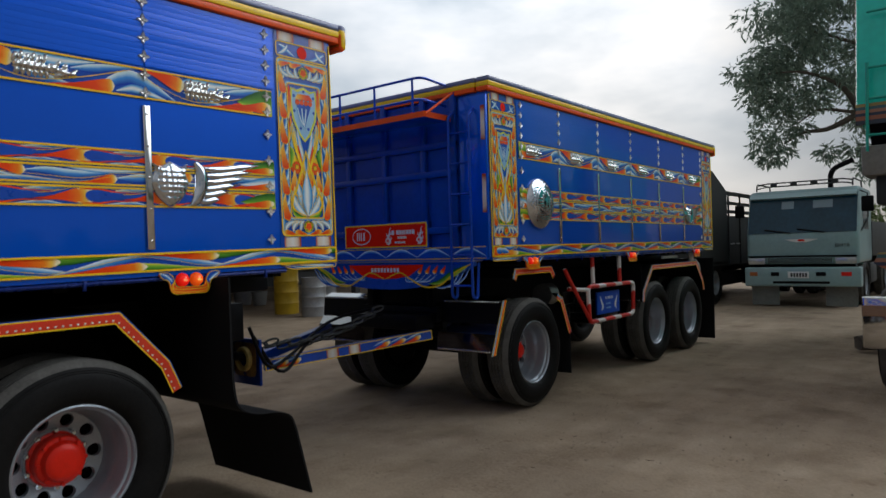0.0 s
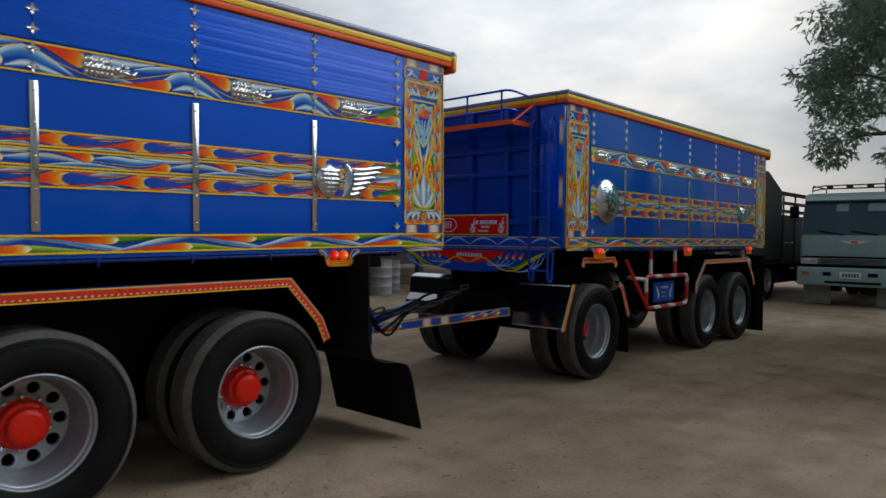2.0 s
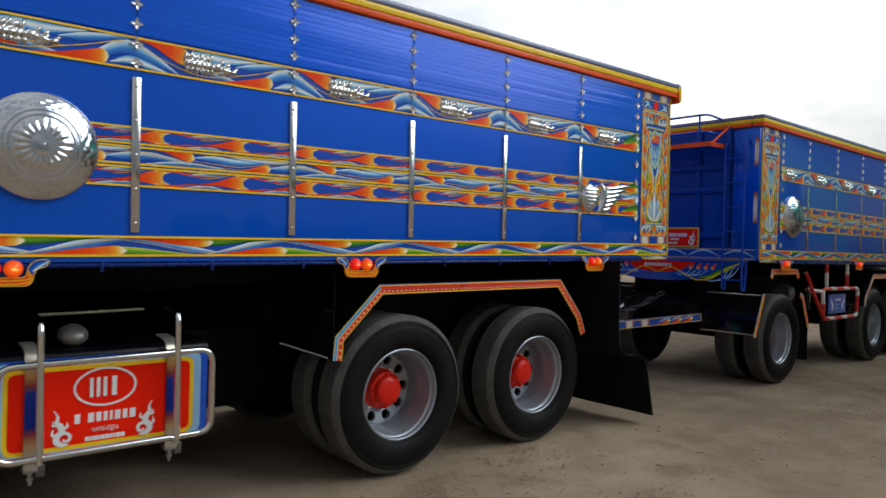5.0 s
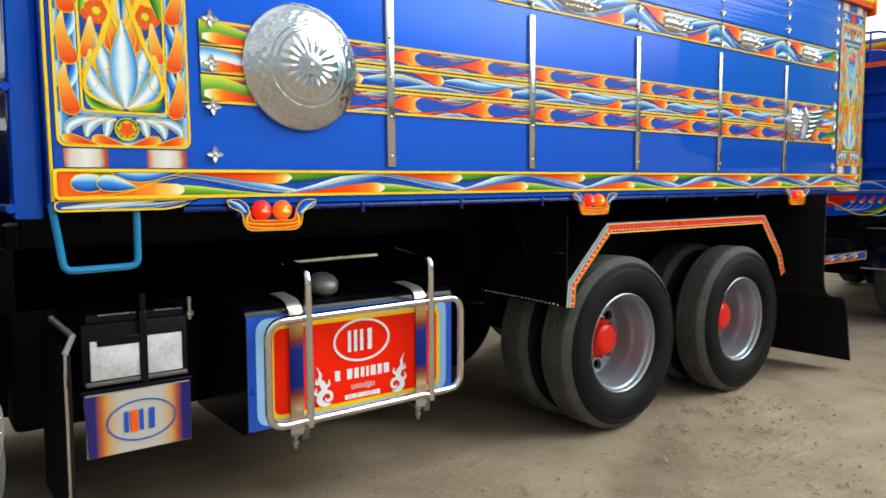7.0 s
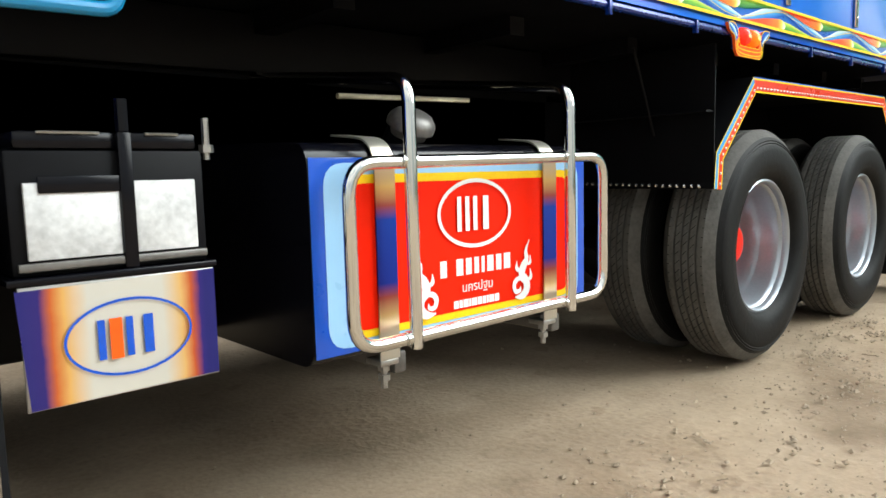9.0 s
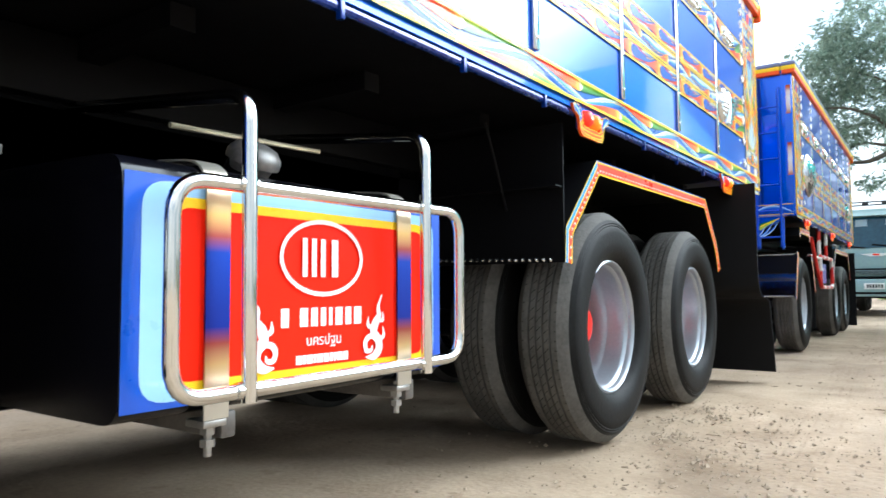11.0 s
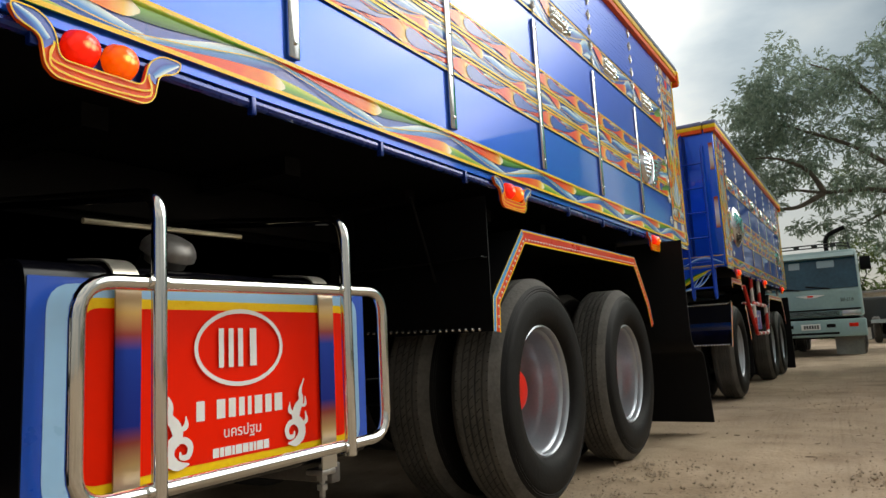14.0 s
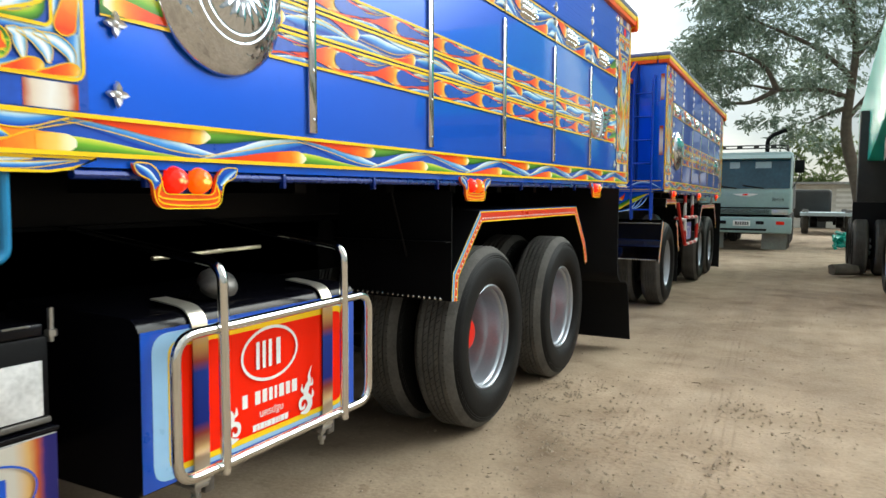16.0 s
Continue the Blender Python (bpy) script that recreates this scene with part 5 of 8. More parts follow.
def build_bed(vehicle, m, L, straps, col_w):
    """A tipper body in its own coordinates: x along, y inward from its near side, z as on level ground."""
    T = 0.05
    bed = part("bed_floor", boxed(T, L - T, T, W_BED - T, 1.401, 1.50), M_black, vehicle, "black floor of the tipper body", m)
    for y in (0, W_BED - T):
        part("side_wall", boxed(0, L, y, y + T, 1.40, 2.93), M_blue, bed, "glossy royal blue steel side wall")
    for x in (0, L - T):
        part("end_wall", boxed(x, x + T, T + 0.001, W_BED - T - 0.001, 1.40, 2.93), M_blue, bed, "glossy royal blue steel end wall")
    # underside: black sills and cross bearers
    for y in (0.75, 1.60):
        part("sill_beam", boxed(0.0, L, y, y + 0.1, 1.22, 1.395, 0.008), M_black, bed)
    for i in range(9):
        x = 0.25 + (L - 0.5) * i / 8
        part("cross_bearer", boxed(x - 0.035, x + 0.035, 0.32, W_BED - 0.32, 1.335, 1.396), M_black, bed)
    # lower pipe with clips
    bmp = tube(bmesh.new(), [(0.42, 0.015, 1.385), (L - 0.42, 0.015, 1.385)], 0.014, 10)
    part("lower_pipe", bmp, M_pipe, bed)
    for i in range(10):
        x = 0.62 + (L - 1.2) * i / 9
        part("pipe_clip", boxed(x - 0.008, x + 0.008, -0.004, 0.014, 1.352, 1.398, 0.002), M_pipe, bed)
    # top rail in three colours, on all four sides
    def rail(x0, x1, y0, y1):
        b = bmesh.new()
        box(b, x0, x1, y0 + 0.010, y1 - 0.010, 2.885, 2.925, 0.004, mi=0)
        box(b, x0, x1, y0 + 0.004, y1 - 0.004, 2.925, 2.967, 0.004, mi=1)
        box(b, x0, x1, y0, y1, 2.967, 3.012, 0.014, 3, mi=2)
        part("top_rail", b, [M_orange, M_yellow, M_steel_blue], bed, "top rail striped red, yellow and blue")
    rail(-0.04, L + 0.06, -0.045, 0.10)
    rail(-0.04, L + 0.04, W_BED - 0.06, W_BED + 0.045)
    rail(-0.045, 0.09, 0.101, W_BED - 0.061)
    rail(L - 0.05, L + 0.06, 0.101, W_BED - 0.061)
    cap = bmesh.new()
    box(cap, L + 0.061, L + 0.100, -0.050, 0.095, 2.835, 2.960, 0.016, 3, mi=0)
    box(cap, L + 0.061, L + 0.120, -0.053, 0.097, 2.845, 2.985, 0.024, 4, mi=1)
    box(cap, L + 0.061, L + 0.136, -0.047, 0.091, 2.865, 3.022, 0.034, 5, mi=2)
    part("rail_cap", cap, [M_orange, M_yellow, M_steel_blue], bed, "rounded rail end striped red, yellow and blue")
    # corner posts and pictures
    for a, b in ((0.02, col_w), (L - col_w, L - 0.02)):
        corner_panel(bed, a, b, 1.530, 2.880)
    # yellow edging on the posts
    for x in (0.004, L - 0.014):
        part("post_edging", boxed(x, x + 0.010, -0.010, -0.0005, 1.42, 2.86, 0.002), M_yellow, bed)
    fl0, fl1 = col_w + 0.035, L - col_w - 0.035
    flame_band(bed, 1.425, 1.525, 0.012, L - 0.012, 0.858, 0.53, "vine")
    for mir in (0, 1):
        p = Paint(0.012 if not mir else L - 0.475, 1.388, 0.46, 0.033, -0.002)
        tab = [(0.03, 0.0), (0.74, 0.0), (0.86, 0.25), (1.0, 1.0), (0.03, 1.0), (0.008, 0.8), (0.0, 0.5), (0.008, 0.2)]
        flip = (lambda q: [(1 - v[0],) + tuple(v[1:]) for v in q]) if mir else (lambda q: q)
        p.fill(flip(tab), P_BASE, 1)
        p.stroke(flip([(0.04, 0.30, 0.05), (0.22, 0.46, 0.26), (0.44, 0.62, 0.26), (0.66, 0.84, 0.04)]), P_LEAF, 2, edge=0.002)
        p.stroke(flip([(0.30, 0.15, 0.04), (0.48, 0.34, 0.20), (0.66, 0.42, 0.20), (0.90, 0.82, 0.04)]), P_SWIRL, 3, edge=0.002)
        p.line(flip(tab), 0.006, P_YEL, 5)
        p.done("painted_tab", PAINTS, bed)
    sp = straps[1] - straps[0]
    flame_band(bed, 2.330, 2.490, fl0, fl1, sp, (fl0 - straps[0]) / sp % 1, "great")
    flame_band(bed, 1.968, 2.056, fl0, fl1, sp / 2, (fl0 - straps[0]) / (sp / 2) % 1, "tongue")
    flame_band(bed, 1.870, 1.962, fl0, fl1, sp, (fl0 - straps[0]) / sp % 1, "wave")
    flame_band(bed, 1.764, 1.864, fl0, fl1, sp / 2, (fl0 - straps[0]) / (sp / 2) % 1, "tongue")
    # ribbed sheet above, one bay between uprights
    xs = [fl0 - 0.03] + list(straps) + [fl1 + 0.03]
    for a, b in zip(xs, xs[1:]):
        ribbed_bay(bed, a + 0.004, b - 0.004, 2.500, 2.880)
    for x in straps:
        put("strap", ME_STRAP, bed, Matrix.Translation((x, -0.0005, 1.541)), "polished stainless strap with domed bolts")
        for i in range(6):
            put("rosette", ME_ROSETTE, bed, Matrix.Translation((x, -0.008, 2.362 + 0.0955 * i)))
    for x in (col_w + 0.075, L - col_w - 0.075):
        for z in (2.83, 2.735, 2.64, 2.545, 2.45, 2.355, 2.22, 2.06, 1.905, 1.75, 1.58):
            put("rosette", ME_ROSETTE, bed, Matrix.Translation((x, -0.008, z)))
    mids = [(straps[0] - sp + straps[0]) / 2] + [(a + b) / 2 for a, b in zip(straps, straps[1:])] + [straps[-1] + sp / 2]
    for x in mids:
        put("metal_ornament", ME_CHARM, bed, Matrix.Translation((x - 0.06, -0.010, 2.415)), "pressed chrome ornament")
    put("round_shield", ME_DISC, bed, Matrix.Translation((straps[0] - 0.41, -0.006, 1.92)), "domed pressed stainless shield with rays")
    add_wing(bed, Matrix.Translation((straps[-1] + 0.12, -0.004, 1.90)))
    return bed


M_steel_blue = surface("worn_blue_grey_rail", (0.17, 0.20, 0.37), 0.35, coat=0.6, amount=0.25, scale=5)


def marker_lamp(vehicle, x, y, z):
    """A hanging lamp tray with winged ends and two round lenses. z: the top edge."""
    out = [(-0.185, 0.0), (-0.17, -0.03), (-0.125, -0.045), (-0.115, -0.10), (-0.095, -0.118), (0.095, -0.118), (0.115, -0.10), (0.125, -0.045), (0.17, -0.03), (0.185, 0.0), (0.13, 0.0), (0.10, -0.025), (0.088, -0.080), (-0.088, -0.080), (-0.10, -0.025), (-0.13, 0.0)]
    out = [(p.x, p.z) for p in fillet([(a, 0, b) for a, b in out], 0.018, 4, True)]
    bm = prism(bmesh.new(), out, -0.006, 0.004)
    tray = part("lamp_tray", bm, M_orange, vehicle, "orange lamp tray with blue winged ends", Matrix.Translation((x, y, z)))
    p = Paint(0, 0, 1, 1, -0.0065)
    for s in (1, -1):
        p.fill([(s * a, b) for a, b in ((0.185, 0.0), (0.17, -0.03), (0.125, -0.045), (0.118, -0.07), (0.096, -0.05), (0.10, -0.025), (0.13, 0.0))], P_BASE, 1)
        p.stroke([(s * 0.175, -0.006, 0.004), (s * 0.14, -0.025, 0.010), (s * 0.112, -0.05, 0.007)], P_SWIRL, 2, 8)
    p.line(out, 0.0032, P_YEL, 3)
    for d in (-0.090, -0.104):
        p.stroke([(-0.10, -0.05, 0.0008), (-0.092, d, 0.0008), (0.092, d, 0.0008), (0.10, -0.05, 0.0008)], P_YEL, 3, 18)
    p.done("painted_trim", PAINTS, tray)
    part("back_plate", boxed(-0.10, 0.10, 0.012, 0.02, -0.09, 0.0), M_blue_dark, tray)
    for dx, mat, nm in ((-0.042, M_lens_red, "red_lens"), (0.042, M_lens_amber, "amber_lens")):
        b = bmesh.new()
        lathe(b, [(0.038, 0.012), (0.039, 0.004), (0.036, 0.000), (0.034, -0.010), (0.027, -0.022), (0.016, -0.029), (0.0, -0.032)], 24)
        part(nm, b, mat, tray, m=Matrix.Translation((dx, 0, -0.042)), sharp=1.0)


def offset_path(pts, d):
    """The open polyline pts (x, z) moved d to its right, with mitred corners."""
    P = [np.array(p, float) for p in pts]
    out = []
    for i in range(len(P)):
        ns = []
        for a, b in ((i - 1, i), (i, i + 1)):
            if a >= 0 and b < len(P):
                t = (P[b] - P[a]) / np.linalg.norm(P[b] - P[a])
                ns.append(np.array([t[1], -t[0]]))
        nrm = sum(ns) / len(ns)
        nrm = nrm / np.dot(nrm, nrm) if len(ns) > 1 else nrm
        out.append(P[i] + nrm * d)
    return out


def mudguard(vehicle, pts, y0, y1, chrome=False, trim=True, name="mudguard"):
    """A folded sheet over the wheels: pts (x, z) along its outer edge, from front foot over the top to rear foot."""
    t = 0.006
    inner = offset_path(pts, t)
    bm = prism(bmesh.new(), [tuple(p) for p in pts] + [tuple(p) for p in inner[::-1]], y0 + 0.004, y1)
    g = part(name, bm, M_chrome if chrome else M_black, vehicle, "chromed mudguard" if chrome else "folded black sheet mudguard with painted edge")
    if not trim:
        return g
    p = Paint(0, 0, 1, 1, y0)
    leg = ((0.0, 0.005, P_YEL), (0.005, 0.025, P_LTB2), (0.025, 0.031, P_YEL), (0.031, 0.058, P_EDGE), (0.058, 0.064, P_YEL))
    top = ((0.0, 0.005, P_BASE), (0.005, 0.012, P_YEL), (0.012, 0.057, P_EDGE), (0.057, 0.064, P_YEL))
    for i in range(len(pts) - 1):
        for a, b, mi in (leg if i < len(pts) // 3 else top):
            A, B = offset_path(pts, a), offset_path(pts, b)
            p.fill([tuple(A[i]), tuple(A[i + 1]), tuple(B[i + 1]), tuple(B[i])], mi, 0)
    p.done("painted_edge", PAINTS + [M_edge_blue], g, "edge striped yellow, blue and red")
    plate = prism(bmesh.new(), [tuple(q) for q in offset_path(pts, 0.0005)] + [tuple(q) for q in offset_path(pts, 0.0635)[::-1]], y0 + 0.0006, y0 + 0.0036)
    part("edge_plate", plate, M_black, g)
    C = offset_path(pts, 0.045)
    bms = bmesh.new()
    for a, b in zip(C, C[1:]):
        n = max(2, int(np.linalg.norm(b - a) / 0.034))
        for i in range(n):
            q = a + (b - a) * (i + 0.5) / n
            lump(bms, q[0], q[1], 0.0065, 0.0050, 0.004, rot=math.atan2(b[1] - a[1], b[0] - a[0]) * -1, y=y0 - 0.001)
    tagged(part("beaded_edge", bms, M_white, g), kind="stuff")
    return g


P_LTB2 = 16
M_edge_blue = surface("edge_blue_paint", (0.03, 0.30, 0.75), 0.3, coat=0.5, amount=0.06)


def stud_line(parent, a, b, n, r=0.007):
    bm = bmesh.new()
    for i in range(n):
        q = Vector(a).lerp(Vector(b), (i + 0.5) / n)
        s = bmesh.ops.create_uvsphere(bm, u_segments=8, v_segments=5, radius=r)
        bmesh.ops.transform(bm, verts=s["verts"], matrix=Matrix.Translation(q))
    tagged(part("beaded_edge", bm, M_steel, parent), kind="stuff")


def mud_flap(vehicle, x, y_out, y_in, z0=0.09, top=1.42, kick=True):
    """A rubber sheet that hangs from the frame and, with kick, sweeps back at its foot."""
    if kick:
        ctrl = [(x, top), (x + 0.005, 1.0), (x + 0.015, 0.80), (x + 0.05, 0.69), (x + 0.16, 0.635), (x + 0.30, 0.618), (x + 0.39, 0.585), (x + 0.435, 0.50), (x + 0.48, 0.33), (x + 0.545, z0)]
        prof = [tuple(p) for p in smooth_path(ctrl, 36)]
    else:
        prof = [(x, top), (x, z0)]
    back = [(p[0] + 0.014, p[1]) for p in prof]
    bm = prism(bmesh.new(), prof + back[::-1], y_out, y_in)
    part("mud_flap", bm, M_flap, vehicle, "large black rubber mud flap swept back at its foot" if kick else "black rubber mud flap")


def word_bars(p, x, z, widths, h, mi, coat, gap=0.22):
    """Plain bars standing for unreadable or withheld writing."""
    for w in widths:
        if w > 0:
            p.fill([(x, z), (x + w, z), (x + w, z + h), (x, z + h)], mi, coat)
        x += abs(w) + h * gap


def bar_parts(parent, y, x, z, widths, h, mat, gap=0.22):
    """A row of plain raised bars standing for withheld writing."""
    for w in widths:
        if w > 0:
            part("sign_bar", boxed(x, x + w, y - 0.0008, y, z, z + h), mat, parent)
        x += abs(w) + h * gap


def curl_ornament(p, x, z, s, flip):
    """A white curling flame."""
    def q(c):
        return [(x + flip * a * s, z + b * s, w * s) for a, b, w in c]
    p.stroke(q([(-0.22, 0.02, 0.01), (-0.02, 0.02, 0.07), (0.12, 0.14, 0.09), (0.10, 0.30, 0.09), (-0.02, 0.42, 0.09), (0.02, 0.58, 0.09), (0.12, 0.72, 0.06), (0.10, 0.88, 0.04), (0.20, 1.08, 0.004)]), P_WHT, 4, 26)
    p.stroke(q([(0.04, 0.34, 0.02), (-0.14, 0.36, 0.05), (-0.24, 0.26, 0.05), (-0.20, 0.13, 0.045), (-0.08, 0.13, 0.035), (-0.06, 0.21, 0.01)]), P_WHT, 4, 18)
    p.stroke(q([(-0.04, 0.50, 0.02), (-0.16, 0.56, 0.045), (-0.16, 0.70, 0.005)]), P_WHT, 4, 10)
    p.stroke(q([(0.12, 0.30, 0.02), (0.24, 0.36, 0.045), (0.22, 0.52, 0.005)]), P_WHT, 4, 10)
    p.stroke(q([(0.12, 0.62, 0.02), (0.22, 0.64, 0.035), (0.22, 0.78, 0.004)]), P_WHT, 4, 10)


def oval_badge(p, x, z, rx, rz, ring, mark, line=0.12):
    """An oval ring round two plain upright shapes."""
    pts = [(x + rx * math.cos(2 * math.pi * k / 36), z + rz * math.sin(2 * math.pi * k / 36)) for k in range(36)]
    p.line(pts, rz * line, ring, 4)
    h, w = rz * 1.05, rx * 0.115
    for a, b in ((-0.46, mark), (-0.24, mark), (-0.02, mark)):
        p.fill([(x + a * rx - w / 2, z - h / 2), (x + a * rx + w / 2, z - h / 2), (x + a * rx + w / 2, z + h / 2), (x + a * rx - w / 2, z + h / 2)], b, 4)
    p.fill([(x + 0.26 * rx - w / 2, z - h / 2), (x + 0.26 * rx + w * 0.9, z - h / 2), (x + 0.26 * rx + w * 0.9, z + h / 2), (x + 0.26 * rx - w / 2, z + h / 2)], mark, 4)


def text_mesh(body, size, mat):
    cu = bpy.data.curves.new("lettering", "FONT")
    cu.body, cu.size, cu.align_x = body, size, "CENTER"
    cu.extrude = 0.0006
    ob = new("lettering_source", cu)
    dg = bpy.context.evaluated_depsgraph_get()
    me = bpy.data.meshes.new_from_object(ob.evaluated_get(dg))
    bpy.data.objects.remove(ob)
    me.materials.clear()
    me.materials.append(mat)
    return me


UPRIGHT = Matrix.Rotation(math.pi / 2, 4, "X")


# ---- the truck ----
RAKE = Matrix.Translation((3, 0, 1.620)) @ Matrix.Rotation(-math.atan(0.0140), 4, "Y") @ Matrix.Translation((-3, 0, -1.6))


def chassis(vehicle, x0, x1, z0=0.93, z1=1.20, ya=0.80, yb=1.57):
    for y in (ya, yb):
        part("frame_rail", boxed(x0, x1, y, y + 0.08, z0, z1, 0.006), M_black, vehicle)
    n = int((x1 - x0) / 1.1)
    for i in range(n + 1):
        x = x0 + 0.1 + (x1 - x0 - 0.2) * i / n
        part("cross_member", boxed(x - 0.04, x + 0.04, ya + 0.081, yb - 0.001, z0 + 0.03, z1 - 0.03, 0.006), M_black, vehicle)


def axle(vehicle, x, half=True):
    bm = tube(bmesh.new(), [(x, 0.62, R_TYRE), (x, 1.83, R_TYRE)], 0.075, 14)
    part("axle_beam", bm, M_black, vehicle)
    for y in (0.86, 1.55):
        b = bmesh.new()
        for i in range(6):
            ln = 0.52 - 0.07 * i
            box(b, x - ln, x + ln, y - 0.04, y + 0.04, 0.60 + 0.014 * (5 - i), 0.613 + 0.014 * (5 - i))
        part("leaf_spring", b, M_black, vehicle)
        part("spring_seat", boxed(x - 0.08, x + 0.08, y - 0.05, y + 0.05, 0.685, 0.93), M_black, vehicle)


def fuel_tank(vehicle):
    X0, X1, Y0, Z0, Z1 = 0.690, 1.738, 0.128, 0.435, 0.966
    prof = [(p.x, p.z) for p in fillet([(Y0, 0, Z0), (0.76, 0, Z0), (0.76, 0, Z1 + 0.02), (Y0, 0, Z1)], 0.06, 6, True)]
    bm = prism(bmesh.new(), prof, X0, X1, axes="yz")
    tank = part("fuel_tank", bm, M_black_gloss, vehicle, "black fuel tank with a painted red face", sharp=0.9)
    def field(name, x0, x1, z0, z1, r, mat, depth, label):
        outline = rrect(x0, x1, z0, z1, r) if r else [(x0, z0), (x1, z0), (x1, z1), (x0, z1)]
        part(name, prism(bmesh.new(), outline, Y0 - depth, Y0 - depth + 0.001), mat, tank, label)
    field("blue_border", X0 + 0.003, X1 - 0.003, 0.459, 0.930, 0, M_blue_gloss, 0.0012, "royal blue painted border")
    field("pale_border", 0.730, 1.700, 0.472, 0.918, 0.06, M_ltblue, 0.0024, "pale blue painted border")
    field("yellow_border", 0.786, 1.660, 0.488, 0.890, 0.05, M_yellow, 0.0036, "yellow painted border")
    field("red_field", 0.806, 1.640, 0.508, 0.868, 0.035, M_red, 0.0048, "signal red painted field")
    q = Paint(0, 0, 1, 1, Y0 - 0.0052)
    cx = 1.222
    oval_badge(q, cx, 0.776, 0.140, 0.091, P_WHT, P_WHT)
    q.done("badge", PAINTS, tank, "white oval badge with plain bars")
    bar_parts(tank, Y0 - 0.0052, cx - 0.136, 0.606, [0.024, -0.014, 0.026, 0.022, 0.018, 0.012, 0.026, 0.022, 0.028], 0.046, M_white, 0.24)
    bar_parts(tank, Y0 - 0.0052, cx - 0.088, 0.515, [0.018, 0.012, 0.020, 0.008, 0.020, 0.018, 0.012, 0.008, 0.020, 0.018], 0.022, M_white, 0.14)
    for sgn in (-1, 1):
        q = Paint(0, 0, 1, 1, Y0 - 0.0052)
        curl_ornament(q, cx + sgn * 0.194, 0.512, 0.158, sgn)
        q.done("curl", PAINTS, tank, "white curling flame")
    put("lettering", text_mesh("นครปฐม", 0.036, M_white), tank, Matrix.Translation((cx + 0.001, Y0 - 0.0115, 0.560)) @ UPRIGHT, "white Thai place name")
    for x in (0.903, 1.545):
        loop = fillet([(0, Y0 - 0.008, Z0 - 0.012), (0, Y0 - 0.008, Z1 + 0.006), (0, 0.30, Z1 + 0.024)], 0.075, 7)
        b = bmesh.new()
        rows = []
        for i, v in enumerate(loop):
            a, c = loop[max(i - 1, 0)], loop[min(i + 1, len(loop) - 1)]
            d = (c - a).normalized()
            nrm = Vector((0, -d.z, d.y))
            rows.append([b.verts.new((x + sx, *(v + nrm * o).yz)) for sx, o in ((-0.031, 0), (-0.031, 0.005), (0.031, 0.005), (0.031, 0))])
        for r0, r1 in zip(rows, rows[1:]):
            for k in range(4):
                b.faces.new((r0[k], r0[(k + 1) % 4], r1[(k + 1) % 4], r1[k]))
        bmesh.ops.recalc_face_normals(b, faces=b.faces)
        part("tank_strap", b, M_heat, tank, "stainless strap tinted blue and straw by heat", sharp=0.9)
        # strap foot: a clamp plate, its bolt and two nuts
        part("strap_clamp", boxed(x - 0.030, x + 0.030, Y0 - 0.010, Y0 + 0.055, Z0 - 0.030, Z0 - 0.013, 0.004), M_steel_dull, tank)
        part("strap_bolt", tube(bmesh.new(), [(x + 0.004, 0.150, Z0 - 0.095), (x + 0.004, 0.150, Z0 - 0.004)], 0.009, 8), M_steel_dull, tank)
        for z in (Z0 - 0.048, Z0 - 0.074):
            part("strap_nut", tube(bmesh.new(), [(x + 0.004, 0.150, z), (x + 0.004, 0.150, z + 0.016)], 0.017, 6), M_steel_dull, tank)
        part("tank_bracket", boxed(x + 0.024, x + 0.064, 0.13, 0.80, Z0 - 0.060, Z0 - 0.002, 0.006), M_bracket, tank)
    b = bmesh.new()
    lathe(b, [(0.0, -0.034), (0.030, -0.032), (0.052, -0.024), (0.064, -0.010), (0.068, 0.000), (0.068, 0.016), (0.054, 0.020), (0.050, 0.04)], 28)
    part("filler_cap", b, M_bracket, tank, "round steel filler cap", Matrix.Translation((1.095, 0.235, 1.030)) @ Matrix.Rotation(radians(-62), 4, "X"))
    part("filler_neck", tube(bmesh.new(), [(1.095, 0.275, 1.008), (1.095, 0.36, 0.90)], 0.045, 16), M_black, tank)
    # chrome guard
    g = tube(bmesh.new(), fillet([(0.748, 0.050, 0.484), (1.732, 0.050, 0.492), (1.732, 0.050, 0.931), (0.748, 0.050, 0.915)], 0.075, 6, True), 0.0165, 12, True)
    guard = part("tank_guard", g, M_chrome, vehicle, "polished chrome tube guard", sharp=1.0)
    for x, zt in ((0.918, 1.112), (1.540, 1.132)):
        part("guard_upright", tube(bmesh.new(), fillet([(x + 0.006, 0.036, 0.462), (x, 0.036, zt), (x, 0.80, zt + 0.09)], 0.06, 7), 0.0165, 12), M_chrome, guard, sharp=1.0)
        for z in (0.487, 0.917 + 0.016 * (x - 0.75)):
            part("weld_collar", tube(bmesh.new(), [(x - 0.021, 0.046, z), (x + 0.023, 0.046, z)], 0.0185, 12), M_chrome, guard, sharp=1.0)
    part("light_strip", tube(bmesh.new(), [(0.97, 0.405, 1.110), (1.48, 0.400, 1.123)], 0.008, 8), M_gold, guard, "thin pale metal strip")


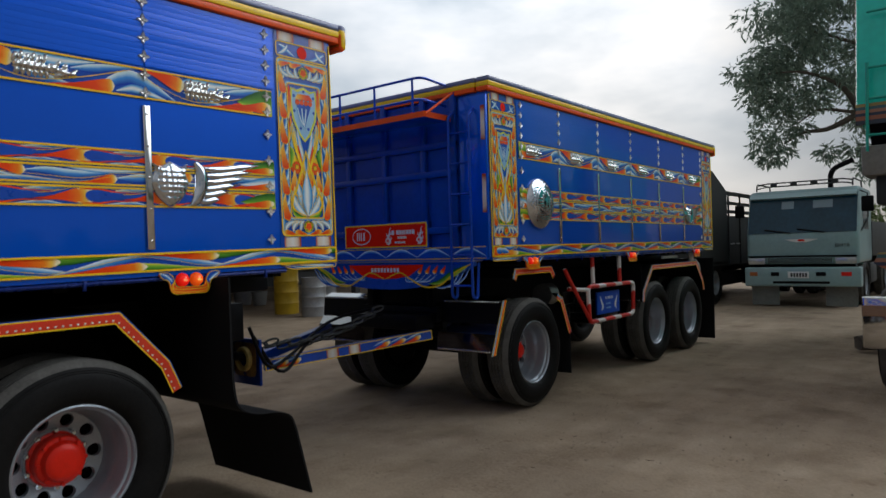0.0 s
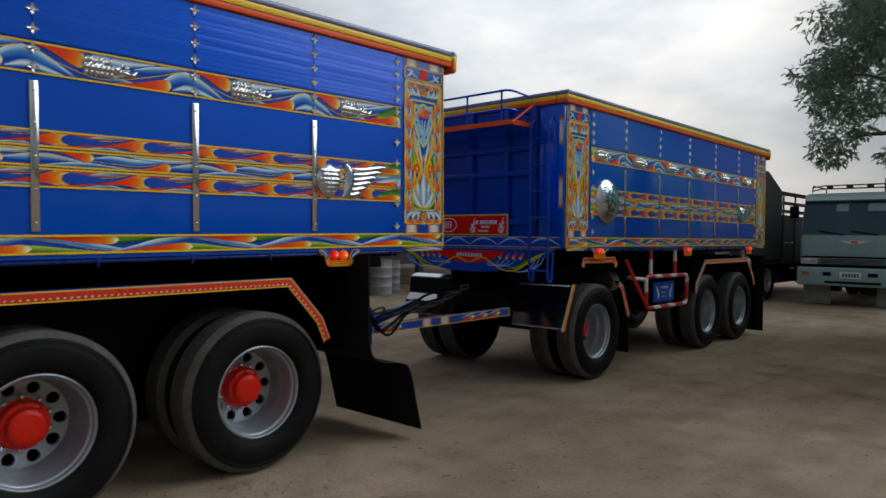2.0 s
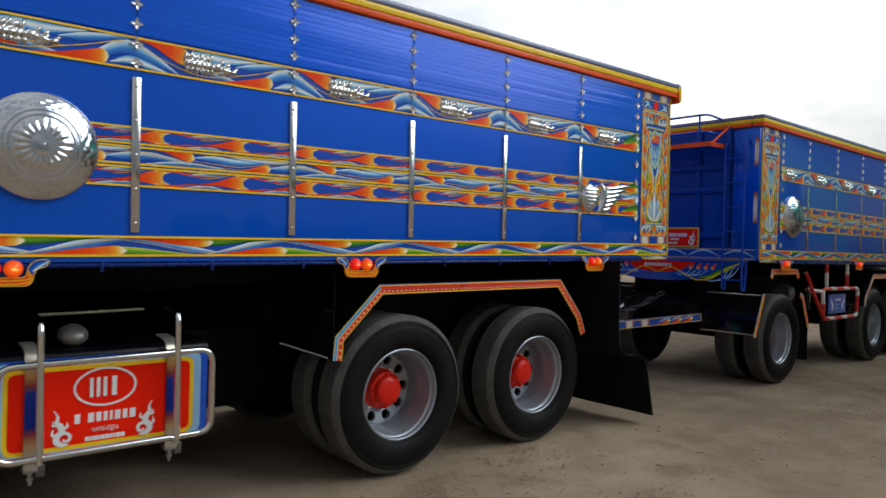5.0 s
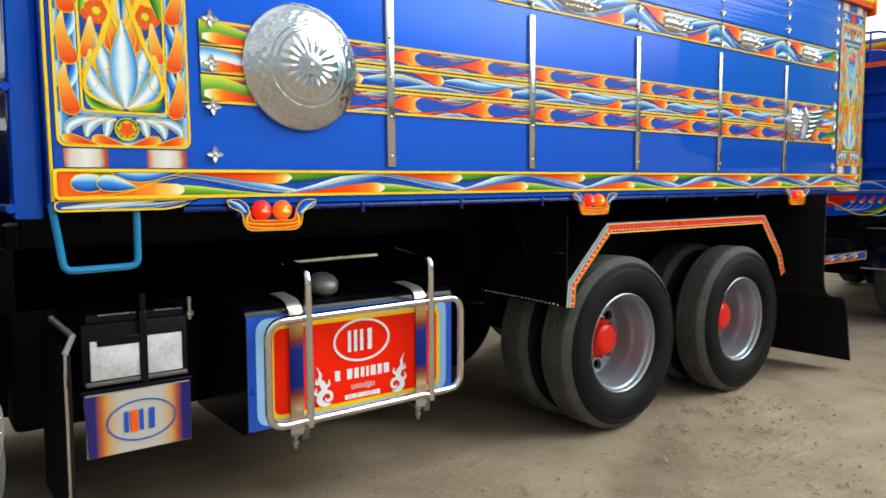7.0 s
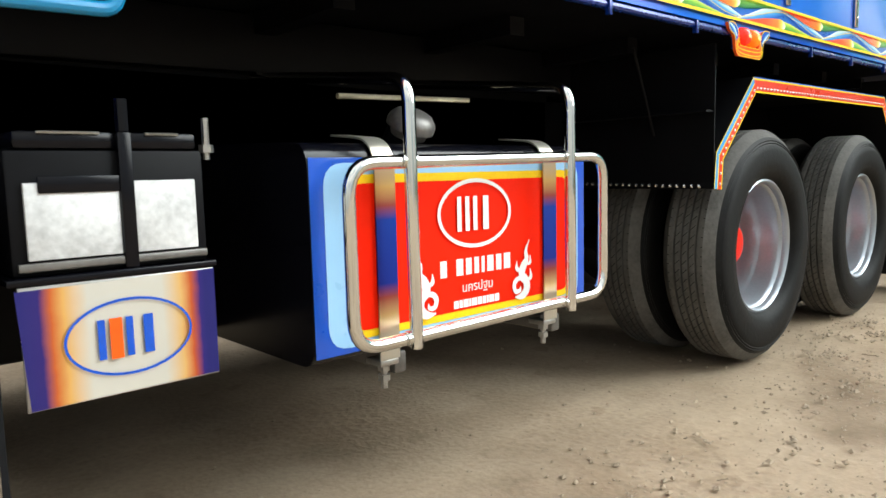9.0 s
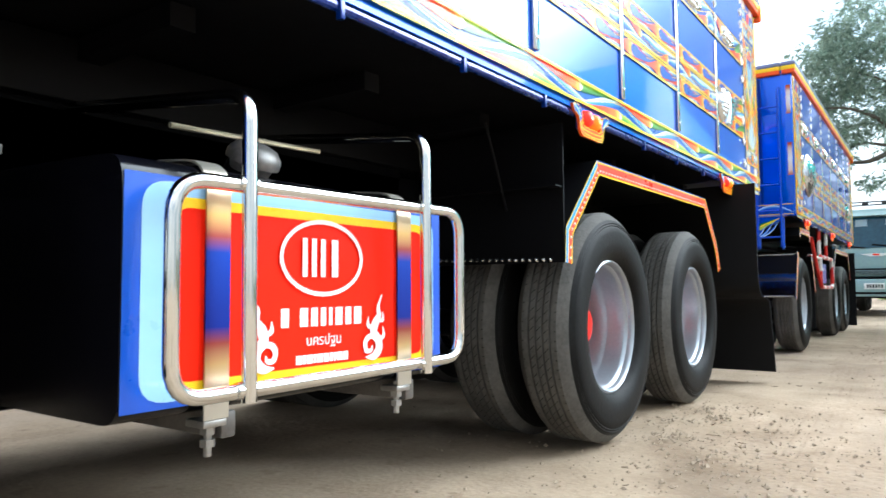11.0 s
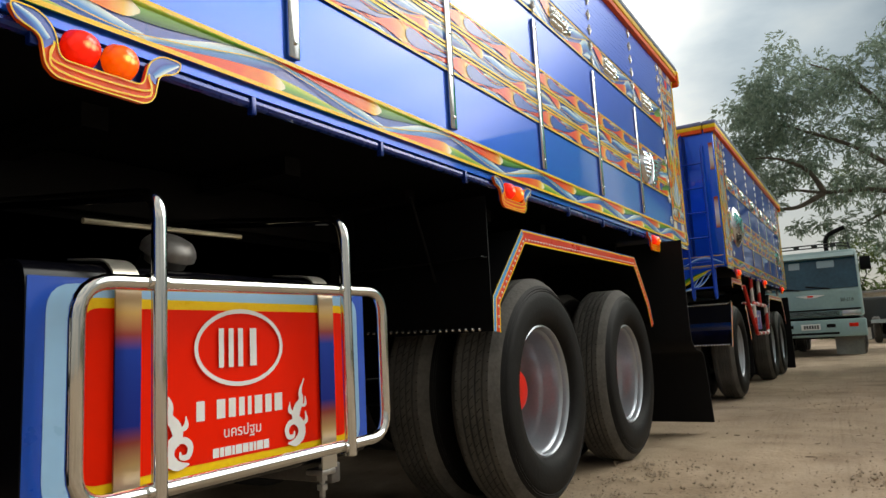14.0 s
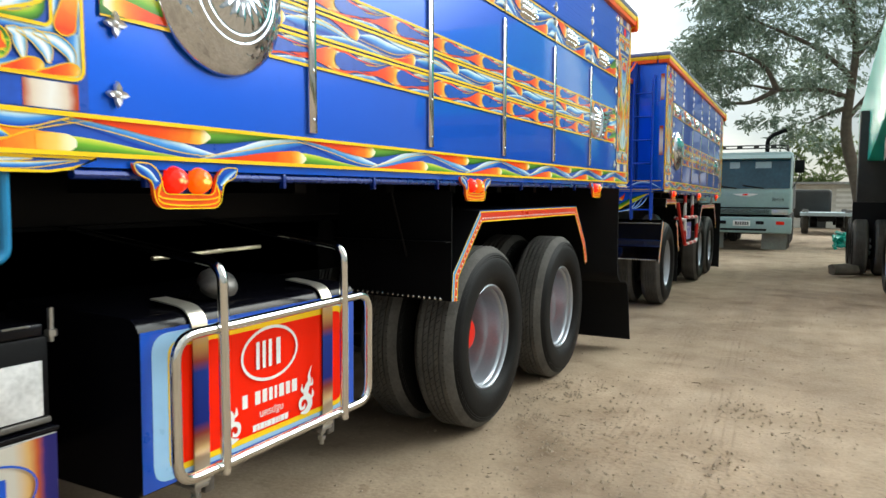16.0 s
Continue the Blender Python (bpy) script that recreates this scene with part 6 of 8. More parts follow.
M_black_gloss = surface("gloss_black_tank_paint", (0.003, 0.003, 0.005), 0.20, amount=0.2, scale=4, spec=0.20)
M_straw = surface("straw_tinted_steel", (0.42, 0.24, 0.05), 0.3, metal=0.6, amount=0.4, scale=9, dark=(0.06, 0.03, 0.10))
M_steel_dull = surface("dull_zinc_steel", (0.40, 0.39, 0.37), 0.4, metal=0.9, amount=0.2, scale=9)
M_gold_worn = surface("worn_gold_paint", (0.62, 0.46, 0.14), 0.4, metal=0.3, amount=0.35, scale=14)
M_teal_cup = surface("teal_blue_plastic", (0.01, 0.20, 0.30), 0.35, amount=0.1)
M_label = surface("dusty_white_label", (0.62, 0.62, 0.62), 0.4, amount=0.35, scale=7)
M_bracket = surface("grey_steel_bracket", (0.16, 0.15, 0.14), 0.45, metal=0.6, amount=0.3, scale=9)
M_silver_tint = brushed("silver_plate_heat_edges", [(0.0, (0.02, 0.02, 0.16)), (0.10, (0.03, 0.02, 0.16)), (0.15, (0.55, 0.12, 0.03)), (0.21, (0.72, 0.40, 0.12)), (0.32, (0.62, 0.60, 0.54)), (0.70, (0.62, 0.60, 0.54)), (0.80, (0.72, 0.44, 0.16)), (0.86, (0.55, 0.10, 0.03)), (0.91, (0.03, 0.02, 0.18)), (0.94, (0.02, 0.02, 0.16))], metal=0.4, grain=0.02)


def battery_box(vehicle):
    b = part("battery_box", boxed(0.115, 0.492, 0.23, 0.72, 0.712, 0.95, 0.008), M_black, vehicle, "black battery box with two pale labels")
    for a, c in ((0.142, 0.312), (0.340, 0.468)):
        part("label_plate", boxed(a, c, 0.219, 0.2295, 0.742, 0.888, 0.003), M_label, b)
        part("lid", boxed(a - 0.010, c + 0.010, 0.226, 0.60, 0.951, 0.985, 0.008), M_black_gloss, b)
        part("lid_edge", tube(bmesh.new(), [(a + 0.03, 0.222, 0.982), (c - 0.03, 0.222, 0.982)], 0.003, 6), M_steel_dull, b)
    part("shelf_lip", boxed(0.100, 0.500, 0.206, 0.73, 0.698, 0.711, 0.003), M_black_gloss, b)
    part("label_rail", boxed(0.124, 0.486, 0.216, 0.229, 0.722, 0.738, 0.003), M_bracket, b)
    part("centre_bar", boxed(0.312, 0.340, 0.212, 0.229, 0.712, 0.985, 0.004), M_black_gloss, b)
    part("label_cover", boxed(0.166, 0.312, 0.214, 0.2185, 0.868, 0.900, 0.003), M_black_gloss, b)
    part("clamp_post", tube(bmesh.new(), [(0.326, 0.222, 0.986), (0.326, 0.222, 1.05)], 0.013, 8), M_black_gloss, b)
    part("clamp_bolt", tube(bmesh.new(), [(0.506, 0.24, 0.93), (0.506, 0.24, 1.02)], 0.008, 6), M_steel_dull, b)
    part("clamp_nut", tube(bmesh.new(), [(0.506, 0.24, 0.945), (0.506, 0.24, 0.962)], 0.016, 6), M_steel_dull, b)
    q = Paint(0, 0, 1, 1, 0.204)
    q.fill([(0.122, 0.462), (0.490, 0.464), (0.490, 0.694), (0.110, 0.690)], P_LTB2, 1)
    q.done("plate_face", PAINTS + [M_silver_tint], b, "silver plate with heat-tinted edges")
    q = Paint(0, 0, 1, 1, 0.2025)
    oval_badge(q, 0.308, 0.577, 0.122, 0.076, P_BASE, P_BASE, 0.07)
    q.done("badge", PAINTS, b, "blue oval badge with plain bars")
    part("sign_bar", boxed(0.267, 0.291, 0.1960, 0.1965, 0.536, 0.618), M_orange, b)
    part("sign_plate", boxed(0.116, 0.491, 0.2046, 0.212, 0.460, 0.696, 0.002), M_steel_dull, b)


def build_truck():
    t = thing("tipper_truck", "royal blue ten-wheel tipper truck airbrushed with flames, standing on dirt", "truck")
    build_bed(t, RAKE, 6.03, [1.30, 2.147, 3.0, 3.858, 4.722], 0.46)
    chassis(t, -1.3, 5.85)
    for x, h in ((3.035, ME_HUB), (4.36, ME_HUB)):
        add_wheel(t, x, 0.045, 1, True, h)
        add_wheel(t, x, W_BED - 0.052, -1, True, h)
        axle(t, x)
    add_wheel(t, -0.66, 0.12, 1, False, ME_HUB_LOW)
    add_wheel(t, -0.66, W_BED - 0.12, -1, False, ME_HUB_LOW)
    part("prop_shaft", tube(bmesh.new(), [(-1.0, 1.22, 0.85), (3.0, 1.22, 0.58)], 0.06, 12), M_black, t)
    path = [(2.476, 0.802), (2.488, 0.945), (2.808, 1.258), (4.572, 1.274), (4.840, 0.985), (4.908, 0.832)]
    for y0, y1 in ((0.045, 0.74), (W_BED - 0.045, W_BED - 0.74)):
        if y0 < 1:
            g = mudguard(t, path, y0, y1)
            stud_line(g, (2.470, 0.09, 0.812), (2.470, 0.72, 0.826), 20, 0.0085)
            part("apron", boxed(2.478, 2.484, 0.05, 0.74, 0.804, 1.36), M_black, g)
            part("edge_lip", boxed(2.42, 2.478, 0.055, 0.74, 1.10, 1.106), M_black, g)
        else:
            mudguard(t, path, W_BED - 0.74, W_BED - 0.05, trim=False)
    mud_flap(t, 5.08, -0.155, 0.86, z0=0.078)
    mud_flap(t, 5.08, W_BED - 0.86, W_BED + 0.10)
    mud_flap(t, 0.060, 0.19, 0.80, z0=0.19, top=0.86, kick=False)
    # added black panel, closes the view through the wheel arch
    part("arch_backing", boxed(2.5, 5.07, 0.75, 0.765, 0.62, 1.37), M_black, t)
    # tail of the front mudguard: bright sheet with a studded edge
    tail = [tuple(p) for p in smooth_path([(-0.35, 0.85), (-0.22, 0.83), (-0.145, 0.73), (-0.155, 0.57), (-0.22, 0.49), (-0.35, 0.47)], 18)]
    fg = part("front_mudguard", prism(bmesh.new(), tail, 0.10, 0.112), M_steel_dull, t, "bright front mudguard tail with studs")
    bms = bmesh.new()
    for p in tail[2:-2]:
        lump(bms, p[0] - 0.012, p[1], 0.006, 0.006, 0.005, y=0.099)
    tagged(part("beaded_edge", bms, M_steel, fg), kind="stuff")
    part("flap_edge", tube(bmesh.new(), [(0.055, 0.187, 0.25), (0.055, 0.187, 0.86)], 0.006, 6), M_steel, t)
    part("flap_stay", tube(bmesh.new(), [(0.055, 0.19, 0.86), (0.085, 0.20, 0.92), (0.04, 0.34, 0.97)], 0.012, 8), M_steel_dull, t)
    fuel_tank(t)
    battery_box(t)
    for x in (0.755, 2.63, 4.94):
        marker_lamp(t, x, -0.004, 1.434 + 0.0140 * (x - 3))
    # blue foot loop and guard tubes at the front of the body
    part("foot_loop", tube(bmesh.new(), fillet([(0.010, 0.02, 1.392), (0.040, 0.02, 1.170), (0.268, 0.02, 1.176), (0.268, 0.02, 1.396)], 0.03, 5), 0.0125, 10), M_cyan_tube, t, "light blue bent tube foot loop")
    for z, r in ((1.375, 0.014), (1.755, 0.013), (2.14, 0.013)):
        part("front_rung", tube(bmesh.new(), [(-0.10, 0.03, z), (-0.10, 1.4, z)], r, 8), M_blue_tube, t)
    part("front_post", boxed(-0.09, -0.005, 0.05, 0.16, 1.34, 2.85, 0.01), M_blue, t)
    # unseen black box, added to stop light coming through from the far side
    part("off_side_blocker", boxed(-0.1, 2.44, 1.62, 2.38, 0.26, 1.30, 0.06, 3), M_black, t, "unseen black box that blocks light under the body")
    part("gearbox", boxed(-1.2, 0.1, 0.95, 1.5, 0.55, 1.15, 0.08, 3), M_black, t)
    # another added black block, keeps the space behind the fuel tank dark
    part("inner_blocker", boxed(-0.05, 2.40, 0.80, 1.0, 0.42, 1.30, 0.03), M_black, t)
    # valve and hoses under the body
    part("air_tank", tube(bmesh.new(), [(1.9, 0.95, 0.78), (2.4, 0.95, 0.78)], 0.13, 18), M_black, t)
    part("hydraulic_ram", tube(bmesh.new(), [(1.6, 1.22, 1.0), (0.6, 1.22, 1.38)], 0.10, 16), M_black, t)
    part("side_pipe", tube(bmesh.new(), [(2.30, 0.30, 1.36), (2.40, 0.30, 1.15), (2.46, 0.30, 1.02)], 0.006, 8), M_black, t)
    # the cab, unseen ahead of the body, added to block light from the front
    cab = part("cab", boxed(-2.75, -0.42, 0.10, 2.35, 0.98, 2.78, 0.12, 4), M_navy, t, "plain dark blue cab, unseen, in front of the body")
    part("cab_window", boxed(-2.1, -1.2, 0.092, 0.0995, 1.75, 2.45, 0.003), M_dark_glass, cab)
    part("cab_screen", boxed(-2.757, -2.7505, 0.35, 2.1, 1.70, 2.50, 0.003), M_dark_glass, cab)
    # tow hitch at the tail
    h = part("tow_hitch", boxed(5.86, 5.98, 1.34, 1.80, 0.62, 1.02, 0.01), M_black, t, "black tow beam with a painted ring plate")
    part("hitch_plate", boxed(6.100, 6.125, 0.965, 1.320, 0.535, 0.893, 0.006), M_blue_dark, h, "deep blue plate round the towing eye")
    field = [(p.x, p.z) for p in fillet([(1.005, 0, 0.600), (1.280, 0, 0.600), (1.280, 0, 0.862), (1.005, 0, 0.862)], 0.05, 5, True)]
    part("hitch_field", prism(bmesh.new(), field, 6.094, 6.0995, axes="yz"), M_straw, h, "straw-tinted field")
    b = bmesh.new()
    lathe(b, [(0.058, 0.0), (0.058, -0.03), (0.075, -0.036), (0.092, -0.03), (0.096, 0.0)], 28)
    part("hitch_ring", b, M_gold_worn, h, label="worn gold towing ring", m=Matrix.Translation((6.093, 1.142, 0.735)) @ Matrix.Rotation(radians(-90), 4, "Z"))
    b = bmesh.new()
    lathe(b, [(0.0, -0.004), (0.057, -0.004), (0.057, 0.0)], 24)
    part("ring_hole", b, M_blue_dark, h, m=Matrix.Translation((6.093, 1.142, 0.735)) @ Matrix.Rotation(radians(-90), 4, "Z"))
    part("arrow_mark", prism(bmesh.new(), [(1.124, 0.628), (1.160, 0.628), (1.142, 0.604)], 6.0905, 6.0935, axes="yz"), M_blue_dark, h)
    part("hitch_bar", boxed(5.981, 6.0995, 1.28, 1.40, 0.62, 0.88, 0.01), M_black, h)
    c = part("air_coupling", tube(bmesh.new(), [(6.03, 1.262, 0.905), (6.03, 1.262, 1.10)], 0.062, 16), M_teal_cup, h, "teal blue coupling bottle")
    part("bottle_cap", tube(bmesh.new(), [(6.03, 1.262, 1.101), (6.03, 1.262, 1.135)], 0.034, 12), M_black, c)
    return t


truck = build_truck()


# ---- the trailer ----
TX, TY = 7.85, -0.01


def build_trailer():
    t = thing("tipper_trailer", "royal blue tipper trailer airbrushed with flames, coupled behind the truck", "trailer")
    L = 6.03
    m = Matrix.Translation((TX, TY, 0.042))
    build_bed(t, m, L, [1.235, 2.115, 2.995, 3.885, 4.790], 0.44)
    chassis(t, TX + 0.1, TX + L - 0.1, 0.98, 1.24, 0.75, 1.55)
    y0 = TY + 0.045
    for x in (8.655, 11.756, 13.016):
        add_wheel(t, x, y0, 1, True, ME_HUB_LOW)
        add_wheel(t, x, TY + W_BED - 0.045, -1, True, ME_HUB_LOW)
        axle(t, x)
    # turntable and front dolly frame
    b = bmesh.new()
    lathe(b, [(0.42, -0.05), (0.50, -0.05), (0.50, 0.05), (0.42, 0.05)], 32, closed=True)
    part("turntable", b, M_black, t, m=Matrix.Translation((8.6, TY + 1.2, 1.06)) @ Matrix.Rotation(math.pi / 2, 4, "X"))
    part("dolly_frame", boxed(7.95, 9.2, TY + 0.72, TY + 1.70, 0.86, 1.0, 0.01), M_black, t)
    part("dolly_bumper", boxed(7.66, 7.95, TY + 0.74, TY + 1.60, 0.80, 0.94, 0.02), M_black, t)
    # mudguards
    def dolly_guard(ya, yb):
        g = part("dolly_mudguard", prism(bmesh.new(), [(8.046, 1.060), (8.054, 1.060), (8.033, 0.853), (8.025, 0.853)], ya, yb), M_black, t, "black and chrome front mudguard with studded edges")
        part("top_fold", prism(bmesh.new(), [(8.045, 1.061), (8.150, 1.095), (8.150, 1.089), (8.047, 1.055)], ya + 0.002, yb - 0.002), M_chrome, g)
        part("chrome_fold", prism(bmesh.new(), [(8.024, 0.852), (7.958, 0.770), (7.963, 0.766), (8.029, 0.848)], ya + 0.002, yb - 0.002), M_chrome, g, "chrome fold mirroring the sky", sharp=0.9)
        part("lower_face", prism(bmesh.new(), [(7.957, 0.769), (7.962, 0.765), (7.935, 0.600), (7.930, 0.600)], ya + 0.002, yb - 0.002), M_chrome_reflection, g, "chrome strip coloured dark brown for the ground it mirrors")
        for x, z in ((7.924, 0.612), (8.038, 1.050)):
            stud_line(g, (x, ya + 0.02, z), (x, yb - 0.02, z), 22, 0.0095)
        return g
    g = dolly_guard(TY + 0.04, TY + 0.72)
    dolly_guard(TY + 1.70, TY + 2.40)
    q = Paint(0, 0, 1, 1, TY + 0.030)
    for a, c, mi in ((0.0, 0.008, P_YEL), (0.008, 0.028, P_LTB2), (0.028, 0.036, P_YEL), (0.036, 0.060, P_ORG), (0.060, 0.068, P_YEL)):
        q.fill([(7.845 + a, 0.59), (7.845 + c, 0.59), (8.048 + c, 1.07), (8.048 + a, 1.07)], mi, 0)
    q.done("painted_edge", PAINTS + [M_edge_blue], g, "edge striped yellow, blue and red")
    part("edge_plate", prism(bmesh.new(), [(7.846, 0.59), (7.912, 0.59), (8.115, 1.07), (8.049, 1.07)], TY + 0.031, TY + 0.038), M_black, g)
    mudguard(t, [(8.222, 1.262), (8.262, 1.352), (8.940, 1.352), (9.01, 1.262)], TY + 0.03, TY + 0.72, name="upper_mudguard")
    mudguard(t, [(9.05, 1.07), (9.15, 1.02), (9.32, 0.66)], TY + 0.03, TY + 0.10, name="rear_edge_guard")
    part("dolly_flap", prism(bmesh.new(), [(TY + 0.04, 0.22), (TY + 0.72, 0.22), (TY + 0.72, 1.0), (TY + 0.04, 0.9)], 9.30, 9.314, axes="yz"), M_flap, t, "black rubber mud flap")
    path = [(11.190, 0.825), (11.205, 0.955), (11.520, 1.272), (13.225, 1.276), (13.495, 0.995), (13.560, 0.845)]
    g3 = mudguard(t, path, TY + 0.03, TY + 0.74)
    part("apron", boxed(11.194, 11.200, TY + 0.04, TY + 0.74, 0.83, 1.30), M_black, g3)
    stud_line(g3, (11.184, TY + 0.05, 0.836), (11.184, TY + 0.72, 0.836), 22)
    mud_flap(t, 13.82, TY - 0.02, TY + 0.80, z0=0.06, top=1.30, kick=False)
    # added black panel behind the trailer's rear wheels, as on the truck
    part("arch_backing", boxed(11.21, 13.8, TY + 0.75, TY + 0.765, 0.62, 1.30), M_black, t)
    for x in (8.527, 10.833, 13.144):
        marker_lamp(t, x, TY - 0.004, 1.457)
    # red and white guard under the middle
    bars = fillet([(9.715, TY + 0.02, 0.708), (10.87, TY + 0.02, 0.708), (10.89, TY + 0.02, 1.085), (9.695, TY + 0.02, 1.095)], 0.07, 5, True)
    gd = part("side_guard", tube(bmesh.new(), bars, 0.024, 10, True), M_candy, t, "tube guard striped red and white")
    for x in (9.88, 10.575):
        part("guard_stay", tube(bmesh.new(), [(x, TY + 0.05, 1.07), (x - 0.01, TY + 0.05, 1.46)], 0.024, 10), M_candy, gd)
    for pts in ([(9.24, TY + 0.05, 1.30), (9.50, TY + 0.04, 1.00), (9.74, TY + 0.02, 0.72)], [(9.40, TY + 0.10, 1.09), (9.70, TY + 0.02, 1.06)]):
        part("guard_brace", tube(bmesh.new(), pts, 0.022, 10), M_candy, gd)
    q = Paint(9.98, 0.765, 0.58, 0.245, TY + 0.055)
    q.fill([(0, 0), (1, 0), (1, 1), (0, 1)], P_BASE, 1)
    word_bars(q, 0.36, 0.66, [0.04, -0.02, 0.05, 0.04, 0.03, 0.05], 0.12, P_WHT, 2, 0.15)
    word_bars(q, 0.38, 0.42, [0.03, 0.03, 0.03, 0.03, 0.03], 0.07, P_LTB, 2, 0.15)
    word_bars(q, 0.36, 0.22, [0.03, 0.03, 0.03, 0.03, 0.03, 0.03], 0.06, P_LTB, 2, 0.15)
    for x, fl in ((0.17, -1), (0.85, 1)):
        q.stroke([(x, 0.15, 0.02), (x - fl * 0.06, 0.35, 0.09), (x, 0.6, 0.06), (x + fl * 0.05, 0.85, 0.01)], P_WHT, 3, 12)
    q.done("guard_sign", PAINTS, gd, "deep blue sign with white curls and plain bars")
    part("sign_board", boxed(9.97, 10.57, TY + 0.058, TY + 0.07, 0.76, 1.015), M_blue_dark, gd)
    part("air_tank", tube(bmesh.new(), fillet([(9.45, TY + 0.45, 1.02), (9.62, TY + 0.45, 1.02)], 0.02), 0.12, 18), M_steel_dull, t)
    # pump with its grey body, collar and round end at the tail
    pump = part("pump_unit", boxed(13.42, 13.62, TY + 0.14, TY + 0.44, 1.10, 1.30, 0.04, 3), M_steel_dull, t, "grey cast pump at the tail")
    part("pump_cover", lathe(bmesh.new(), [(0.0, -0.03), (0.06, -0.03), (0.10, -0.015), (0.115, 0.0), (0.115, 0.05), (0.0, 0.05)], 20), M_steel_dull, pump, m=Matrix.Translation((13.55, TY + 0.13, 1.14)))
    part("pump_hose", tube(bmesh.new(), [Vector(p) for p in smooth_path([(13.60, TY + 0.2, 1.12), (13.74, TY + 0.18, 1.0), (13.72, TY + 0.24, 0.80), (13.66, TY + 0.4, 0.72)], 14)], 0.022, 8), M_black, pump)
    part("white_panel", boxed(12.10, 12.66, TY + 0.10, TY + 0.13, 1.335, 1.372, 0.005), M_white, t)
    part("white_panel", boxed(13.06, 13.20, TY + 0.06, TY + 0.09, 1.24, 1.40, 0.01), M_white, t)
    # front wall: ribs
    fx = TX
    # unseen box on the far side, added to darken the space under the trailer
    part("trailer_blocker", boxed(9.45, 11.0, TY + 1.62, TY + 2.38, 0.45, 1.35, 0.04, 3), M_black, t, "unseen black box that blocks light under the trailer")
    # navy sheet and ribs carry the end wall's shade in their colour
    part("front_shade_sheet", boxed(fx - 0.006, fx - 0.0005, TY + 0.30, TY + 2.44, 1.46, 2.90), M_navy, t, "navy front sheet, darkened for the shade on the end wall")
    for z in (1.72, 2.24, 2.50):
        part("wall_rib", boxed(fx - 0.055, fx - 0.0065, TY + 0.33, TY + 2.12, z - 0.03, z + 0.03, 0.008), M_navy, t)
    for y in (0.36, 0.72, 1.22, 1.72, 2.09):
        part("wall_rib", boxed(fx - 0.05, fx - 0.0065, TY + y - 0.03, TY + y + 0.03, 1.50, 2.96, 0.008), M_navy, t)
    part("corner_post", boxed(fx - 0.035, fx - 0.0005, TY + 0.0, TY + 0.30, 1.46, 2.90, 0.012), M_blue, t)
    for z0, z1 in ((2.50, 2.80), (1.86, 2.20)):
        b = bmesh.new()
        uvl = b.loops.layers.uv.new("UVMap")
        vs = [b.verts.new(c) for c in ((fx - 0.0375, TY + 0.012, z0), (fx - 0.0375, TY + 0.055, z0), (fx - 0.0375, TY + 0.055, z1), (fx - 0.0375, TY + 0.012, z1))]
        f = b.faces.new(vs)
        for lp, c in zip(f.loops, ((0, 0), (0, 1), (1, 1), (1, 0))):
            lp[uvl].uv = c
        part("silver_block", b, M_block, t)
    # lower painted beam across the front
    def front_paint(name, z0, z1, ya, yb, x, build, label=""):
        """Paint on a plate that faces the truck: u runs from ya to yb."""
        q = Paint(0, 0, 1, 1, 0)
        build(q)
        rot = Matrix(((0, 1, 0, x), (-1, 0, 0, yb), (0, 0, 1, z0), (0, 0, 0, 1)))
        return q.done(name, PAINTS, t, label, rot)

    def red_plate(q):
        q.fill([(0, 0), (1.12, 0), (1.12, 0.255), (0, 0.255)], P_BASE, 1)
        q.fill(rrect(0.012, 1.108, 0.012, 0.243, 0.015), P_YEL, 2)
        q.fill(rrect(0.028, 1.092, 0.026, 0.229, 0.012), P_RED, 3)
        oval_badge(q, 0.25, 0.128, 0.125, 0.078, P_WHT, P_WHT)
        word_bars(q, 0.66, 0.135, [0.035, -0.015, 0.035, 0.028, 0.022, 0.016, 0.035, 0.028, 0.035], 0.042, P_WHT, 4, 0.14)
        word_bars(q, 0.74, 0.095, [0.02, 0.02, 0.02, 0.02, 0.02], 0.022, P_WHT, 4, 0.14)
        word_bars(q, 0.70, 0.050, [0.018, 0.012, 0.018, 0.018, 0.012, 0.018, 0.018], 0.020, P_WHT, 4, 0.16)
        curl_ornament(q, 0.62, 0.045, 0.15, 1)
        curl_ornament(q, 1.02, 0.045, 0.15, 1)
    front_paint("red_sign", 1.565, 0, TY + 0.655, TY + 1.785, fx - 0.060, red_plate, "red sign edged in yellow with oval badge and plain bars")
    part("sign_back", boxed(fx - 0.058, fx - 0.0005, TY + 0.668, TY + 1.782, 1.567, 1.818), M_blue_dark, t)

    def sill_art(q):
        q.fill([(0, 0), (2.4, 0), (2.4, 0.11), (0, 0.11)], P_BASE, 1)
        for i in range(6):
            x = 0.4 * i
            q.stroke([(x, 0.02, 0.004), (x + 0.14, 0.075, 0.018), (x + 0.26, 0.075, 0.018), (x + 0.40, 0.02, 0.004)], P_SWIRL, 2)
        for z in (0.0, 0.102):
            q.fill([(0, z), (2.4, z), (2.4, z + 0.008), (0, z + 0.008)], P_YEL, 3)
    front_paint("painted_sill", 1.455, 0, TY + 0.02, TY + 2.42, fx - 0.052, sill_art)
    part("front_sill", boxed(fx - 0.05, fx - 0.0005, TY + 0.02, TY + 2.42, 1.445, 1.565), M_blue, t)

    def apron_art(q):
        n = 28
        low = [(2.1 * i / n, 0.22 * (abs(2 * i / n - 1) ** 2.4)) for i in range(n + 1)]
        q.fill(low + [(2.1, 0.24), (0, 0.24)], P_BASE, 1)
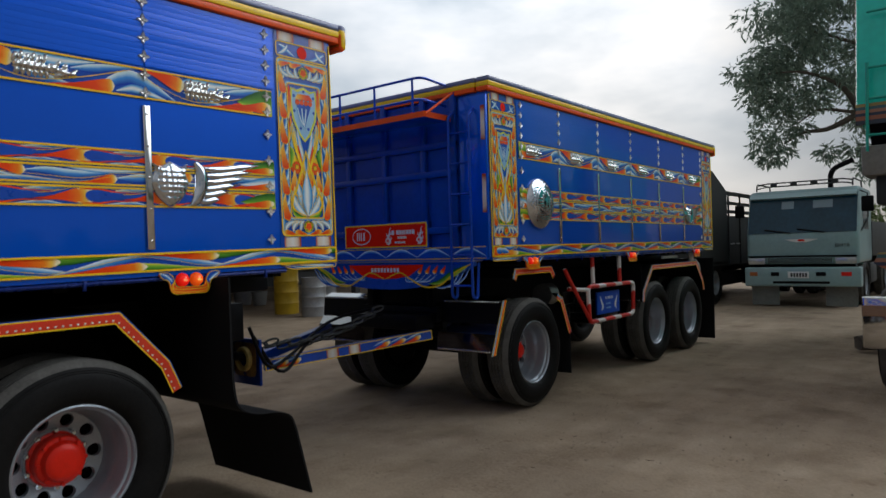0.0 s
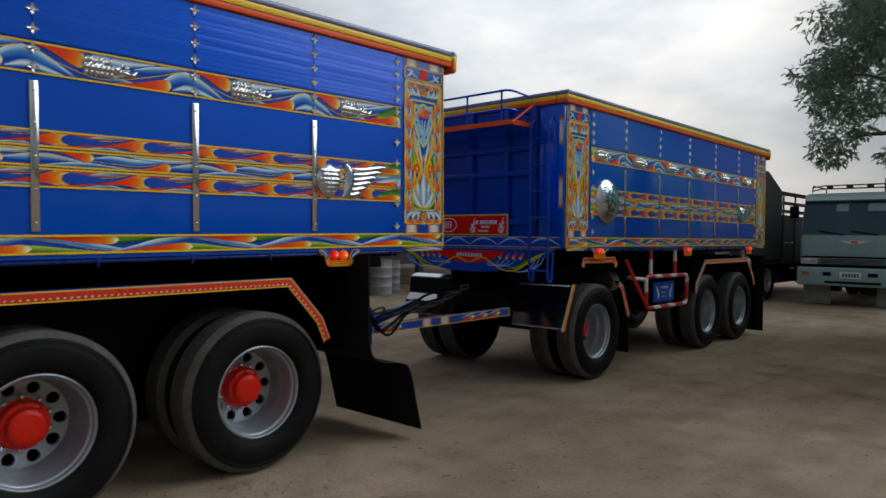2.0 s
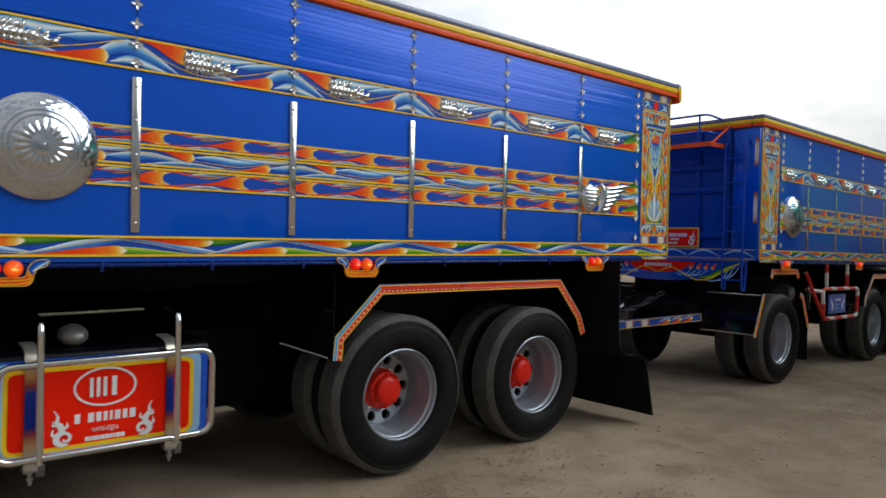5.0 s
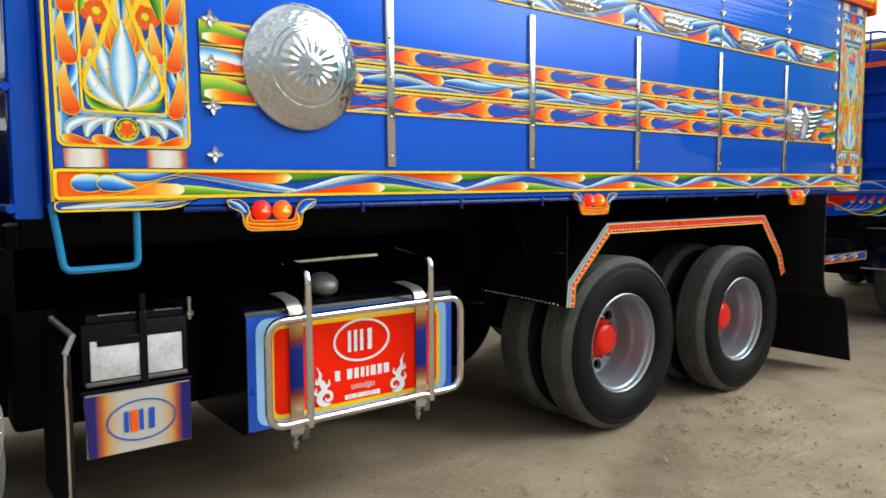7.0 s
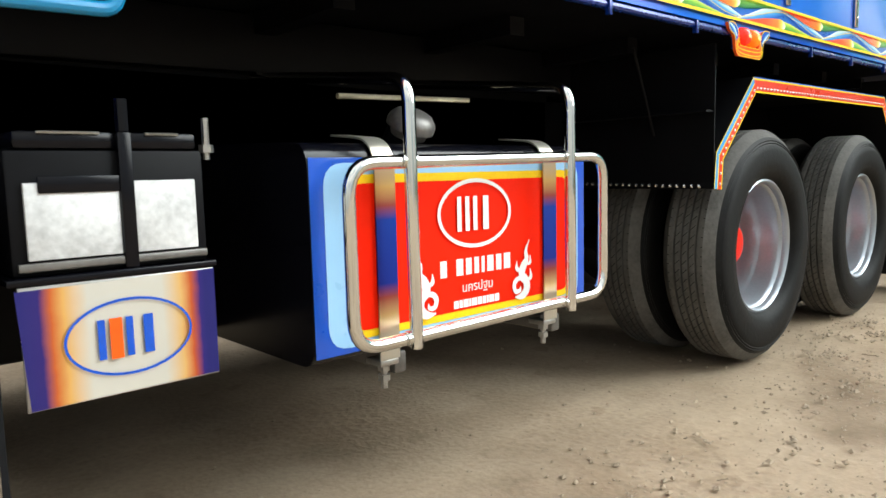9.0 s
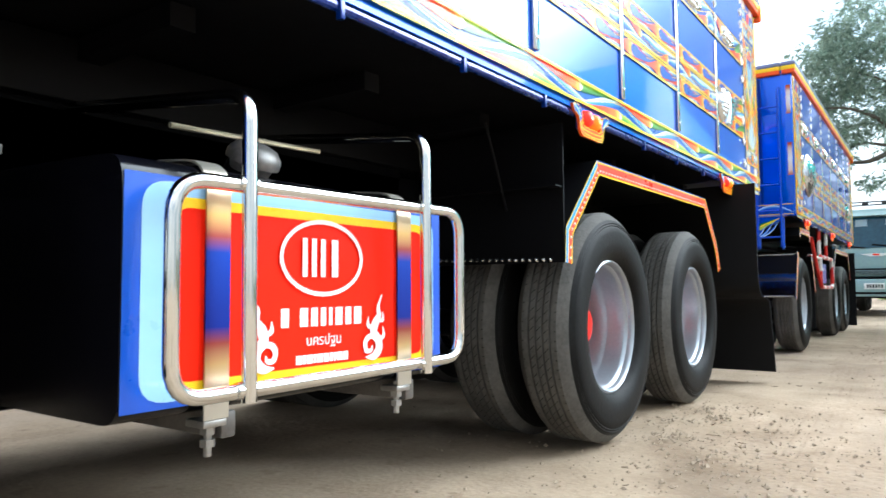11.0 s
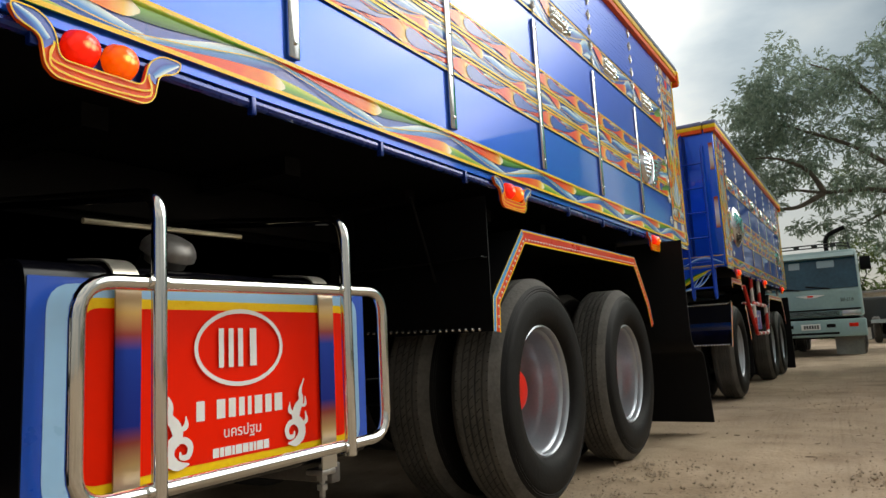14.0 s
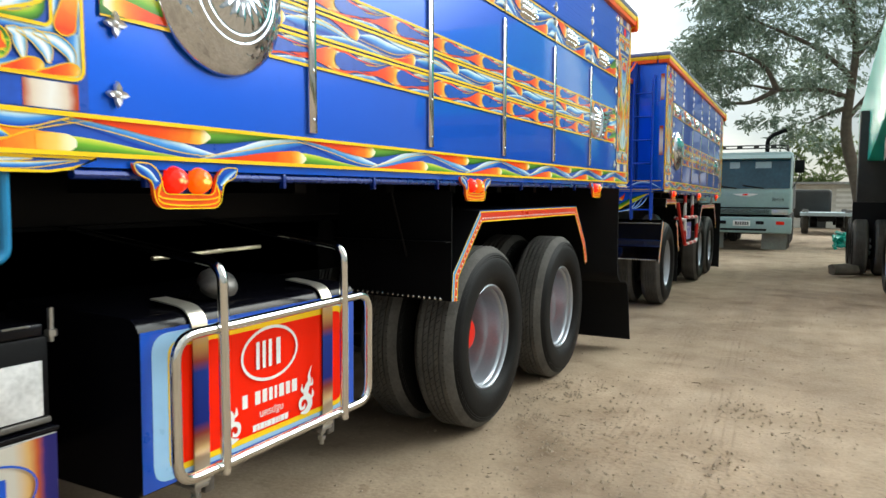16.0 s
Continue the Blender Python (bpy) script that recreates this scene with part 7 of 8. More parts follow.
        q.fill([(0.55, 0.235), (1.55, 0.235), (1.36, 0.13), (1.20, 0.105), (1.05, 0.10), (0.90, 0.105), (0.74, 0.13)], P_RED, 2)
        for i in range(9):
            q.fill([(0.87 + 0.042 * i, 0.165), (0.90 + 0.042 * i, 0.165), (0.90 + 0.042 * i, 0.205), (0.87 + 0.042 * i, 0.205)], P_WHT, 4)
        for s in (None, 1.05):
            q.stroke([(0.02, 0.235, 0.004), (0.20, 0.16, 0.006), (0.36, 0.05, 0.007), (0.55, 0.03, 0.007), (0.72, 0.10, 0.007), (0.86, 0.16, 0.006), (1.04, 0.10, 0.005)], P_YEL, 4, 24, s)
            q.stroke([(0.06, 0.22, 0.01), (0.22, 0.15, 0.03), (0.38, 0.075, 0.02), (0.50, 0.06, 0.004)], P_GREEN, 3, 14, s)
            for i in range(4):
                q.stroke([(0.30 + 0.09 * i, 0.225, 0.004), (0.32 + 0.09 * i, 0.19, 0.016), (0.34 + 0.09 * i, 0.165, 0.022), (0.345 + 0.09 * i, 0.150, 0.012)], P_FLAME, 4, 10, s)
            for i in range(4):
                q.stroke([(0.40 + 0.07 * i, 0.145, 0.003), (0.50 + 0.06 * i, 0.09, 0.009), (0.62 + 0.05 * i, 0.085, 0.009), (0.78, 0.13, 0.003)], P_SWIRL, 3, 12, s)
            for i in range(3):
                q.stroke([(0.03 + 0.05 * i, 0.20, 0.003), (0.10 + 0.06 * i, 0.11 - 0.02 * i, 0.010), (0.20 + 0.07 * i, 0.05 - 0.012 * i, 0.010), (0.30 + 0.07 * i, 0.03, 0.003)], P_SWIRL, 2, 12, s)
    front_paint("painted_apron", 1.175, 0, TY + 0.12, TY + 2.22, fx - 0.122, apron_art, "curved blue apron painted with orange petals and a red banner")
    n = 28
    low = [(TY + 0.12 + 2.1 * i / n, 1.175 + 0.22 * (abs(2 * i / n - 1) ** 2.4)) for i in range(n + 1)]
    part("front_apron", prism(bmesh.new(), low + [(TY + 2.22, 1.43), (TY + 0.12, 1.43)], fx - 0.12, fx - 0.06, axes="yz"), M_blue, t)
    part("apron_lip", boxed(fx - 0.14, fx - 0.0005, TY + 0.10, TY + 2.24, 1.431, 1.444), M_steel_blue, t)
    # ladder
    for y in (0.12, 0.345):
        part("ladder_rail", tube(bmesh.new(), fillet([(fx - 0.05, TY + y, 2.78), (fx - 0.13, TY + y, 2.72), (fx - 0.13, TY + y, 1.12), (fx - 0.06, TY + y, 1.10), (fx - 0.03, TY + y, 1.42)], 0.05, 5), 0.0135, 8), M_blue_tube, t)
    for i in range(6):
        z = 1.22 + 0.27 * i
        part("ladder_rung", tube(bmesh.new(), [(fx - 0.13, TY + 0.12, z), (fx - 0.13, TY + 0.345, z)], 0.010, 8), M_blue_tube, t)
    # catwalk with railing under the top rail
    part("catwalk", boxed(fx - 0.42, fx - 0.06, TY + 0.38, TY + 2.2, 2.70, 2.735, 0.006), M_blue, t)
    part("catwalk_edge", boxed(fx - 0.428, fx - 0.4205, TY + 0.372, TY + 2.2, 2.695, 2.745), M_orange, t, "orange and yellow edge strip")
    part("catwalk_edge", boxed(fx - 0.42, fx - 0.06, TY + 0.368, TY + 0.3795, 2.695, 2.745), M_orange, t)
    part("catwalk_brace", tube(bmesh.new(), [(fx - 0.41, TY + 0.37, 2.72), (fx - 0.06, TY + 0.34, 2.95)], 0.012, 8), M_orange, t)
    for z in (2.86, 3.05):
        part("hand_rail", tube(bmesh.new(), fillet([(fx - 0.06, TY + 0.42, z - 0.02), (fx - 0.40, TY + 0.42, z), (fx - 0.40, TY + 2.18, z), (fx - 0.06, TY + 2.18, z - 0.02)], 0.09, 6), 0.0125, 8), M_blue_tube, t)
    for y in (0.52, 0.98, 1.44, 1.90):
        part("rail_post", tube(bmesh.new(), [(fx - 0.40, TY + y, 2.73), (fx - 0.40, TY + y, 3.05)], 0.011, 8), M_blue_tube, t)
    # drawbar: two painted beams that meet at the hitch
    for s in (1, -1):
        yc = 1.20
        a, b2 = Vector((6.25, yc - s * 0.10, 0.66)), Vector((7.66, yc - s * 0.66, 0.78))
        d = (b2 - a)
        L2 = d.length
        ex = d.normalized()
        ey = Vector((0, 0, 1)).cross(ex).normalized()
        ez = ex.cross(ey)
        mm = Matrix.Translation(a) @ Matrix(((ex.x, ey.x, ez.x, 0), (ex.y, ey.y, ez.y, 0), (ex.z, ey.z, ez.z, 0), (0, 0, 0, 1)))
        beam = part("drawbar_beam", boxed(0, L2, 0, 0.07, -0.045, 0.045, 0.005), M_blue_dark, t, "painted drawbar beam", mm)
        if s == 1:
            q = Paint(0, -0.043, L2, 0.086, -0.001)
            band_lines(q, 0, 1, 0.086)
            for x in (0.02, 0.09, 0.62, 0.72, 0.82):
                q.stroke([(x, 0.12, 0.02), (x + 0.05, 0.26, 0.16), (x + 0.08, 0.42, 0.24), (x + 0.105, 0.56, 0.13)], P_FLAME, 3)
                q.stroke([(x, 0.4, 0.02), (x + 0.05, 0.6, 0.14), (x + 0.10, 0.82, 0.12), (x + 0.14, 0.92, 0.02)], P_SWIRL, 2)
            for x in (0.34, 0.47):
                q.fill([(x, 0.1), (x + 0.07, 0.1), (x + 0.07, 0.9), (x, 0.9)], P_BLOCK, 3)
            q.done("painted_face", PAINTS, beam)
    part("drawbar_eye", tube(bmesh.new(), fillet([(6.28, 1.12, 0.70), (6.05, 1.14, 0.76), (6.05, 1.26, 0.76), (6.28, 1.28, 0.70)], 0.05), 0.035, 10), M_black, t)
    # safety chains
    for a, b2 in (((6.20, 1.02, 0.86), (7.30, 0.80, 1.06)), ((6.3, 1.3, 0.80), (7.4, 1.0, 0.98))):
        a, b2 = Vector(a), Vector(b2)
        n = 11
        for i in range(n):
            u = (i + 0.5) / n
            c = a.lerp(b2, u) - Vector((0, 0, 0.10 * math.sin(math.pi * u)))
            d = (b2 - a).normalized()
            up = Vector((0, 0, 1)) if i % 2 else Vector((0, 1, 0.2))
            side = d.cross(up).normalized()
            ring = [c + d * (0.062 * math.cos(w)) + side * (0.024 * math.sin(w)) for w in [2 * math.pi * k / 12 for k in range(12)]]
            part("chain_link", tube(bmesh.new(), ring, 0.009, 6, True), M_dark_steel, t)
    for pts in ([(6.05, 1.0, 0.95), (6.3, 0.95, 0.62), (6.7, 1.0, 0.85), (7.6, 1.1, 0.95)], [(6.0, 0.95, 1.0), (6.12, 0.9, 0.7), (6.35, 0.95, 0.72), (6.9, 1.05, 0.95), (7.6, 1.2, 1.0)]):
        part("air_hose", tube(bmesh.new(), [Vector(p) for p in smooth_path(pts, 20)], 0.014, 8), M_black, t)
    return t



# chrome with a dark brown reflection put into its base colour
M_chrome_reflection = surface("brown_reflection_chrome", (0.30, 0.22, 0.20), 0.10, metal=1.0, amount=0.1)


def candy():
    m, nt, b = material("red_white_tube_paint")
    c = nt.nodes.new("ShaderNodeTexCoord")
    w = nt.nodes.new("ShaderNodeTexWave")
    w.wave_type, w.bands_direction = "BANDS", "DIAGONAL"
    w.inputs["Scale"].default_value = 1.5
    w.inputs["Distortion"].default_value = 0.0
    r = nt.nodes.new("ShaderNodeValToRGB")
    r.color_ramp.interpolation = "CONSTANT"
    r.color_ramp.elements[0].color = (0.62, 0.02, 0.012, 1)
    r.color_ramp.elements[1].position, r.color_ramp.elements[1].color = 0.62, (0.75, 0.74, 0.72, 1)
    nt.links.new(c.outputs["Object"], w.inputs["Vector"])
    nt.links.new(w.outputs["Fac"], r.inputs[0])
    nt.links.new(r.outputs[0], b.inputs["Base Color"])
    b.inputs["Roughness"].default_value = 0.35
    return m


M_candy = candy()
trailer = build_trailer()


# ---- the grey truck beyond ----
def far_truck():
    X = 20.25
    t = thing("grey_truck", "pale grey-green heavy truck with roof rack, parked facing the trailer", "truck")
    ya, yb = -1.13, 1.21
    prof = [(p.x, p.z) for p in fillet([(X + 0.05, 0, 0.98), (X + 2.0, 0, 0.98), (X + 2.0, 0, 2.70), (X + 0.42, 0, 2.72), (X + 0.04, 0, 1.66)], 0.12, 5, True)]
    bmc = prism(bmesh.new(), prof, ya, yb)
    caps = [f for f in bmc.faces if abs(f.normal.y) > 0.9]
    bmesh.ops.bevel(bmc, geom=list({e for f in caps for e in f.edges}), offset=0.10, segments=4, affect="EDGES", profile=0.5)
    cab = part("cab", bmc, M_grey_truck, t, "pale grey-green cab", sharp=0.5)
    # windscreen, slightly leaning
    def face(z):
        return X + 0.04 + (z - 1.66) * 0.358
    ws = bmesh.new()
    prism(ws, [(face(1.70) - 0.012, 1.70), (face(2.58) - 0.012, 2.58), (face(2.58) - 0.002, 2.58), (face(1.70) - 0.002, 1.70)], ya + 0.05, yb - 0.05)
    part("windscreen", ws, M_dark_glass, cab, "dark blue-grey windscreen")
    # pale patches on the glass stand for daylight through the cab's other windows
    for a, c in ((-0.60, -0.20), (0.20, 0.46)):
        part("see_through_patch", prism(bmesh.new(), [(face(2.26) - 0.016, 2.26), (face(2.44) - 0.016, 2.44), (face(2.44) - 0.0125, 2.44), (face(2.26) - 0.0125, 2.26)], a, c), M_pale_glass, cab)
    for s in (-0.45, 0.25):
        part("wiper", tube(bmesh.new(), [(face(1.72) - 0.03, s, 1.70), (face(1.80) - 0.03, s + 0.55, 1.79)], 0.017, 6), M_black, cab)
    part("visor", prism(bmesh.new(), [(face(2.52) - 0.13, 2.53), (face(2.62) - 0.02, 2.64), (face(2.62), 2.64), (face(2.52) - 0.02, 2.50)], ya + 0.06, yb - 0.06), M_grey_truck, cab, "pale grey-green roof lip")
    part("grille", boxed(X + 0.015, X + 0.048, -0.62, 0.75, 1.01, 1.14, 0.006), M_grey_truck, cab)
    part("grille_trim", boxed(X + 0.0, X + 0.04, ya + 0.05, yb - 0.05, 1.15, 1.185, 0.004), M_black, cab)
    for i in range(4):
        part("grille_slat", boxed(X + 0.002, X + 0.014, -0.60, 0.73, 1.02 + 0.03 * i, 1.035 + 0.03 * i), M_dark_steel, cab)
    for a, c in ((ya + 0.06, -0.66), (0.79, yb - 0.05)):
        part("headlight", boxed(X + 0.0, X + 0.048, a, c, 0.99, 1.13, 0.012), M_headlight, cab, "clear rectangular headlight")
    badge = [(-0.32, 1.55), (-0.10, 1.485), (0.14, 1.485), (0.36, 1.55), (0.14, 1.56), (-0.10, 1.56)]
    part("badge", prism(bmesh.new(), [(y, z - 0.0) for y, z in badge], X + 0.028, X + 0.04, axes="yz"), M_white, cab, "winged chrome badge")
    part("badge_centre", boxed(X + 0.02, X + 0.027, -0.05, 0.09, 1.51, 1.55, 0.004), M_red, cab)
    put("model_lettering", text_mesh("BH16", 0.13, M_dark_steel), cab, Matrix.Translation((X + 0.035, -0.80, 1.36)) @ Matrix.Rotation(-math.pi / 2, 4, "Z") @ UPRIGHT)
    b = part("bumper", boxed(X - 0.05, X + 0.25, ya - 0.03, yb + 0.03, 0.48, 0.92, 0.04, 3), M_grey_truck, t, "pale grey-green steel bumper")
    part("air_slot", boxed(X - 0.056, X - 0.04, -0.55, 0.62, 0.545, 0.60), M_black, b)
    part("number_plate", boxed(X - 0.058, X - 0.05, -0.14, 0.30, 0.67, 0.82, 0.003), M_white, b)
    for i in range(6):
        part("plate_bar", boxed(X - 0.0605, X - 0.0581, -0.10 + 0.06 * i, -0.06 + 0.06 * i, 0.70, 0.79), M_dark_steel, b)
    for a, c, mm in ((-0.98, -0.78, M_hub), (0.95, 1.12, M_lens_dull), (-0.48, -0.28, M_black), (0.48, 0.66, M_black)):
        part("bumper_lamp", boxed(X - 0.057, X - 0.045, a, c, 0.72, 0.81, 0.004), mm, b)
    # black block added to darken the see-through gap between cab and bumper
    part("under_cab_block", boxed(X + 0.26, X + 0.70, ya + 0.12, yb - 0.12, 0.44, 0.975, 0.01), M_black, t)
    for a, c in ((ya + 0.08, -0.42), (0.55, yb - 0.06)):
        part("mud_flap", boxed(X + 0.22, X + 0.24, a, c, 0.03, 0.475), M_concrete_grey, t, "pale grey front mud flap")
    for y in (ya + 0.05, yb - 0.05):
        part("rack_side", tube(bmesh.new(), fillet([(X + 0.45, y * 0.9, 2.73), (X + 0.50, y * 0.9, 2.90), (X + 1.7, y * 0.9, 2.90), (X + 1.75, y * 0.9, 2.73)], 0.08), 0.018, 8), M_dark_steel, t)
    for z in (2.82, 2.90):
        part("rack_bar", tube(bmesh.new(), fillet([(X + 0.5, ya * 0.86, z - 0.04), (X + 0.5, ya * 0.7, z), (X + 0.5, yb * 0.7, z), (X + 0.5, yb * 0.86, z - 0.04)], 0.1), 0.016, 8), M_dark_steel, t)
    for i in range(4):
        y = -0.62 + 0.43 * i
        part("roof_lamp", boxed(X + 0.47, X + 0.53, y - 0.07, y + 0.07, 2.81, 2.91, 0.01), M_dark_steel, t)
    part("mirror", boxed(X + 0.1, X + 0.16, ya - 0.28, ya - 0.04, 2.12, 2.46, 0.03), M_black, t, "black door mirror")
    part("mirror_arm", tube(bmesh.new(), [(X + 0.3, ya, 2.60), (X + 0.13, ya - 0.16, 2.52), (X + 0.13, ya - 0.16, 2.0), (X + 0.3, ya, 1.7)], 0.014, 6), M_dark_steel, t)
    part("mirror", boxed(X + 0.1, X + 0.16, yb + 0.04, yb + 0.26, 2.10, 2.40, 0.03), M_black, t, "black door mirror")
    part("air_intake", tube(bmesh.new(), fillet([(X + 1.05, -0.44, 2.55), (X + 1.05, -0.44, 3.17), (X + 1.05, -0.92, 3.36)], 0.20, 7), 0.058, 12), M_black, t, "tall black bent air intake pipe")
    part("side_window", boxed(X + 0.6, X + 1.4, ya - 0.006, ya + 0.001, 1.75, 2.45), M_dark_glass, cab)
    for x, dual in ((X + 1.3, False), (X + 4.8, True), (X + 6.1, True)):
        add_wheel(t, x, ya + 0.03, 1, dual, ME_HUB_LOW, nuts=False)
        add_wheel(t, x, yb - 0.03, -1, dual, ME_HUB_LOW, nuts=False)
    for y in (-0.40, 0.40):
        part("frame_rail", boxed(X + 1.0, X + 7.2, y, y + 0.08, 0.80, 1.06), M_black, t)
    part("load_body", boxed(X + 2.25, X + 7.6, ya + 0.02, yb - 0.02, 1.10, 1.95, 0.03), M_dark_steel, t, "dark steel load body")
    part("tank_box", boxed(X + 2.1, X + 3.1, ya + 0.05, ya + 0.55, 0.45, 0.95, 0.05), M_dark_steel, t)


# daylight through the cab, as a pale colour
M_pale_glass = surface("see_through_light_paint", (0.24, 0.32, 0.37), 0.4, amount=0.1)
M_headlight = surface("headlight_glass", (0.55, 0.56, 0.55), 0.12, metal=0.4, coat=1.0, amount=0.15, scale=20)
M_lens_dull = surface("amber_lens_unlit", (0.45, 0.13, 0.03), 0.3, amount=0.1)
far_truck()


# ---- dark stake truck between ----
def stake_truck():
    t = thing("dark_tipper", "dark weathered steel tipper with slatted sides, parked behind the trailer", "truck")
    x0, x1, y0, y1 = 21.4, 27.6, 1.95, 4.30
    part("side_plate", prism(bmesh.new(), [(x0 - 2.0, 1.0), (x0, 1.0), (x0, 2.84), (x0 - 1.1, 3.28), (x0 - 2.0, 3.28)], y0, y0 + 0.06), M_dark_steel, t, "slanted dark steel end plate")
    part("floor", boxed(x0 - 1.9, x1, y0, y1, 0.95, 1.05), M_dark_steel, t)
    for z, h in ((2.74, 0.11), (2.50, 0.09), (2.28, 0.09)):
        part("side_slat", boxed(x0, x1, y0, y0 + 0.04, z, z + h, 0.006), M_dark_steel, t)
        part("side_slat", boxed(x0, x1, y1 - 0.04, y1, z, z + h, 0.006), M_dark_steel, t)
    part("lower_side", boxed(x0, x1, y0 + 0.01, y0 + 0.06, 1.051, 2.22), M_dark_steel, t)
    part("lower_side", boxed(x0, x1, y1 - 0.06, y1 - 0.01, 1.051, 2.22), M_dark_steel, t)
    for x in (21.62, 22.12):
        part("white_marker", boxed(x, x + 0.36, y0 - 0.006, y0 - 0.0005, 1.475, 1.505), M_white, t)
    # black box added to hide the lit ground under the load floor
    part("under_fill_box", boxed(x0 - 1.6, x0 + 3.0, y0 + 0.45, y0 + 1.0, 0.35, 0.719), M_black, t)
    for i in range(7):
        x = x0 + 0.03 + (x1 - x0 - 0.1) * i / 6
        part("stake", boxed(x, x + 0.07, y0 - 0.03, y0 - 0.001, 0.95, 2.80), M_dark_steel, t)
    part("head_board", boxed(x0 - 2.05, x0 - 2.001, y0, y1, 1.0, 3.2), M_dark_steel, t)
    for x in (20.6, 25.0, 26.3):
        add_wheel(t, x, y0 + 0.05, 1, False, ME_HUB_LOW, nuts=False)
        add_wheel(t, x, y1 - 0.05, -1, False, ME_HUB_LOW, nuts=False)
    for y in (2.6, 3.5):
        part("frame_rail", boxed(x0 - 1.8, x1 - 0.2, y, y + 0.08, 0.72, 0.949), M_black, t)


stake_truck()


# ---- teal trailer at the edge of the yard ----
def teal_trailer():
    t = thing("teal_trailer", "teal green tipper trailer with chromed mudguard, body lifted", "trailer")
    X, y1 = 10.3, -2.455
    m = Matrix.Translation((17.2, 0, 1.5)) @ Matrix.Rotation(radians(9.0), 4, "Y") @ Matrix.Translation((-17.2, 0, -1.5))
    bed = part("bed", boxed(X, X + 6.9, y1 - 2.4, y1, 1.62, 3.3, 0.02), M_teal, t, "teal tipper body with striped sill", m)
    part("striped_sill", boxed(X - 0.012, X - 0.001, y1 - 2.4, y1, 1.52, 1.72), M_sill, bed)
    part("under_slope", prism(bmesh.new(), [(X + 0.02, 1.60), (X + 2.0, 1.60), (X + 2.0, 1.2), (X + 0.35, 1.2)], y1 - 2.3, y1 - 0.1), M_black, bed)
    for y in (0.10, 0.40):
        part("ladder_rail", tube(bmesh.new(), [(X - 0.06, y1 - y, 1.25), (X - 0.06, y1 - y, 2.1)], 0.014, 8), M_teal_tube, bed)
    for z in (1.4, 1.75, 2.05, 2.6):
        part("ladder_rung", tube(bmesh.new(), [(X - 0.06, y1 - 0.10, z), (X - 0.06, y1 - 0.40, z)], 0.012, 8), M_teal_tube, bed)
    part("sub_frame", boxed(X + 0.05, X + 0.6, y1 - 1.8, y1 - 0.04, 2.12, 2.40, 0.02), M_concrete_grey, t)
    part("lift_ram", boxed(X + 0.15, X + 0.5, y1 - 1.6, y1 - 0.14, 1.85, 2.119, 0.02), M_dark_steel, t)
    for y in (0.30, 1.90):
        part("ram_tube", tube(bmesh.new(), [(X + 0.35, y1 - y, 0.9), (X + 0.35, y1 - y, 1.86)], 0.07, 12), M_dark_steel, t)
    for y in (0.7, 1.6):
        part("frame_rail", boxed(X, X + 6.9, y1 - y - 0.08, y1 - y, 0.95, 1.2), M_black, t)
    g = part("chrome_guard", boxed(X - 0.02, X + 0.10, y1 - 0.80, y1 - 0.02, 0.52, 1.0, 0.02), M_chrome, t, "chromed front mudguard")
    # dark band coloured as a reflection in the chrome guard
    part("guard_shade", boxed(X - 0.026, X - 0.0205, y1 - 0.80, y1 - 0.02, 0.82, 0.92), M_chrome_reflection, g)
    part("painted_wing", prism(bmesh.new(), [(p[0], p[1]) for p in [(y1 - 0.10, 1.30), (y1 - 0.14, 1.40), (y1 - 0.55, 1.42), (y1 - 0.55, 1.22), (y1 - 0.3, 1.18)]], X + 0.2, X + 0.22, axes="yz"), M_sill, t)
    for x, yo in ((X + 0.85, y1 - 0.08), (X + 4.1, y1 + 0.20), (X + 5.4, y1 + 0.20)):
        add_wheel(t, x, yo, -1, True, ME_HUB_LOW, nuts=False)
        add_wheel(t, x, y1 - 2.32, 1, True, ME_HUB_LOW, nuts=False)
    part("side_flap", boxed(X + 3.95, X + 4.0, y1 - 0.6, y1 + 0.20, 0.30, 1.34, 0.01), M_flap, t)
    part("tail_post", boxed(X + 3.95, X + 4.25, y1 - 0.5, y1 + 0.14, 1.341, 3.0, 0.02), M_dark_steel, t, "dark steel tail post")


def stripes():
    m, nt, b = material("striped_sill_paint")
    c = nt.nodes.new("ShaderNodeTexCoord")
    sp = nt.nodes.new("ShaderNodeSeparateXYZ")
    r = nt.nodes.new("ShaderNodeValToRGB")
    r.color_ramp.interpolation = "CONSTANT"
    r.color_ramp.elements[0].color = (0.02, 0.03, 0.05, 1)
    r.color_ramp.elements[1].position, r.color_ramp.elements[1].color = 0.85, (0.35, 0.25, 0.08, 1)
    for p, col in ((0.2, (0.3, 0.10, 0.05)), (0.4, (0.02, 0.03, 0.06)), (0.55, (0.35, 0.16, 0.10)), (0.7, (0.04, 0.12, 0.14))):
        r.color_ramp.elements.new(p).color = (*col, 1)
    nt.links.new(c.outputs["Generated"], sp.inputs[0])
    nt.links.new(sp.outputs[2], r.inputs[0])
    nt.links.new(r.outputs[0], b.inputs["Base Color"])
    b.inputs["Roughness"].default_value = 0.45
    return m


M_sill = stripes()
M_teal_tube = surface("teal_tube_paint", (0.0, 0.36, 0.28), 0.4, amount=0.1)
teal_trailer()


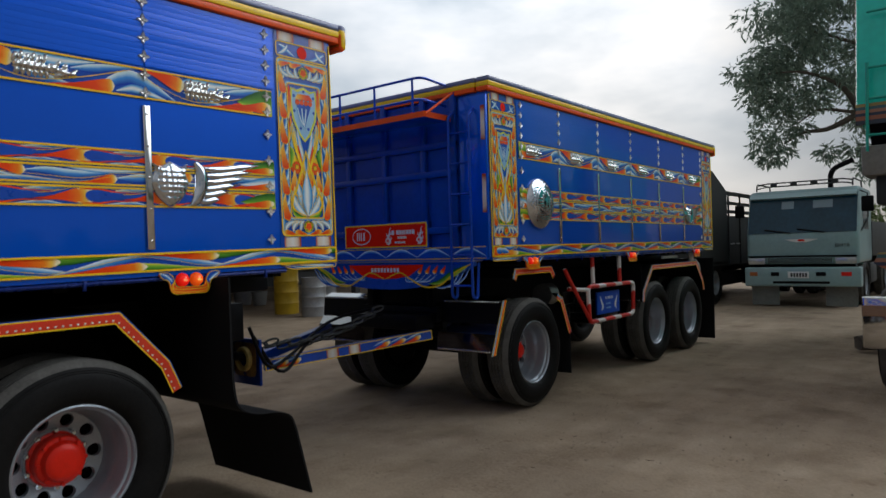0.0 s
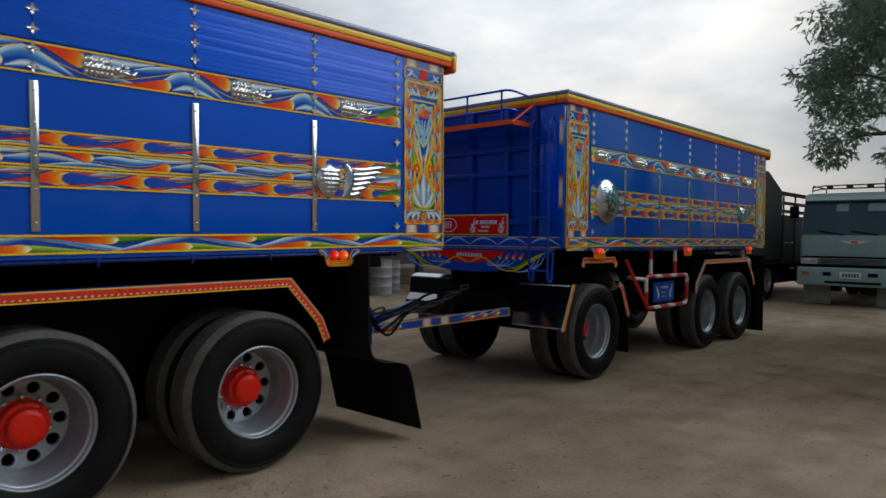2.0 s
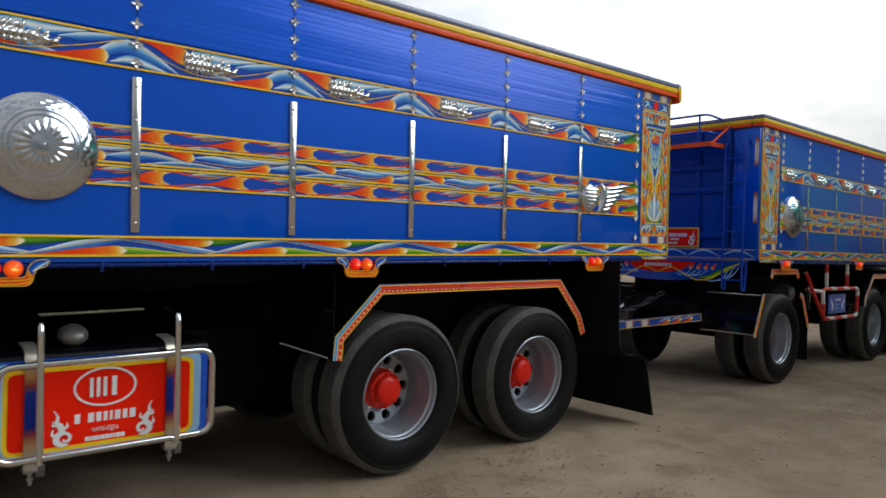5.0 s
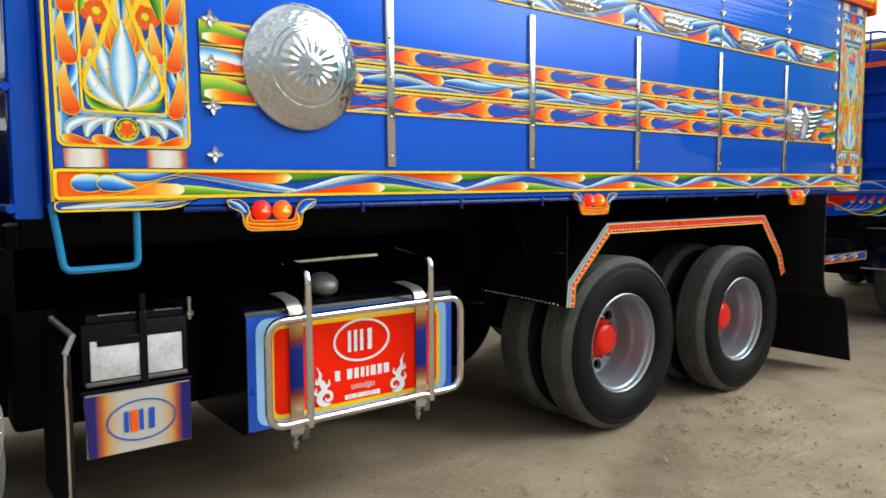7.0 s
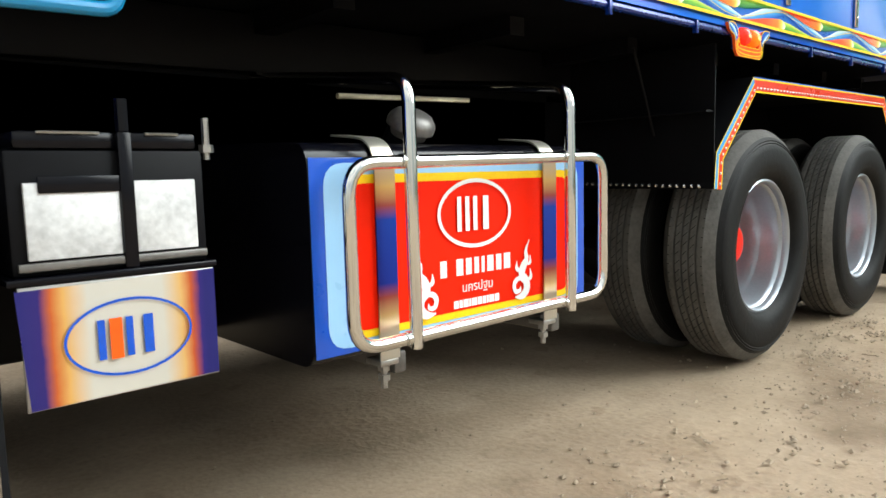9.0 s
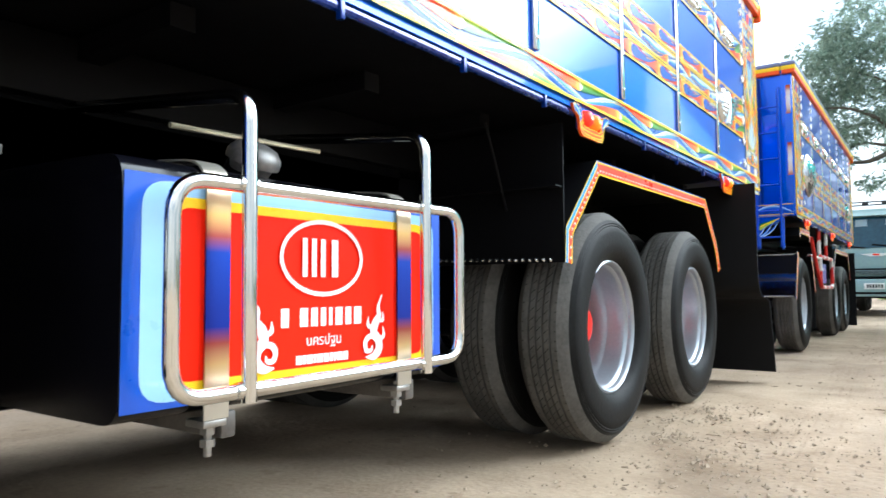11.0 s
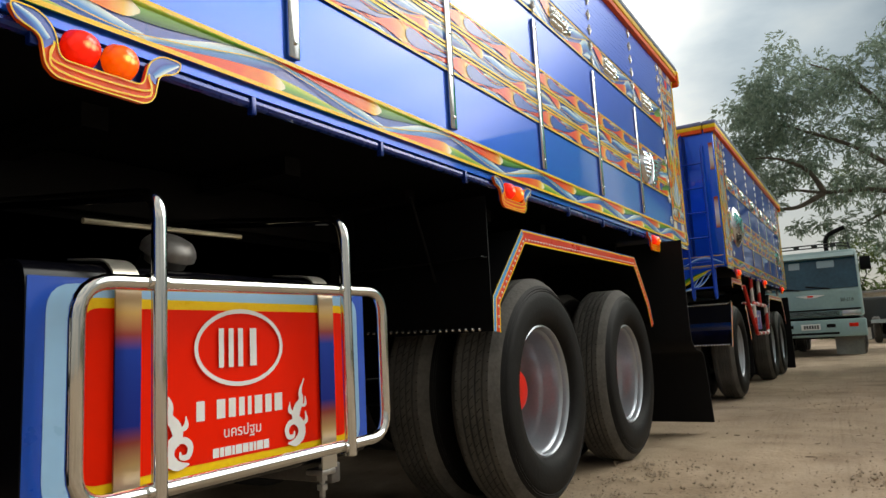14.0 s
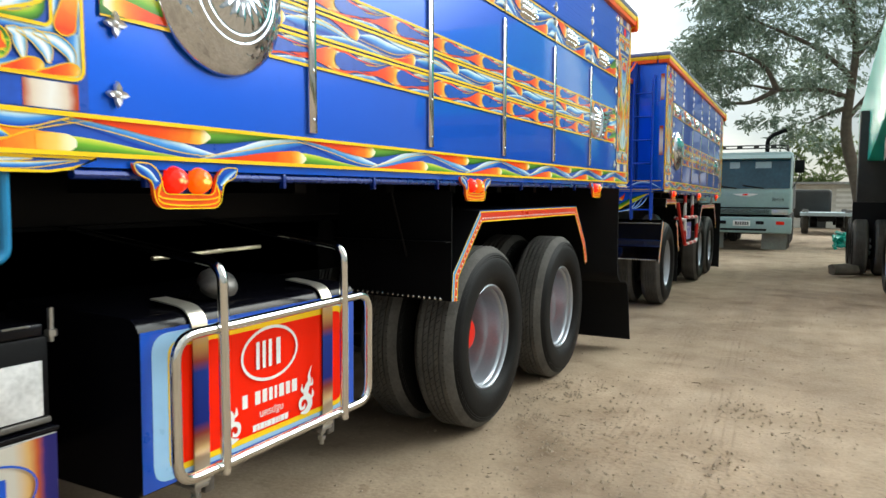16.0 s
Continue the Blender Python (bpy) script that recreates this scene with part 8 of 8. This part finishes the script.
# ---- the tree ----
def leaf_material(name, col):
    m, nt, b = material(name)
    g = nt.nodes.new("ShaderNodeNewGeometry")
    r = nt.nodes.new("ShaderNodeValToRGB")
    r.color_ramp.elements[0].color = (col[0] * 0.75, col[1] * 0.8, col[2] * 0.72, 1)
    r.color_ramp.elements[1].color = (col[0] * 1.5, col[1] * 1.4, col[2] * 1.3, 1)
    nt.links.new(g.outputs["Random Per Island"], r.inputs[0])
    nt.links.new(r.outputs[0], b.inputs["Base Color"])
    b.inputs["Roughness"].default_value = 0.55
    tr = nt.nodes.new("ShaderNodeBsdfTranslucent")
    nt.links.new(r.outputs[0], tr.inputs["Color"])
    mx = nt.nodes.new("ShaderNodeMixShader")
    mx.inputs[0].default_value = 0.58
    out = nt.nodes["Material Output"]
    nt.links.new(b.outputs[0], mx.inputs[1])
    nt.links.new(tr.outputs[0], mx.inputs[2])
    nt.links.new(mx.outputs[0], out.inputs["Surface"])
    return m


M_leaf = leaf_material("dull_green_leaves", (0.20, 0.27, 0.235))
M_hedge = leaf_material("hedge_leaves", (0.10, 0.14, 0.055))


def leaf_cloud(clumps, per, size, seed, droop=0.6):
    """Small pointed leaves in sprays round the clump centres (x, y, z, radius)."""
    rng = random.Random(seed)
    verts, faces = [], []
    for cx, cy, cz, cr in clumps:
        for _ in range(per):
            v = Vector((rng.gauss(0, 1), rng.gauss(0, 1), rng.gauss(0, 0.8)))
            v = v.normalized() * cr * rng.random() ** 0.45
            base = Vector((cx, cy, cz)) + v
            out = (v.normalized() + Vector((rng.uniform(-1, 1), rng.uniform(-1, 1), rng.uniform(-0.4, 0.4) - droop))).normalized()
            for k in range(5):
                d = (out + Vector((rng.uniform(-.8, .8), rng.uniform(-.8, .8), rng.uniform(-.8, .5)))).normalized()
                p = base + out * (0.05 * k)
                ln = size * rng.uniform(0.7, 1.25)
                s = d.cross(Vector((rng.uniform(-1, 1), rng.uniform(-1, 1), rng.uniform(-1, 1)))).normalized() * ln * 0.17
                b = len(verts)
                verts += [p, p + d * ln * 0.45 + s, p + d * ln, p + d * ln * 0.45 - s]
                faces.append((b, b + 1, b + 2, b + 3))
    me = bpy.data.meshes.new("crown")
    me.from_pydata([tuple(v) for v in verts], [], faces)
    return me


def build_tree():
    t = thing("tree", "tall leaning tree with drooping dull green foliage and grey bark", "tree", Matrix.Translation((0, 0, 0)))
    X = 27.0
    trunk = [(X, -3.35, -0.05), (X, -3.20, 0.9), (X, -2.98, 2.0), (X, -2.62, 3.4), (X, -2.58, 4.3), (X, -2.68, 5.4), (X, -2.75, 6.6), (X + 0.2, -2.6, 8.0), (X + 0.3, -2.9, 9.6)]
    bm = tube(bmesh.new(), [Vector(p) for p in smooth_path(trunk, 30)], [0.30 - 0.24 * (i / 30) ** 0.8 for i in range(31)], 12)
    tr = part("trunk", bm, M_bark, t, "leaning grey-brown trunk", sharp=2)
    limbs = [[(X, -2.62, 4.9), (X - 0.2, -1.7, 5.2), (X - 0.4, -0.4, 5.25), (X - 0.6, 0.6, 5.45), (X - 0.8, 1.2, 5.1)],
             [(X - 0.4, -0.4, 5.25), (X - 0.6, 0.4, 4.85), (X - 0.7, 1.1, 4.8), (X - 0.8, 1.6, 4.5)],
             [(X, -2.7, 5.6), (X - 0.5, -1.5, 6.6), (X - 0.9, 0.0, 7.4), (X - 1.2, 1.1, 7.9)],
             [(X, -2.7, 6.2), (X - 0.2, -3.6, 7.2), (X - 0.4, -4.8, 8.0)],
             [(X, -2.6, 4.2), (X + 0.1, -3.4, 5.2), (X + 0.1, -4.5, 5.8)],
             [(X + 0.2, -2.6, 7.8), (X - 0.4, -1.6, 9.0), (X - 0.6, -0.4, 9.8)],
             [(X - 0.4, -0.4, 5.25), (X - 0.9, 0.0, 6.0), (X - 1.3, 0.9, 6.5), (X - 1.5, 2.0, 6.6)],
             [(X, -2.65, 4.6), (X - 0.2, -2.0, 4.35), (X - 0.4, -1.3, 4.0)]]
    for lb in limbs:
        n = 14
        part("limb", tube(bmesh.new(), [Vector(p) for p in smooth_path(lb, n)], [0.10 - 0.085 * i / n for i in range(n + 1)], 8), M_bark, t, sharp=2)
    rng = random.Random(21)
    clumps = []
    for _ in range(225):
        y = rng.uniform(-7.5, 3.8)
        top = 10.6 - 0.045 * (y + 2.0) ** 2
        low = 5.4 + 0.35 * math.sin(y * 1.3) + (0.2 if y > 1.5 else 0)
        z = low + (top - low) * rng.random() ** 1.1
        if y > 2.6 and z > 8.6 - 0.9 * (y - 2.6):
            continue
        clumps.append((X + rng.uniform(-2.2, 1.8), min(y, 1 + (y - 1) * 0.55), z, rng.uniform(0.32, 0.66)))
    # hanging sprays
    for y, z, r in ((2.1, 4.3, 0.35), (2.3, 4.7, 0.4), (1.8, 5.1, 0.45), (1.2, 5.0, 0.3), (-0.8, 4.1, 0.4), (-1.2, 3.7, 0.4), (-1.6, 4.2, 0.4), (-0.6, 3.6, 0.28), (-1.9, 3.4, 0.28), (-0.2, 4.3, 0.25), (2.8, 6.3, 0.45), (2.9, 5.6, 0.35), (3.4, 6.2, 0.45), (3.6, 6.9, 0.5), (3.2, 5.0, 0.4), (3.0, 4.5, 0.35), (2.7, 4.1, 0.3), (2.4, 7.4, 0.5), (-2.0, 4.6, 0.35), (-3.3, 4.4, 0.4), (-3.8, 4.0, 0.4), (0.5, 4.2, 0.22), (2.5, 6.8, 0.5), (1.9, 6.0, 0.5)):
        clumps.append((X - 0.6 + rng.uniform(-0.4, 0.4), min(y, 1 + (y - 1) * 0.62), z, r))
    me = leaf_cloud(clumps, 48, 0.165, 5)
    me.materials.append(M_leaf)
    put("crown", me, t, label="loose drooping foliage with gaps")


build_tree()


def bush(name, label, x, y, z, clumps, size, mat, kind=""):
    rng = random.Random(int(x * 7 + y * 3))
    cl = [(rng.gauss(0, 1) * clumps[1], rng.gauss(0, 1) * clumps[2], abs(rng.gauss(0.5, 0.4)) * clumps[3], clumps[4] * rng.uniform(0.6, 1.2)) for _ in range(clumps[0])]
    me = leaf_cloud(cl, 40, size, clumps[0], 0.1)
    me.materials.append(mat)
    ob = tagged(new(name, me), label, "bush", kind=kind)
    ob.matrix_basis = Matrix.Translation((x, y, z))


bush("bush", "rounded green shrub behind the yard", 48, -1.6, 0.0, (32, 1.2, 1.9, 4.6, 0.9), 0.36, M_hedge)


# ---- distance: hedge line, sheds, low white building ----
def far_hedge():
    rng = random.Random(9)
    cl = []
    for i in range(260):
        a = rng.uniform(-1.2, 1.5)
        d = rng.uniform(68, 80)
        cl.append((d * math.cos(a), d * math.sin(a) - 4, rng.random() * 3.0, rng.uniform(1.0, 1.9)))
    me = leaf_cloud(cl, 34, 0.8, 4, 0.0)
    me.materials.append(M_hedge)
    tagged(new("hedge_line", me), "low green line of trees and scrub along the horizon", "trees", kind="stuff")


far_hedge()


def low_building():
    t = thing("white_shed", "low weathered white shed with louvred front beyond the yard", "building")
    x, y0, y1 = 41, -5.2, -0.8
    part("wall", boxed(x, x + 5, y0, y1, 0, 2.3), M_whitewash, t)
    part("roof", boxed(x - 0.4, x + 5.4, y0 - 0.3, y1 + 0.3, 2.301, 2.42), M_galv, t)
    for i in range(6):
        part("louvre", boxed(x - 0.06, x - 0.002, y0 + 0.4, y0 + 2.4, 0.6 + 0.27 * i, 0.74 + 0.27 * i), M_white, t)
    part("door", boxed(x - 0.03, x - 0.002, y1 - 1.6, y1 - 0.4, 0.02, 2.0), M_dark_steel, t)


low_building()


def flat_lorry():
    t = thing("flat_lorry", "small flatbed lorry with pale deck parked by the shed", "truck")
    part("deck", boxed(32, 36.4, -3.3, -1.25, 0.78, 0.92), M_ltblue_dull, t, "pale blue flat deck")
    part("cab", boxed(36.5, 37.9, -2.5, -0.9, 0.6, 1.95, 0.15, 3), M_dark_steel, t)
    part("frame_rail", boxed(32.2, 37.5, -2.5, -1.9, 0.55, 0.779), M_black, t)
    for x in (33.2, 37.2):
        for y, s in ((-1.3, -1), (-3.2, 1)):
            add_wheel(t, x, y, s, False, ME_HUB_LOW, nuts=False)


M_ltblue_dull = surface("pale_blue_deck", (0.40, 0.50, 0.56), 0.5, amount=0.15)


def yard_clutter():
    rng = random.Random(4)
    # log and green netting by the tree
    b = bmesh.new()
    tube(b, [Vector((0, 0, 0.16)), Vector((0.25, -0.35, 0.17)), Vector((0.35, -0.6, 0.15))], [0.14, 0.16, 0.12], 10)
    for v in b.verts:
        v.co += Vector((rng.uniform(-.02, .02), rng.uniform(-.02, .02), rng.uniform(-.01, .02)))
    tagged(part("log", b, M_bark, m=Matrix.Translation((13.75, -1.95, 0)) @ Matrix.Scale(0.7, 4)), "short weathered log lying on the dirt", "log")
    b = bmesh.new()
    for i in range(12):
        a = [Vector((rng.uniform(-.4, .4), rng.uniform(-.4, .4), 0.02 + rng.random() * 0.5)) for _ in range(3)]
        tube(b, a, 0.05, 6)
    tagged(part("netting_heap", b, M_teal_tube, m=Matrix.Translation((22.5, -2.6, 0))), "heap of green netting on the ground", "netting")
    # drums behind the coupling
    for x, y, r, h, mat, nm, lb, cat in ((14.4, 11.0, 0.31, 1.12, M_drum, "yellow_drum", "yellow steel drum with rolled ribs", "drum"), (14.25, 9.75, 0.30, 0.95, M_galv, "grey_drum", "grey galvanised drum standing on dirt", "drum"), (15.4, 10.6, 0.27, 0.88, M_galv, "grey_drum", "grey galvanised drum standing on dirt", "drum")):
        b = bmesh.new()
        prof = [(0, 0), (r, 0)]
        n = 3
        for i in range(n):
            z = h * (i + 1) / (n + 1)
            prof += [(r, z - 0.03), (r + 0.015, z), (r, z + 0.03)]
        prof += [(r, h - 0.02), (r + 0.01, h), (r - 0.01, h), (r - 0.02, h - 0.02), (0, h - 0.02)]
        lathe(b, prof, 28)
        tagged(part(nm, b, mat, m=Matrix.Translation((x, y, 0)) @ UPRIGHT @ Matrix.Rotation(math.pi, 4, "X") @ Matrix.Diagonal((1, -1, 1, 1))), lb, cat)
    for x, y, s in ((15.9, 15.0, 0.30), (16.0, 14.3, 0.24), (15.7, 15.9, 0.34)):
        tagged(part("paint_pail", lathe(bmesh.new(), [(0, 0), (s * 0.8, 0), (s, s * 1.6), (s + 0.02, s * 1.6), (s + 0.02, s * 1.75), (s - 0.03, s * 1.75), (0, s * 1.5)], 20), M_galv, m=Matrix.Translation((x, y, 0)) @ Matrix.Rotation(math.pi / 2, 4, "X")), "open grey pail on the workshop floor", "pail")


def workshop():
    t = thing("workshop_shed", "open dark workshop shed behind the trucks, with an unseen roof for shade", "building")
    x0, x1, y0, y1 = -4, 30, 9.4, 24
    part("back_wall", boxed(x0, x1, y1, y1 + 0.12, 0, 3.4), M_dark_steel, t)
    # roof is out of view, carried forward to shade the floor and drums
    part("roof", prism(bmesh.new(), [(y0 - 0.5, 3.0), (y1 + 0.4, 3.8), (y1 + 0.4, 3.86), (y0 - 0.5, 3.06)], x0 - 0.3, x1 + 0.3, axes="yz"), M_galv, t)
    for i in range(8):
        x = x0 + 0.1 + (x1 - x0 - 0.2) * i / 7
        part("post", boxed(x - 0.08, x + 0.08, y0, y0 + 0.16, 0, 3.04), M_dark_steel, t)
    part("bench", boxed(10, 26, 20.0, 20.9, 0.75, 0.82), M_dark_steel, t)
    part("side_wall", boxed(x0, x0 + 0.1, y0, y1, 0, 3.1), M_dark_steel, t)


flat_lorry()
yard_clutter()
workshop()
